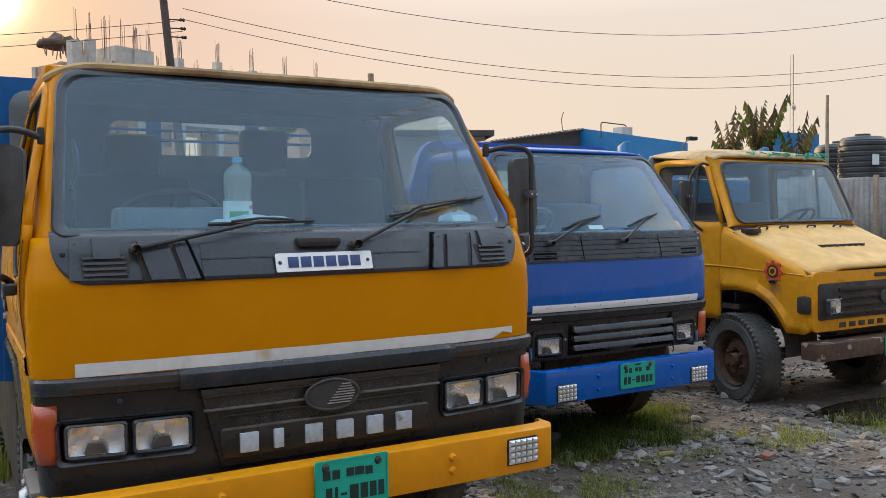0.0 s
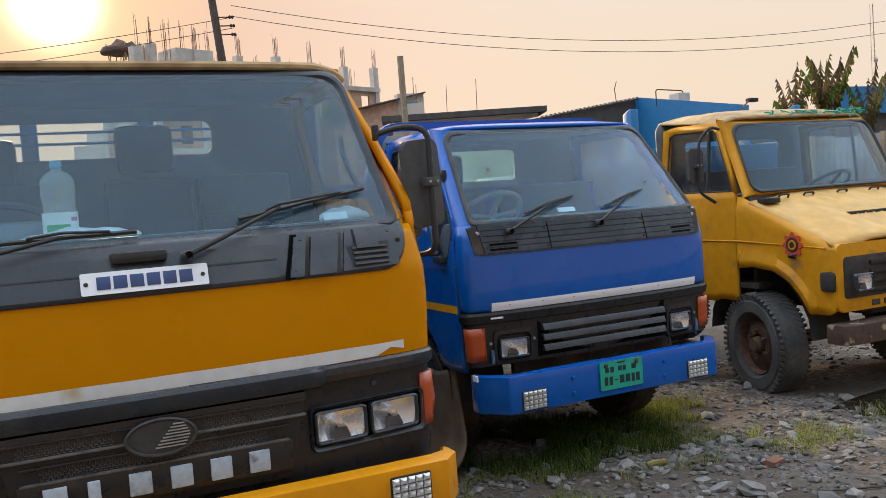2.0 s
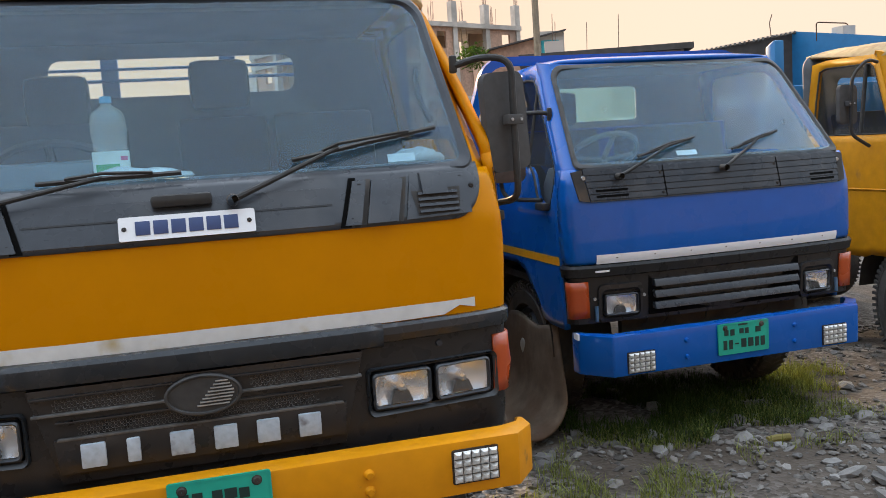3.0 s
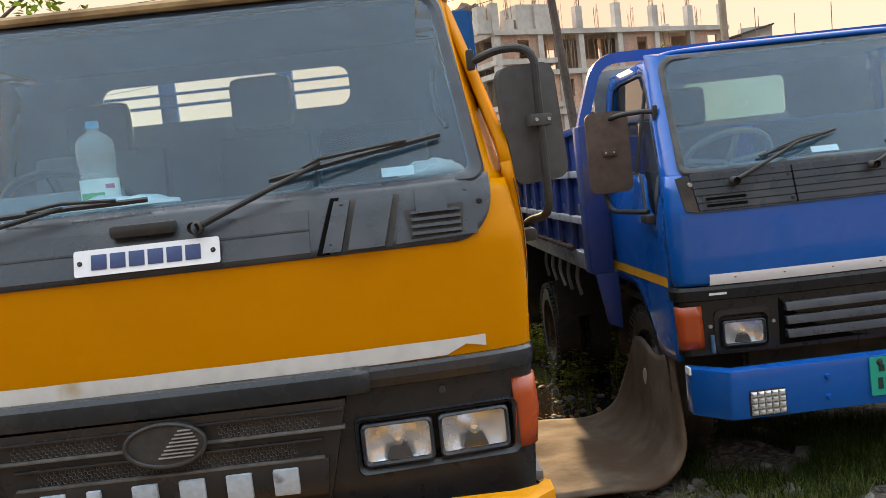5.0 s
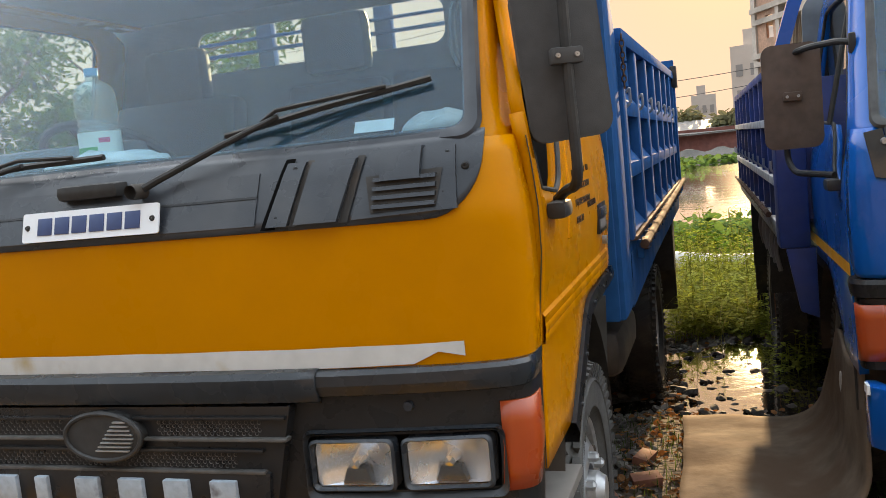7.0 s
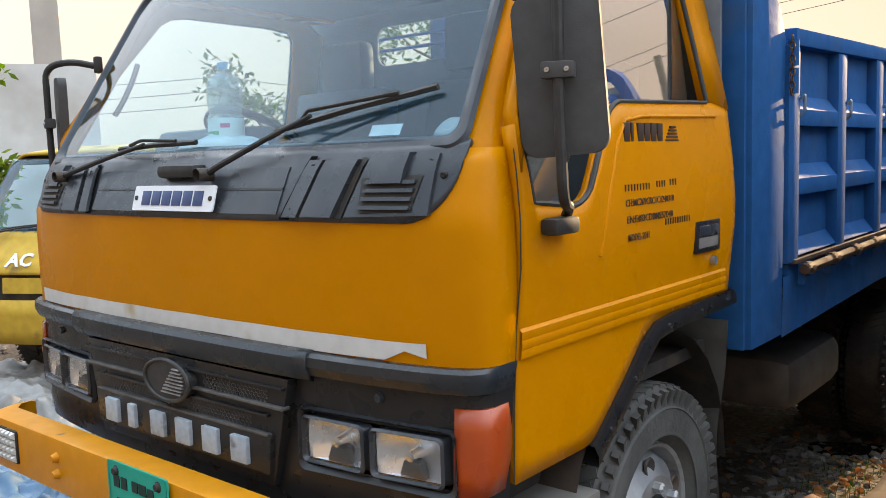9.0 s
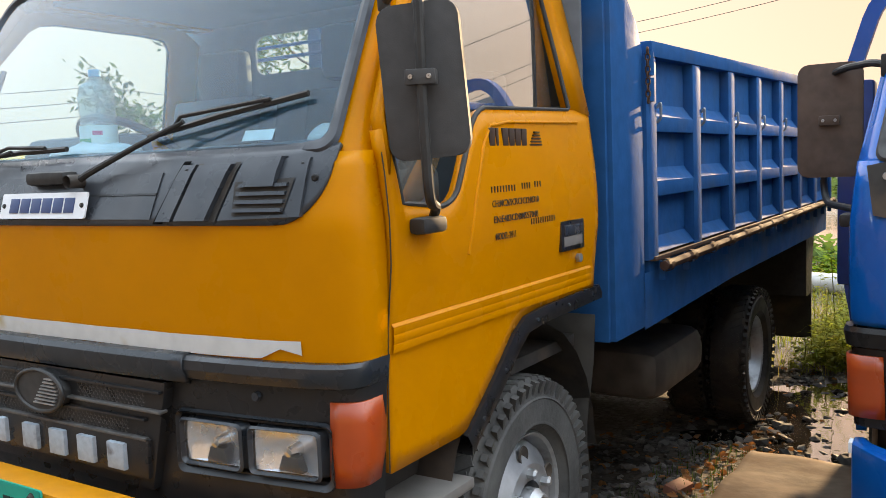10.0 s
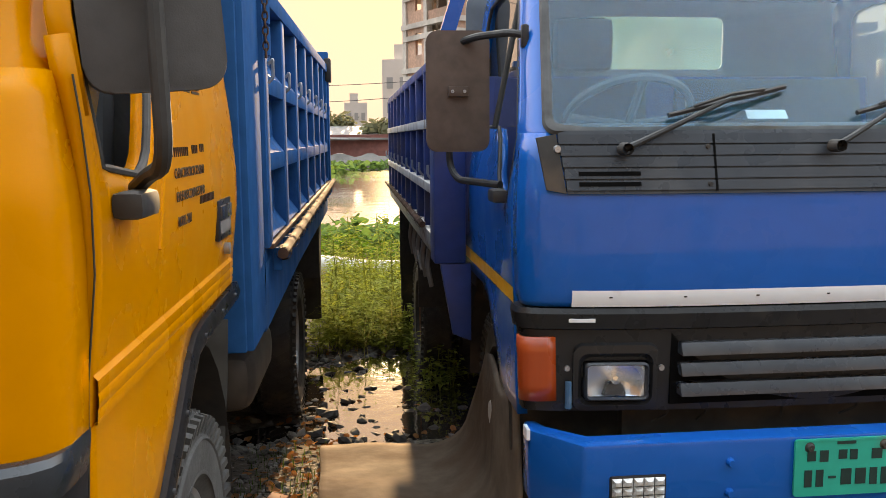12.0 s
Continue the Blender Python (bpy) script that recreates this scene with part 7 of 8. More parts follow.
for x, y, r, rot in ((0.98, 2.00, 0.06, 0.4), (0.95, 2.28, 0.06, 1.3), (0.86, 1.75, 0.05, 2.0), (3.2, 0.62, 0.05, 0.3)):
    bm = box(-1.1 * r, 1.1 * r, -0.6 * r, 0.6 * r, -0.4 * r, 0.4 * r, r * 0.12)
    for v in bm.verts:
        v.co += 0.12 * r * noise.noise_vector(v.co * 30)
    single("broken_brick", bm, BRICK_RED, "broken red brick half sunk in mud", "brick", at=Matrix.Translation((x, y, ground_z(x, y) + r * 0.3)) @ Matrix.Rotation(rot, 4, "Z") @ Matrix.Rotation(0.2, 4, "X"))
bm = tube([(0, 0, 0), (0.05, 0.01, 0.004), (0.12, 0.02, 0.0)], 0.018, 8)
single("corn_cob", bm, GRASS_DRY, "dry yellowish corn cob on the gravel", "litter", at=Matrix.Translation((2.62, 0.97, ground_z(2.62, 0.97) + 0.014)) @ Matrix.Rotation(-0.2, 4, "Z"))


zc = ground_z(3.2, 0.1) + 0.008
single("cable", tube([(3.02, 0.17, zc), (3.15, 0.10, zc + 0.004), (3.30, 0.05, zc), (3.55, -0.08, zc + 0.004)], 0.005, 6), RUBBER, "bit of black cable on the gravel", "cable")


# ---- grass, weeds, water plants ----
def blades(name, count, place, height, width, mat, label, category="grass", lean_by=0.5, seg=2):
    verts, faces = [], []
    while count:
        p = place()
        if p is None:
            continue
        x, y = p[:2]
        z = ground_z(x, y) - 0.01
        h, w, a, le = height() * (p[2] if len(p) > 2 else 1), width, rnd(0, 6.283), rnd(0.1, lean_by)
        dx, dy = math.cos(a), math.sin(a)
        b = len(verts)
        for k in range(seg + 1):
            t = k / seg
            o = le * h * t * t
            ww = w * (1 - 0.85 * t)
            cx, cy, cz = x + dx * o, y + dy * o, z + h * t * (1 - 0.25 * le * t)
            verts.append((cx - dy * ww, cy + dx * ww, cz))
            verts.append((cx + dy * ww, cy - dx * ww, cz))
        for k in range(seg):
            faces.append((b + 2 * k, b + 2 * k + 1, b + 2 * k + 3, b + 2 * k + 2))
        count -= 1
    me = bpy.data.meshes.new(name)
    me.from_pydata(verts, [], faces)
    me.materials.append(mat)
    return tagged(new(name, me), label, category, kind="stuff")


def clump(cx, cy, r):
    def f():
        a, d = rnd(0, 6.283), r * random.random() ** 0.7
        x, y = cx + d * math.cos(a), cy + d * math.sin(a)
        return (x, y) if noise.noise((x * 2.5, y * 2.5, 1.0)) > -0.15 else None
    return f


for cx, cy, r, n in ((2.9, 1.35, 0.55, 1500), (2.0, 1.0, 0.5, 900), (3.7, 0.9, 0.35, 500), (4.6, 0.75, 0.4, 420), (1.5, 0.75, 0.4, 500), (1.75, 0.35, 0.4, 400), (5.6, 0.9, 0.5, 300)):
    blades("grass", int(n * 1.8), clump(cx, cy, r), lambda: rnd(0.02, 0.10), 0.0024, GRASS, "thin low grass growing through gravel", "grass", 1.3, 3)
# The shade below the blue cab is painted into these blades' colour.
blades("grass", 9000, clump(2.55, 1.75, 0.75), lambda: rnd(0.03, 0.11), 0.0035, SHADE_GRASS, "grass below the blue cab, coloured darker for its shade", "grass", 1.2, 3)
blades("grass", 1500, clump(3.55, 1.95, 0.32), lambda: rnd(0.04, 0.13), 0.0030, GRASS, "green grass patch beside the blue bumper", "grass", 1.1, 3)
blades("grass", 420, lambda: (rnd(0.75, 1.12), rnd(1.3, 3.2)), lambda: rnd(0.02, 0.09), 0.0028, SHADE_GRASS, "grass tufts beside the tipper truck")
def patchy(x, y):
    return x, y, 0.35 + 1.5 * max(0.0, 0.35 + noise.noise((x * 1.7, y * 1.3, 4.0)))


blades("weeds", 7000, lambda: patchy(rnd(0.2, 3.4), rnd(5.3, 12.0)), lambda: rnd(0.05, 0.24), 0.0045, GRASS, "dense green weeds behind the puddle", "weeds", 1.4, 3)
blades("weeds", 5000, lambda: (rnd(-4.5, 9.0), rnd(8, 16)), lambda: rnd(0.06, 0.24), 0.008, GRASS, "tall green weeds by the pond", "weeds", 0.7, 3)
blades("dry_stalks", 900, lambda: patchy(rnd(0.2, 3.4), rnd(5.0, 11.5)), lambda: rnd(0.10, 0.42), 0.0028, GRASS_DRY, "dry grass stalks among the weeds", "grass", 0.9, 3)
# Weeds added here to cover the bright ground visible under the truck.
blades("weeds", 5000, lambda: (rnd(-3.2, -0.9), rnd(3.2, 7.5)), lambda: rnd(0.1, 0.55), 0.008, GRASS, "rank weeds added beyond the tipper truck to cover bright ground", "weeds", 0.6, 3)
blades("grass", 5000, lambda: (rnd(-12, -3.5), rnd(3.0, 12.0)), lambda: rnd(0.05, 0.25), 0.006, GRASS, "rough grass beyond the scrap yard")


def leafy(name, plants, mat, label, leaf=(0.035, 0.016), per=34, stem_h=(0.15, 0.50), category="weeds"):
    """Upright weeds: thin stems set with many small leaves."""
    verts, faces = [], []
    for x, y in plants:
        z0, h = ground_z(x, y), rnd(*stem_h)
        tx, ty = rnd(-0.2, 0.2) * h, rnd(-0.2, 0.2) * h
        b = len(verts)
        for t in (0, 1):
            for a in (0, 2.1, 4.2):
                verts.append((x + tx * t + 0.004 * math.cos(a), y + ty * t + 0.004 * math.sin(a), z0 + h * t))
        faces += [(b, b + 1, b + 4, b + 3), (b + 1, b + 2, b + 5, b + 4), (b + 2, b, b + 3, b + 5)]
        for k in range(per):
            t = rnd(0.25, 1.02)
            a, up = rnd(0, 6.283), rnd(-0.3, 0.7)
            le, wi = leaf[0] * rnd(0.6, 1.5), leaf[1] * rnd(0.6, 1.4)
            c = Vector((x + tx * t, y + ty * t, z0 + h * t))
            d = Vector((math.cos(a), math.sin(a), up)).normalized()
            sd = d.cross(Vector((0, 0, 1))).normalized()
            o = rnd(0.01, 0.09)
            b = len(verts)
            verts += [tuple(c + d * o), tuple(c + d * (o + le * 0.5) + sd * wi), tuple(c + d * (o + le) - Vector((0, 0, le * 0.2))), tuple(c + d * (o + le * 0.5) - sd * wi)]
            faces.append((b, b + 1, b + 2, b + 3))
    me = bpy.data.meshes.new(name)
    me.from_pydata(verts, [], faces)
    me.materials.append(mat)
    return tagged(new(name, me), label, category, kind="stuff")


leafy("leafy_weeds", [(rnd(0.9, 2.5), rnd(5.25, 9.5)) for _ in range(800)], WEED, "leafy green weeds between the trucks", (0.050, 0.020), 30, (0.06, 0.30))
leafy("tall_weeds", [(rnd(0.9, 2.5), rnd(5.6, 10.0)) for _ in range(40)], WEED, "tall thin upright weeds with narrow leaves", (0.055, 0.010), 60, (0.45, 0.85))
leafy("leafy_weeds", [(1.90 + rnd(-0.25, 0.25), 4.75 + rnd(-0.5, 0.6)) for _ in range(60)], WEED, "small leafy weeds at the edge of the puddle", stem_h=(0.12, 0.35))
leafy("creeper", [(rnd(0.0, 4.0), rnd(10.4, 13.0)) for _ in range(260)], LEAF_BRIGHT, "bright creeping plants", (0.07, 0.035), 22, (0.15, 0.4))


def broad_leaf(verts, faces, c, r, tilt, turn):
    b = len(verts)
    m = Matrix.Rotation(turn, 3, "Z") @ Matrix.Rotation(tilt, 3, "X")
    verts.append(tuple(c + m @ Vector((0, 0, -0.15 * r))))
    for k in range(10):
        a = 2 * math.pi * k / 10
        rr = r * (0.75 + 0.25 * math.cos(a))
        verts.append(tuple(c + m @ Vector((rr * 0.8 * math.sin(a), rr * math.cos(a), 0.06 * r * math.sin(3 * a)))))
    for k in range(10):
        faces.append((b, b + 1 + k, b + 1 + (k + 1) % 10))


verts, faces = [], []
for _ in range(650):
    x, y = random.choice(((rnd(0.25, 1.15), rnd(1.0, 5.4)), (rnd(0.85, 1.15), rnd(1.3, 3.4)), (rnd(0.9, 2.5), rnd(3.35, 5.6))))
    broad_leaf(verts, faces, Vector((x, y, ground_z(x, y) + rnd(0.006, 0.03))), rnd(0.012, 0.035), rnd(-0.7, 0.7), rnd(0, 6.28))
me = bpy.data.meshes.new("leaf_litter")
me.from_pydata(verts, [], faces)
me.materials.append(LITTER)
tagged(new("leaf_litter", me), "dead brown leaves on the mud beside the tipper truck", "leaves", kind="stuff")
verts, faces = [], []
for _ in range(4200):
    x, y = rnd(-4, 7), rnd(10.9, 15.6)
    if y < 11.7 - 0.55 * x:
        continue
    broad_leaf(verts, faces, Vector((x, y, ground_z(x, y) + rnd(0.05, 0.52 if y < 13.2 else 0.26))), rnd(0.06, 0.15), rnd(-0.9, 0.9), rnd(0, 6.28))
me = bpy.data.meshes.new("water_plants")
me.from_pydata(verts, [], faces)
me.materials.append(LOTUS)
tagged(new("water_plants", me), "broad-leaved green water plants along the pond", "plants", kind="stuff")
verts, faces = [], []
for _ in range(2600):
    x, y = rnd(-8, 14), 53.6 - 9.0 * random.random() ** 1.6
    if noise.noise((x * 0.22, y * 0.3, 7.0)) > -0.12:
        broad_leaf(verts, faces, Vector((x, y, -0.54 + rnd(0.02, 0.45))), rnd(0.16, 0.34), rnd(-0.9, 0.9), rnd(0, 6.28))
me = bpy.data.meshes.new("shore_plants")
me.from_pydata(verts, [], faces)
me.materials.append(LOTUS)
tagged(new("shore_plants", me), "green floating plants along the pond's far shore", "plants", kind="stuff")
bm = tube([(-2.3 + 0.4 * k, 11.75 - 0.235 * k + 0.05 * math.sin(1.3 * k), -0.245 + 0.015 * math.sin(1.9 * k)) for k in range(16)], 0.125, 14)
single("pipe", bm, PIPE, "thick white plastic pipe lying in the grass", "pipe")

# ---- scrap and plastic sheets on the yard's other side ----
def crumpled(x, y, sx, sy, h, seed, mat, label):
    rows = []
    for j in range(61):
        row = []
        for i in range(61):
            u, v = -1 + 2 * i / 60, -1 + 2 * j / 60
            px, py = x + sx * u * (1 + 0.12 * math.sin(3 * v + seed)), y + sy * v * (1 + 0.12 * math.sin(4 * u + seed))
            q = Vector((u * 2.2, v * 2.2, seed * 3.7))
            e = max(0.0, 1 - max(abs(u), abs(v)) ** 4)
            z = abs(noise.noise(q)) * 0.8 + abs(noise.noise(q * 2.3)) * 0.5 + 0.20 * abs(noise.noise(q * 5.1)) + 0.07 * abs(noise.noise(q * 11.0))
            row.append((px, py, ground_z(px, py) + 0.012 + h * z * (0.25 + 0.75 * e)))
        rows.append(row)
    return single("plastic_sheet", grid(rows), mat, label, "plastic sheet", "plastic sheets on the yard", smooth=60)


for k, (x, y, sx, sy, h) in enumerate(((-1.75, 0.55, 0.6, 0.5, 0.16), (-2.2, 1.5, 0.7, 0.5, 0.22), (-3.1, 0.9, 0.7, 0.6, 0.2), (-1.7, 1.55, 0.45, 0.4, 0.18), (-3.3, 2.0, 0.8, 0.5, 0.2), (-2.3, 0.0, 0.6, 0.5, 0.15), (-4.2, 1.6, 0.7, 0.6, 0.16), (-1.5, -0.25, 0.4, 0.4, 0.12))):
    crumpled(x, y, sx, sy, h, k * 1.7, SHEET_BLUE if k in (0, 5) else SHEET_PLASTIC, "crumpled blue plastic sheet" if k in (0, 5) else "crumpled grey plastic sheet on the ground")

# ---- the far surroundings ----
def wall_block(parent, o, u, a, b, z0, z1, t, mat, name, off=0.0):
    """A box along a facade: from a to b metres along it, z0 to z1, t deep behind it."""
    n = Vector((-u.y, u.x, 0))
    bm = bmesh.new()
    p = [o + u * a + n * off, o + u * b + n * off, o + u * b + n * (off + t), o + u * a + n * (off + t)]
    lo = [bm.verts.new((q.x, q.y, z0)) for q in p]
    hi = [bm.verts.new((q.x, q.y, z1)) for q in p]
    bm.faces.new(lo), bm.faces.new(hi)
    for k in range(4):
        bm.faces.new((lo[k], lo[(k + 1) % 4], hi[(k + 1) % 4], hi[k]))
    return part(name, bm, mat, parent, smooth=0)


def frame_building(o, u, bays, bay, storeys, height, base, label, depth=11.0, stubs=True, pattern=(1, 2, 0, 1, 1, 0)):
    """An unfinished concrete frame: columns, slabs, brick infill with openings, column stubs with bars on the roof."""
    b = thing("unfinished_building", label, "building", at=Matrix())
    n = Vector((-u.y, u.x, 0))
    L, top = bays * bay, base + storeys * height
    for s in range(storeys + (1 if stubs else 0)):
        z = base + s * height
        wall_block(b, o, u, -0.3, L + 0.3, z - 0.38, z, depth, CONCRETE, "floor_slab", -0.15)
    for k in range(bays + 1):
        wall_block(b, o, u, k * bay - 0.24, k * bay + 0.24, base - 1, top - 0.38, 0.45, CONCRETE, "column", -0.05)
        wall_block(b, o, u, k * bay - 0.24, k * bay + 0.24, base - 1, top - 0.38, 0.45, CONCRETE, "column", depth - 0.6)
    for s in range(storeys):
        z = base + s * height
        for k in range(bays):
            kind = pattern[(k * 2 + s * 3 + k * s) % len(pattern)]
            a0, a1 = k * bay + 0.24, (k + 1) * bay - 0.24
            if kind == 1:
                mid = (a0 + a1) / 2
                wall_block(b, o, u, a0, mid - 0.1, z, z + height - 0.38, 0.2, BRICK_WALL, "brick_panel", 0.1)
                wall_block(b, o, u, mid + 0.9, a1, z, z + height - 0.38, 0.2, BRICK_WALL, "brick_panel", 0.1)
                wall_block(b, o, u, mid - 0.1, mid + 0.9, z, z + 0.95, 0.2, BRICK_WALL, "brick_panel", 0.1)
                wall_block(b, o, u, mid - 0.1, mid + 0.9, z + height - 0.75, z + height - 0.38, 0.2, BRICK_WALL, "brick_panel", 0.1)
            elif kind == 2:
                wall_block(b, o, u, a0, a1, z, z + 0.7, 0.2, BRICK_WALL, "brick_panel", 0.1)
            wall_block(b, o, u, a0, a1, z, z + height - 0.38, 0.2, HAZED_ROOM, "inner_wall", depth * (0.35 if kind else 0.6))
            if kind != 1:
                bm = bmesh.new()
                for q in range(7):
                    p = o + u * rnd(a0, a1) + n * 0.35
                    tube([(p.x, p.y, z), (p.x + rnd(-0.25, 0.25), p.y, z + height - 0.4)], 0.035, 4, bm)
                part("bamboo_prop", bm, WOOD_POLE, b)["kind"] = "stuff"
    if stubs:
        for k in range(bays + 1):
            h = rnd(1.5, 2.1)
            wall_block(b, o, u, k * bay - 0.30, k * bay + 0.30, top, top + h, 0.55, CONCRETE, "column_stub", 0.0)
            bm = bmesh.new()
            for q in range(8):
                p = o + u * (k * bay + rnd(-0.26, 0.26)) + n * rnd(0.05, 0.5)
                tube([(p.x, p.y, top), (p.x + rnd(-0.12, 0.12), p.y + rnd(-0.1, 0.1), top + h + rnd(1.0, 2.0))], 0.020, 3, bm)
            for q in range(6):
                p = o + u * ((k + 0.5) * bay + rnd(-0.26, 0.26)) + n * rnd(5, 5.5)
                tube([(p.x, p.y, top), (p.x + rnd(-0.12, 0.12), p.y, top + rnd(2.2, 3.2))], 0.020, 3, bm)
            part("rebar", bm, REBAR, b)["kind"] = "stuff"
            if k < bays:
                wall_block(b, o, u, (k + 0.5) * bay - 0.28, (k + 0.5) * bay + 0.28, top, top + rnd(0.7, 1.3), 0.5, CONCRETE, "column_stub", 5.0)
    return b


C0 = Vector((7.6, 61.5, 0))
U1 = Vector((19.4, 9.0, 0)).normalized()
FB1 = frame_building(C0, U1, 6, 3.75, 4, 3.05, 0.0, "unfinished grey concrete building with brick infill", 7.5)
wall_block(FB1, C0, U1, 2.0, 5.2, 12.2, 14.1, 2.4, CONCRETE, "roof_tank_room", 0.2)
for a0, a1, zt in ((-1.45, -0.70, 13.95), (-0.70, -0.10, 12.95), (0.85, 1.60, 13.0)):
    wall_block(FB1, C0, U1, a0, a1, 12.0, zt, 0.7, CONCRETE, "column_stub", 0.1)
bm = bmesh.new()
for k in range(26):
    a = random.choice((-1.1, 1.2, 2.6, 3.8, 4.8)) + rnd(-0.3, 0.3)
    p = C0 + U1 * a
    tube([(p.x, p.y + 0.4, 12.2), (p.x + rnd(-0.1, 0.1), p.y + 0.4, rnd(15.0, 16.4))], 0.018, 3, bm)
part("rebar", bm, REBAR, FB1)["kind"] = "stuff"
U2 = Vector((0.42, -0.907, 0)).normalized()
FB2 = frame_building(Vector((4.38, 68.0, 0)), U2, 2, 3.5, 4, 3.35, 0.0, "tall unfinished concrete and brick block", 6.0, False, pattern=(1, 0, 2, 1, 0, 1))
bm = bmesh.new()
for k in range(26):
    p = Vector((6.2 + rnd(-1.6, 1.4), 63.5 + rnd(-1, 2), 0))
    tube([(p.x, p.y, 13.2), (p.x + rnd(-0.2, 0.2), p.y, 14.4)], 0.05, 4, bm)
part("prop", bm, WOOD_POLE, FB2)["kind"] = "stuff"
bm = bmesh.new()
bmesh.ops.create_icosphere(bm, subdivisions=3, radius=1)
for v in bm.verts:
    v.co = Vector((5.7 + v.co.x * 1.5, 63.5 + v.co.y * 1.2, 13.85 + max(-0.1, v.co.z) * 0.75 * (1 + 0.7 * noise.noise(v.co * 2.1))))
part("timber_pile", bm, RUST, FB2)["kind"] = "stuff"

# pale finished block, far houses and trees behind the pond
WB = thing("apartment_block", "pale plastered block with small windows", "building", at=Matrix())
o, u = Vector((3.3, 108, 0)), Vector((1, -0.35, 0)).normalized()
wall_block(WB, o, u, 0, 5.5, -1, 11.0, 9, PINK_WALL, "wall")
wall_block(WB, o, u, 1.3, 4.2, 11.0, 12.9, 3, PINK_WALL, "stair_head", 1.0)
for s in range(3):
    for k in range(3):
        wall_block(WB, o, u, 0.6 + 1.7 * k, 1.4 + 1.7 * k, 1.4 + 3.0 * s, 2.8 + 3.0 * s, 0.1, WINDOW_HAZED, "window", -0.06)
FH = thing("far_building", "hazy grey building far beyond the pond", "building", at=Matrix())
o, u = Vector((-3.6, 190, 0)), Vector((1, 0, 0))
wall_block(FH, o, u, 0, 5, -1, 9.0, 9, PINK_WALL, "wall")
wall_block(FH, o, u, 1.2, 3.0, 9.0, 11.0, 4, PINK_WALL, "stair_head")
for s in range(2):
    for k in range(3):
        wall_block(FH, o, u, 0.7 + 1.5 * k, 1.5 + 1.5 * k, 2 + 3.2 * s, 3.6 + 3.2 * s, 0.1, WINDOW_HAZED, "window", -0.06)
SH = thing("shed", "long low red-brown shed across the pond", "shed", at=Matrix())
o, u = Vector((-5.0, 62, 0)), Vector((1, -0.10, 0)).normalized()
wall_block(SH, o, u, 2.3, 9.0, -0.6, 1.6, 5, SHED_RED, "wall")
wall_block(SH, o, u, -3.0, 2.3, -0.6, 1.2, 5, PINK_WALL, "wall")
for k in range(7):
    wall_block(SH, o, u, -2.6 + 0.7 * k, -2.3 + 0.7 * k, -0.5, 0.7, 0.1, WINDOW_HAZED, "opening", -0.06)
bm = prism([(61.0, 1.2), (67.5, 2.2), (67.5, 2.3), (61.0, 1.32)], "x", -8.4, 4.4)
part("roof", bm, SHEET_GREY, SH)
bm = bmesh.new()
bmesh.ops.create_grid(bm, x_segments=30, y_segments=10, size=1)
for v in bm.verts:
    v.co = Vector((v.co.x * 6.0 + 0.5, v.co.y * 2.0 + 56.5, -0.5 + 1.3 * max(0.0, 1 - abs(v.co.y) ** 2) * (0.35 + 0.6 * abs(noise.noise((v.co.x * 3, v.co.y * 2, 0))))))
single("rubble_heap", bm, STONE_STUFF, "pale rubble heap on the far bank", "rubble", kind="stuff")


def bush(name, at, size, count, leaf, mat, label, category="tree"):
    verts, faces = [], []
    for _ in range(count):
        d = Vector((random.gauss(0, 1), random.gauss(0, 1), random.gauss(0, 1))).normalized() * random.random() ** 0.4
        k = 1 + 0.5 * noise.noise(d * 1.7 + Vector(at))
        c = Vector(at) + Vector((d.x * size[0] * k, d.y * size[1] * k, d.z * size[2] * k))
        a = Vector((rnd(-1, 1), rnd(-1, 1), rnd(-0.8, 0.5))).normalized()
        s = a.orthogonal().normalized()
        le = leaf * rnd(0.6, 1.4)
        b = len(verts)
        verts += [tuple(c), tuple(c + a * le * 0.5 + s * le * 0.28), tuple(c + a * le), tuple(c + a * le * 0.5 - s * le * 0.28)]
        faces.append((b, b + 1, b + 2, b + 3))
    me = bpy.data.meshes.new(name)
    me.from_pydata(verts, [], faces)
    me.materials.append(mat)
    return me


for x, y, z, sx, sz in ((2.4, 64.5, 1.6, 1.6, 1.2), (-1.6, 69, 2.2, 2.2, 1.0), (-6, 75, 2, 4, 2.5), (-14, 70, 2.5, 6, 3), (-24, 66, 3, 7, 4), (-36, 60, 3, 8, 4), (34, 76, 3, 6, 4), (46, 66, 3, 8, 4)):
    tagged(new("far_tree", bush("far_tree", (x, y, z), (sx, 2.0, sz), 900, 0.55, FAR_TREES, "")), "hazy green trees beyond the pond", "trees", kind="stuff")


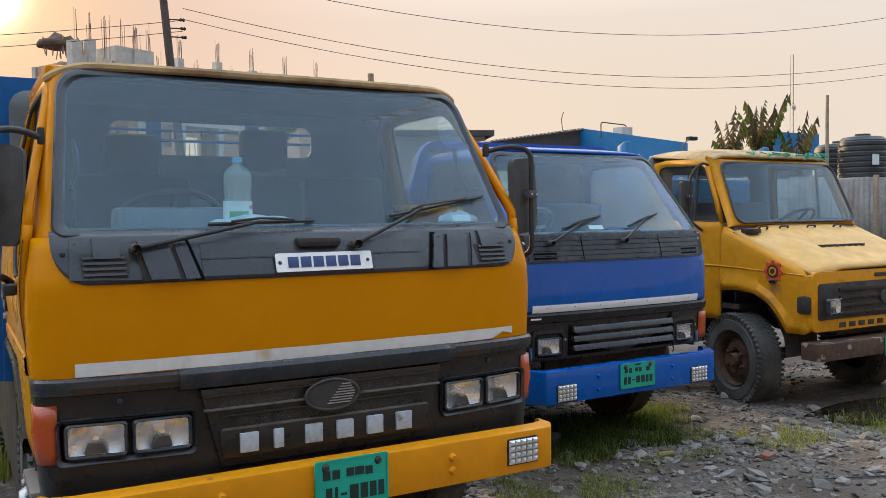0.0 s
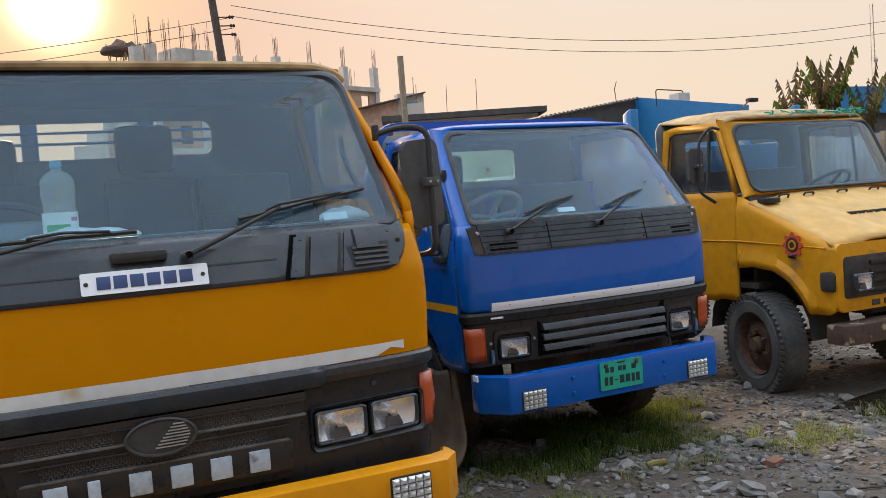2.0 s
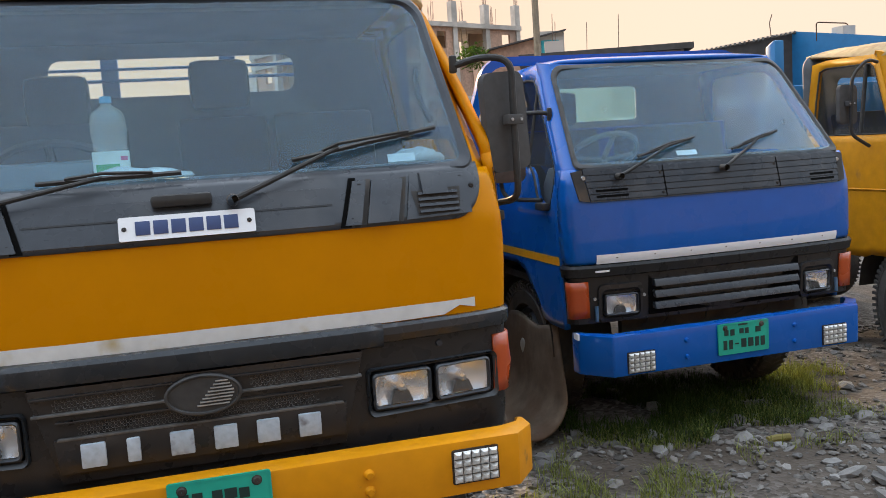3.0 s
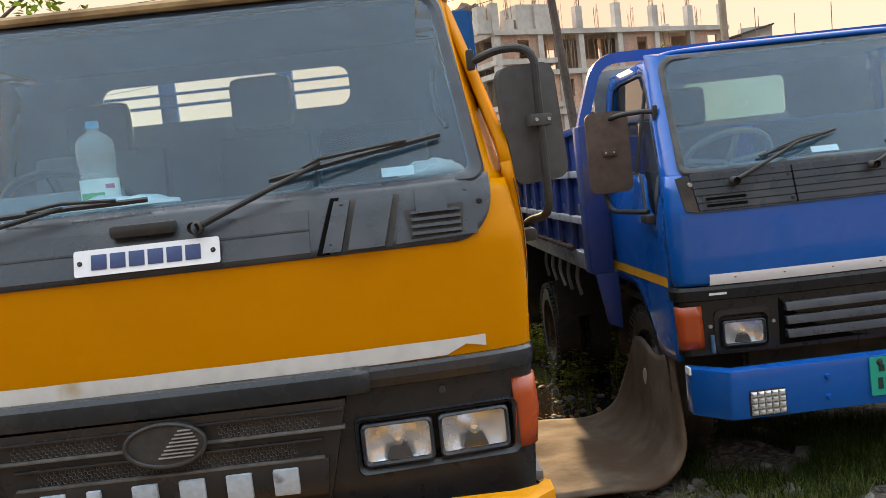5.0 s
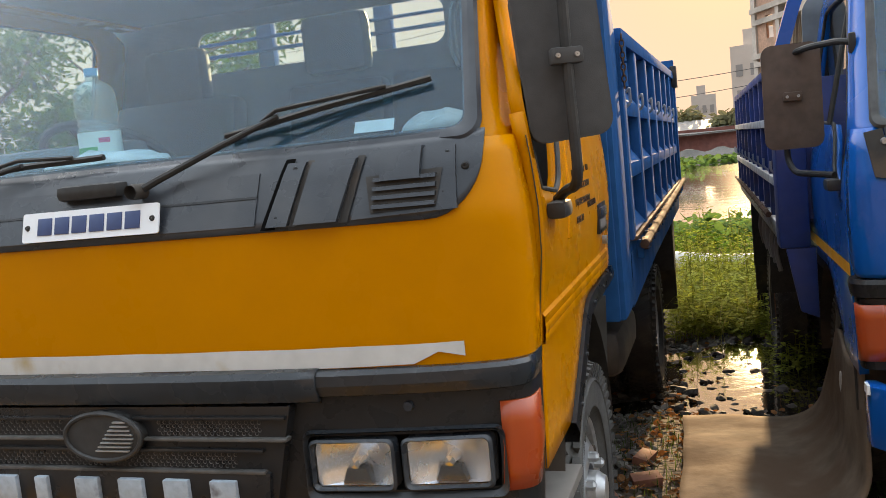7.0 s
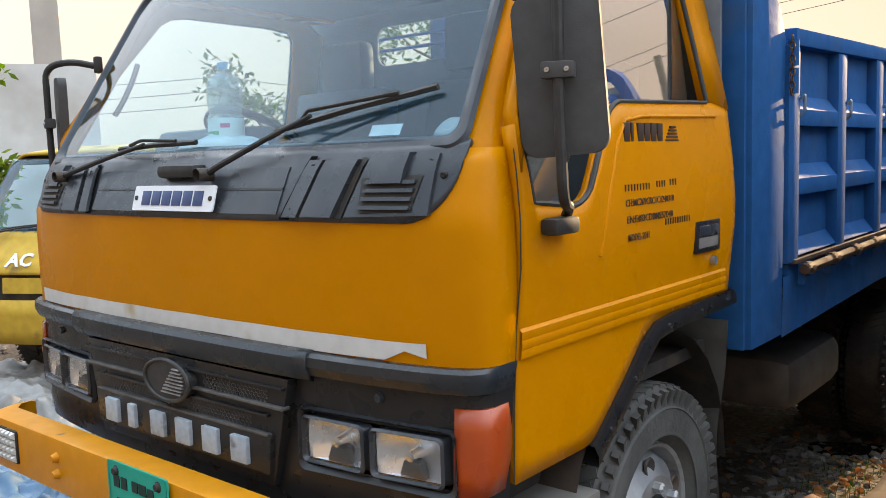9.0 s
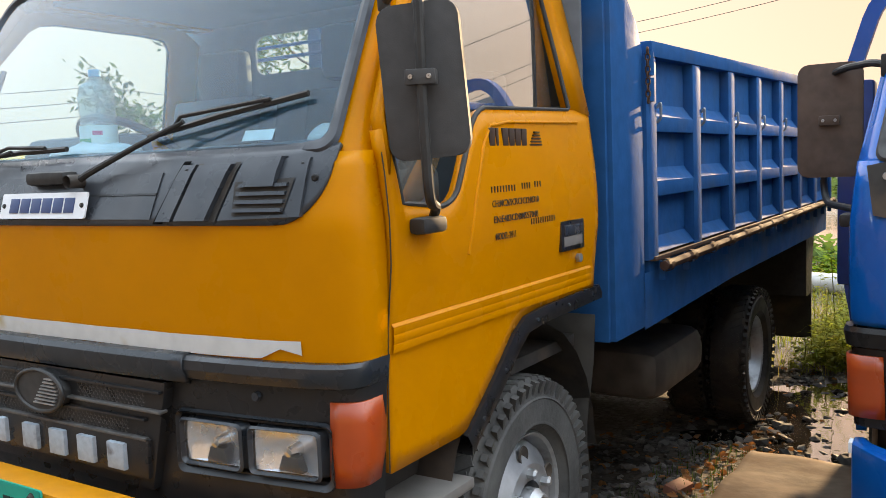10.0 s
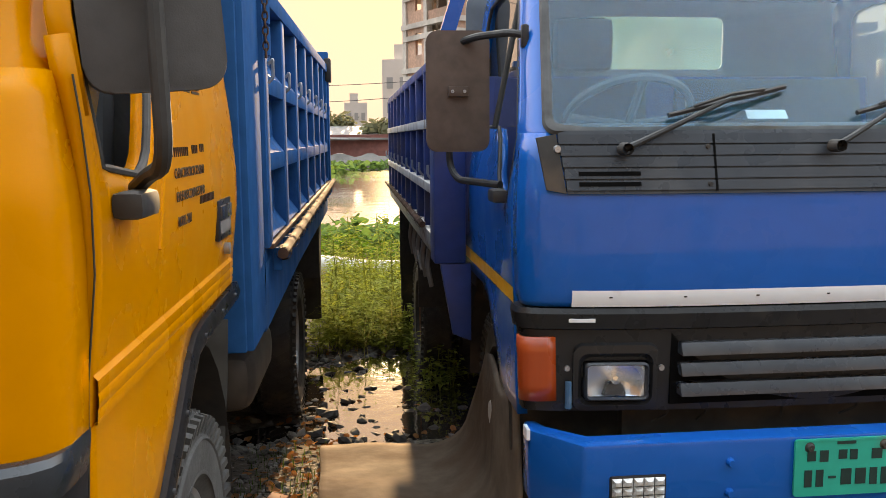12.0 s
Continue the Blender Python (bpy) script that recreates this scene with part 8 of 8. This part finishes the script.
def tree(x, y, height, spread, label, leaves=5200, leaf=0.11, trunk=0.14, mat=LEAF, limbs=11):
    """A tree: tapered trunk, bent limbs, twigs, and a loose crown of single leaves with gaps."""
    z0 = ground_z(x, y) - 0.05
    t = thing("tree", label, "tree", at=Matrix.Translation((x, y, z0)))
    bm = tube([(0, 0, 0), (0.08, 0.04, height * 0.25), (-0.05, 0.08, height * 0.5), (0.06, 0.0, height * 0.85)], trunk, 10, taper=trunk * 0.3)
    ends = []
    for k in range(limbs):
        a, h = 2.4 * k + rnd(-0.3, 0.3), height * rnd(0.3, 0.8)
        r = spread * rnd(0.55, 1.0)
        e = Vector((r * math.cos(a), r * math.sin(a), h + rnd(0.1, 0.35) * height))
        mid = Vector((e.x * 0.5, e.y * 0.5, h + (e.z - h) * 0.35))
        tube([(0, 0, h), mid, e], trunk * 0.38, 6, bm, taper=0.012)
        ends.append((mid, e))
        for q in range(4):
            s = mid.lerp(e, rnd(0.2, 0.9))
            f = s + Vector((rnd(-1, 1), rnd(-1, 1), rnd(-0.3, 0.8))) * spread * 0.28
            tube([s, s.lerp(f, 0.5) + Vector((0, 0, 0.05)), f], 0.014, 4, bm, taper=0.005)
            ends.append((s, f))
    part("trunk", bm, BARK, t)
    verts, faces = [], []
    for _ in range(leaves):
        s, f = random.choice(ends)
        c = s.lerp(f, rnd(0.35, 1.1)) + Vector((random.gauss(0, 1), random.gauss(0, 1), random.gauss(0, 0.8))) * spread * 0.085
        a = Vector((rnd(-1, 1), rnd(-1, 1), rnd(-1.0, 0.3))).normalized()
        sd = a.cross(Vector((rnd(-1, 1), rnd(-1, 1), 1))).normalized()
        le = leaf * rnd(0.6, 1.3)
        b = len(verts)
        verts += [tuple(c), tuple(c + a * le * 0.45 + sd * le * 0.22), tuple(c + a * le), tuple(c + a * le * 0.45 - sd * le * 0.22)]
        faces.append((b, b + 1, b + 2, b + 3))
    me = bpy.data.meshes.new("crown")
    me.from_pydata(verts, [], faces)
    me.materials.append(mat)
    cr = new("crown", me)
    cr.parent = t
    return t


tree(-7.0, 11.0, 5.6, 2.8, "leafy green tree beyond the trucks", 6500, 0.17)
tree(-10.5, 14.5, 6.5, 3.2, "leafy green tree at the yard's edge", 5500, 0.20)
tree(-10.6, 10.0, 5.4, 2.1, "loose-leaved tree at the yard's edge", 4200, 0.18)
tree(-8.7, 2.75, 2.6, 0.75, "young tree with bright green leaves", 1100, 0.14, 0.05, LEAF_BRIGHT, 7)


# dry palm-like plants, fence, tank and sheds beyond the old truck
def frond_tree(x, y, h, label):
    t = thing("banana_plant", label, "plant", "dry banana plants", at=Matrix.Translation((x, y, ground_z(x, y) - 0.05)))
    part("trunk", tube([(0, 0, 0), (0.1, 0, h * 0.5), (0.05, 0.05, h)], 0.11, 8, taper=0.07), BARK, t)
    for k in range(12):
        a, L = 0.53 * k + rnd(-0.2, 0.2), rnd(0.8, 1.35)
        verts, faces = [], []
        d = Vector((math.cos(a), math.sin(a), 0))
        sd = Vector((-d.y, d.x, 0))
        rise = rnd(1.5, 2.6)
        spine = []
        for q in range(13):
            s = q / 12 * L
            spine.append(Vector((0.05, 0.05, h)) + d * s * 0.55 + Vector((0, 0, rise * s - 0.75 * s * s / L)))
            verts.append(tuple(spine[-1]))
        for q in range(12):
            for sg in (-1, 1):
                wdt = 0.175 * math.sin(math.pi * (q + 1) / 13) * rnd(0.5, 1.2)
                e = spine[q].lerp(spine[q + 1], 0.5) + sd * sg * wdt + d * 0.05 - Vector((0, 0, rnd(0.05, 0.30)))
                verts += [tuple(e - d * L * 0.016), tuple(e + d * L * 0.016)]
                faces.append((q, len(verts) - 2, len(verts) - 1, q + 1))
        me = bpy.data.meshes.new("frond")
        me.from_pydata(verts, [], faces)
        me.materials.append(BANANA if k % 5 else LEAF)
        f = new("frond", me)
        f.parent = t
    return t


for x, y, h in ((19.2, 15.2, 3.4), (20.1, 15.0, 3.9), (20.9, 15.3, 3.7), (21.5, 14.6, 3.1)):
    frond_tree(x, y, h, "ragged half-dry banana plant over the fence")
FE = thing("fence", "weathered corrugated sheet fence", "fence", at=Matrix())
o, u = Vector((12.0, 17.6, 0)), Vector((1.0, -0.55, 0)).normalized()
for k in range(26):
    n = Vector((-u.y, u.x, 0))
    rows = []
    for z in (-0.3, 2.47 + rnd(-0.05, 0.05)):
        rows.append([tuple(o + u * (k * 0.62 + 0.62 * i / 16) + n * 0.022 * math.sin(i * math.pi / 2) + Vector((0, 0, z))) for i in range(17)])
    thick(part("fence_panel", grid(rows), SHEET_GREY, FE), 0.004)
for k in range(9):
    p = o + u * (k * 1.86)
    part("fence_post", box(p.x - 0.06, p.x + 0.06, p.y - 0.10, p.y + 0.02, -0.3, 2.55, 0.01), WOOD_POLE, FE)
TK = thing("water_tank", "black ribbed plastic water tank", "tank", at=Matrix.Translation((22.35, 13.0, 0)))
part("tank_shell", lathe([(2.50, 0.001), (2.50, 0.66)] + [(2.50 + 0.155 * k + d, 0.66 + e) for k in range(7) for d, e in ((0.0, 0.0), (0.03, 0.02), (0.11, 0.02), (0.14, 0.0))] + [(3.60, 0.66), (3.70, 0.55), (3.72, 0.40), (3.74, 0.22), (3.80, 0.21), (3.80, 0.001)], 32, "z"), TANK, TK)
part("stand", box(-0.7, 0.7, -0.6, 0.6, -0.3, 2.50, 0.02), CONCRETE, TK)
part("paper_label", box(-0.55, -0.25, -0.70, -0.685, 2.85, 3.15), PAPER, TK)
TK2 = copy_thing(TK, Matrix.Translation((23.15, 14.4, -0.08)))
tagged(TK2, "grey ribbed plastic water tank behind the other", "tank")
bm = tube([(20.72, 13.0, -0.3), (20.72, 13.0, 4.85)], 0.055, 8, taper=0.045)
single("bamboo_pole", bm, WOOD_POLE, "weathered upright bamboo pole by the fence", "pole", "bare poles")

bm = tube([(6.75, 13.9, -0.4), (6.72, 13.9, 4.6)], 0.085, 8, taper=0.07)
single("bamboo_pole", bm, WOOD_POLE, "thick upright bamboo pole behind the blue truck", "pole", "bare poles")

# brick hut with a teal door high on a wall, flat-roofed house, blue-fronted shed
HU = thing("brick_hut", "brick hut with a teal metal door", "building", at=Matrix())
o, u = Vector((14.2, 38.5, 0)), Vector((1, -0.12, 0)).normalized()
bm = bmesh.new()
n = Vector((-u.y, u.x, 0))
p = [o, o + u * 3.5]
prof = [(0, 0.0), (3.5, 0.0), (3.5, 7.05), (0, 6.35)]
lo = [bm.verts.new(o + u * a + Vector((0, 0, z))) for a, z in prof]
hi = [bm.verts.new(o + u * a + n * 5 + Vector((0, 0, z))) for a, z in prof]
bm.faces.new(lo), bm.faces.new(hi)
for k in range(4):
    bm.faces.new((lo[k], lo[(k + 1) % 4], hi[(k + 1) % 4], hi[k]))
part("wall", bm, BRICK_WALL, HU)
wall_block(HU, o, u, 2.35, 3.75, 0, 7.15, 0.6, CONCRETE, "corner_wall", -0.05)
wall_block(HU, o, u, 2.55, 3.45, 5.35, 6.70, 0.1, TEAL, "door", -0.12)
bm = prism([(-0.2, 6.33), (3.8, 7.13), (3.8, 7.2), (-0.2, 6.4)], "y", -0.3, 5.2)
bm.transform(Matrix.Translation(o) @ Matrix.Rotation(math.atan2(u.y, u.x), 4, "Z"))
part("roof", bm, ROOF_DARK, HU)
tagged(new("bush", bush("bush", (13.2, 38.3, 6.1), (0.8, 0.6, 0.7), 500, 0.2, LEAF, "")), "small bush beside the brick hut", "bush", kind="stuff")
FL = thing("flat_house", "grey flat-roofed house with a dark slab roof", "building", at=Matrix())
o, u = Vector((12.2, 28.3, 0)), Vector((1, -0.40, 0)).normalized()
wall_block(FL, o, u, 0, 5.7, -0.3, 4.70, 6, PINK_WALL, "wall")
wall_block(FL, o, u, -0.4, 6.0, 4.70, 4.92, 6.8, ROOF_DARK, "roof_slab", -0.4)
wall_block(FL, o, u, 0.6, 1.3, 4.92, 5.45, 0.6, PINK_WALL, "roof_box", 0.6)
bm = bmesh.new()
for a in (0.4, 0.9, 1.0, 2.2, 3.4):
    q = o + u * a + Vector((-u.y, u.x, 0)) * 0.8
    tube([(q.x, q.y, 4.85), (q.x + 0.04, q.y, 4.85 + rnd(0.9, 1.7))], 0.014, 4, bm)
part("rebar", bm, REBAR, FL)["kind"] = "stuff"
SB = thing("blue_shed", "long shed with a bright blue sheet front", "building", at=Matrix())
c0, c1, c2 = Vector((15.0, 22.0, 0)), Vector((18.95, 22.0, 0)), Vector((20.32, 18.0, 0))
for a, b, za, zb, mat in ((c0, c1, 4.05, 4.62, ROOF_DARK), (c1, c2, 4.70, 3.88, SHED_BLUE)):
    bm = bmesh.new()
    q = [a, b, b + Vector((0, 6, 0)), a + Vector((0, 6, 0))]
    lo = [bm.verts.new((p.x, p.y, -0.2)) for p in q]
    hi = [bm.verts.new((p.x, p.y, z)) for p, z in zip(q, (za, zb, zb, za))]
    bm.faces.new(lo), bm.faces.new(hi)
    for k in range(4):
        bm.faces.new((lo[k], lo[(k + 1) % 4], hi[(k + 1) % 4], hi[k]))
    part("wall", bm, mat, SB)
for k in range(24):
    p, q = c0.lerp(c1, k / 23), c0.lerp(c1, k / 23) + Vector((0, 6, 0))
    part("roof_rib", tube([(p.x, p.y - 0.15, 4.08 + 0.57 * k / 23), (q.x, q.y, 4.08 + 0.57 * k / 23)], 0.05, 5), SHEET_GREY, SB)
part("vent_pipe", tube(bend([(18.77, 20.6, 4.2), (18.77, 20.6, 4.77), (19.85, 20.5, 4.70), (19.85, 20.5, 4.2)], 0.1), 0.02, 6), RUST, SB)
part("chimney_box", box(19.58, 20.05, 20.4, 20.9, 3.9, 4.62), CONCRETE, SB)
part("antenna", tube([(18.24, 22.1, 4.5), (18.18, 22.1, 5.0), (18.28, 22.1, 5.27)], 0.018, 5), REBAR, SB)
SB2 = thing("blue_shed", "farther blue sheet roof", "building", at=Matrix())
part("wall", box(20.4, 27.0, 18.2, 24, -0.2, 3.55), ROOF_DARK, SB2)
part("fascia", box(24.3, 27.1, 18.0, 18.5, 3.50, 4.42), SHED_BLUE, SB2)
LP = thing("street_lamp", "small flood lamp on a thin pole", "lamp", at=Matrix.Translation((19.1, 17.0, 0.15)))
part("pole", tube([(0, 0, 0), (0, 0, 3.55), (0.25, 0, 3.75)], 0.03, 6), REBAR, LP)
part("lamp_head", box(0.2, 0.55, -0.1, 0.1, 3.70, 3.82, 0.03), CHASSIS, LP)

# lattice mast
MA = thing("radio_mast", "slender lattice radio mast in the haze", "mast", at=Matrix.Translation((117.4, 90, 0)))
for a in (0, 2.09, 4.19):
    part("leg", tube([(0.45 * math.cos(a), 0.45 * math.sin(a), 0), (0.25 * math.cos(a), 0.25 * math.sin(a), 27.0)], 0.028, 4), REBAR, MA)
bm = bmesh.new()
for k in range(40):
    a = (0, 2.09, 4.19)[k % 3]
    b = a + 2.09
    z = 0.6 * k
    tube([(0.4 * math.cos(a), 0.4 * math.sin(a), z), (0.4 * math.cos(b), 0.4 * math.sin(b), z + 0.6)], 0.014, 3, bm)
part("lattice", bm, REBAR, MA)
part("dish", lathe([(0.0, 0.001), (0.12, 0.3), (0.3, 0.5)], 14, "y", centre=(0.3, -0.4, 18.5)), PINK_WALL, MA)

# leaning concrete pole with insulators and its wires
PO = thing("power_pole", "leaning concrete power pole with insulators", "pole", at=Matrix())
part("shaft", tube([(8.62, 38.2, -0.5), (7.42, 38.2, 13.5)], 0.24, 8, taper=0.17), POLE, PO)
for z in (10.0, 10.4, 10.8):
    part("insulator", lathe([(-0.12, 0.05), (-0.06, 0.09), (0.0, 0.05), (0.06, 0.09), (0.12, 0.05)], 10, "x", centre=(8.12 - 0.0857 * (z - 10) + 0.30, 37.95, z)), CHASSIS, PO)
    part("bracket", tube([(7.72, 38.1, z), (8.42 - 0.0857 * (z - 10), 37.95, z)], 0.03, 5), RUST, PO)


def wire(a, b, sag, r=0.018):
    a, b = Vector(a), Vector(b)
    pts = [a.lerp(b, t) - Vector((0, 0, 4 * sag * t * (1 - t))) for t in (k / 24 for k in range(25))]
    return single("power_line", tube(pts, r, 4), WIRE, "thin sagging overhead wire", "wire", "overhead wires")


for z, zl, zr in ((10.8, 9.6, 9.2), (10.3, 8.9, 8.5)):
    wire((8.4, 38.0, z), (-34, 52, zl), 1.2)
    wire((8.4, 38.0, z + 0.55), (52, 30, zr + 1.9), 2.0)
wire((8.0, 38.0, 13.3), (52, 28, 14.0), 2.4)
wire((8.0, 38.0, 13.3), (-30, 40, 12.0), 1.2)
single("concrete_pole", tube([(-30.5, 22.2, -1), (-30.45, 22.2, 5.7)], 0.14, 8, taper=0.10), CONCRETE, "slim concrete pole with wires beyond the yard", "pole")
for z in (4.0, 4.6, 5.2):
    wire((-30.45, 22.2, z + 0.2), (-46, 2.0, z), 0.5, 0.022)
    wire((-30.45, 22.2, z + 0.2), (-20, 57, z - 0.4), 0.8, 0.022)
single("concrete_pole", tube([(-20, 57, -1), (-20, 57, 6.0)], 0.16, 8, taper=0.11), CONCRETE, "slim concrete pole beyond the pond", "pole")
wire((-20, 57, 4.2), (7.55, 61.45, 4.6), 0.7, 0.03)
wire((-20, 57, 5.3), (7.55, 61.45, 5.6), 0.6, 0.03)

# unseen plain wall, added behind the walk to dim reflections and light on the fronts
single("wall_south", box(-32, 40, -10.4, -10.0, -0.3, 4.2), UNSEEN_WALL, "brown wall added unseen behind the walk", "wall", kind="structure")

# ---- the yard's other side: white wall with an unfinished storey, red scrap cab, another old truck ----
WH = thing("white_building", "whitewashed wall with a raw concrete frame above", "building", at=Matrix())
o, u = Vector((-15.2, 1.0, 0)), Vector((2.9, 5.4, 0)).normalized()
wall_block(WH, o, u, -8.0, 6.2, -0.6, 3.25, 0.3, WHITE_WALL, "wall")
for a in (5.45, 1.2, -3.0):
    wall_block(WH, o, u, a - 0.22, a + 0.22, 3.25, 5.9, 0.4, CONCRETE, "column", 0.0)
wall_block(WH, o, u, -8.0, 6.0, 5.3, 5.95, 0.5, CONCRETE, "beam")
wall_block(WH, o, u, -8.0, 6.0, 5.95, 6.15, 9.0, CONCRETE, "roof_slab")
RC = thing("scrap_cab", "stripped red truck cab shell without doors or glass", "cab", at=pose(-7.05, 1.16, ground_z(-7.05, 1.16) + 0.15, 0, 0, 35))
part("roof", prism(rounded(-0.8, 0.8, -0.7, 0.7, 0.15), "z", 1.72, 1.80, 0.03), RED_PAINT, RC)
part("floor", box(-0.85, 0.85, -0.75, 0.75, 0.45, 0.58, 0.02), RED_PAINT, RC)
part("front_panel", box(-0.85, 0.85, -0.78, -0.70, 0.45, 0.95, 0.03), RED_PAINT, RC)
part("back_panel", box(-0.85, 0.85, 0.70, 0.76, 0.45, 1.15, 0.03), RED_PAINT, RC)
for sx in (-1, 1):
    part("front_pillar", tube(bend([(sx * 0.82, -0.74, 0.55), (sx * 0.82, -0.74, 0.98), (sx * 0.78, -0.45, 1.72)], 0.15), 0.055, 8), RED_PAINT, RC)
    part("back_pillar", tube(bend([(sx * 0.82, 0.70, 0.55), (sx * 0.80, 0.70, 1.2), (sx * 0.76, 0.62, 1.74)], 0.15), 0.055, 8), RED_PAINT, RC)
    part("sill", tube([(sx * 0.84, -0.74, 0.56), (sx * 0.84, 0.72, 0.56)], 0.06, 8), RED_PAINT, RC)
    rot = Matrix() if sx > 0 else Matrix.Rotation(math.pi, 4, "Z")
    wheel(TYRE, RUST, 0.36, 0.18, RC, Matrix.Translation((sx * 0.72, 0.1, 0.34)) @ rot, holes=False)
part("engine", box(-0.4, 0.4, -0.5, 0.5, 0.58, 1.1, 0.06), CHASSIS, RC)
steering(RC, 0.35, -0.15, 1.2)
ST = thing("scrap_truck", "pale yellow scrap truck with white letters and torn lower panel", "truck", at=pose(-3.42, 1.21, -0.05, 0, 0, 28))
SS = Skin([(0.30, 0.03, 0.74, 0.20), (0.62, 0.0, 0.76, 0.18), (0.86, 0.02, 0.77, 0.20), (1.06, 0.17, 0.76, 0.32), (1.56, 0.52, 0.68, 0.68), (1.62, 0.56, 0.66, 0.72)])
SC = part("cab_shell", skin_sheet(SS, [0.82, 0.84, 0.88, 0.94, 1.0, 1.05, 1.09]), YELLOW_PALE, ST, "pale yellow dented nose")
thick(SC, 0.012)
thick(part("lower_panel", skin_sheet(SS, [0.36, 0.45, 0.55, 0.655]), YELLOW_PALE, ST, "torn yellow lower panel"), 0.012)
part("panel_gap", skin_sheet(SS, [0.64, 0.70, 0.76, 0.83], -0.03), CHASSIS, ST)
part("middle_panel", SS.patch(-0.36, 0.70, 0.70, 0.80, 0.0, 0.02, 10, 2), YELLOW_PALE, ST)
part("head_lamp", SS.patch(-0.745, -0.46, 0.665, 0.815, 0.012, 0.05, 8, 3), SHEET_PLASTIC, ST, "cloudy grey-blue head lamp")
bm = SS.ring(lean(rounded(-0.71, 0.71, 1.09, 1.56, 0.06), 1.09, 1.56, 0.92), [(math.copysign(SS.at(z)[1], x) if abs(x) > 0.62 else x, z) for x, z in rounded(-0.76, 0.76, 1.07, 1.615, 0.012)])
thick(part("windscreen_surround", bm, RUBBER, SC), 0.03)
rows = []
for j in range(7):
    z = 1.08 + 0.49 * j / 6
    e = 0.72 * (1 - 0.08 * (z - 1.09) / 0.47)
    rows.append([SS.point(-e + 2 * e * i / 14, z, 0.0) for i in range(15)])
part("windscreen", grid(rows), WINDSCREEN, SC).visible_shadow = False
wiper(SC, SS, (-0.60, 1.07), (-0.35, 1.11), (-0.55, 1.09), (-0.05, 1.14))
thick(part("roof", grid(roof_rows(SS, 1.615, 1.5, 0.66, 1.66, 0.03)), YELLOW_PALE, SC), 0.02)
for s in (-1, 1):
    rows = [[(s * (SS.at(z)[1]), SS.at(z)[2] + (1.5 - SS.at(z)[2]) * i / 8, z) for i in range(9)] for z in (0.36, 0.62, 0.9, 1.06)]
    thick(part("side_panel", grid(rows), YELLOW_PALE, SC), 0.02)
    part("roof_pillar", tube([(s * 0.74, 1.45, 1.06), (s * 0.65, 1.47, 1.63)], 0.05, 6), YELLOW_PALE, SC)
    rot = Matrix() if s > 0 else Matrix.Rotation(math.pi, 4, "Z")
    wheel(TYRE_DARK, RUST, 0.34, 0.18, ST, Matrix.Translation((s * 0.62, 0.85, 0.32)) @ rot, holes=False)
part("back_wall", box(-0.70, 0.70, 1.48, 1.50, 0.36, 1.25), CHASSIS, SC)
part("dashboard", box(-0.68, 0.68, 0.36, 0.60, 0.95, 1.08, 0.03), DASH, SC)
me = lettering("AC", 0.135, WHITE_PLATE, "white_lettering", bold=0.004)
lt = new("white_lettering", me)
lt.parent = SC
lt.matrix_basis = Matrix.Translation(SS.point(-0.335, 0.878, 0.012)) @ Matrix.Rotation(radians(-36), 4, "X")
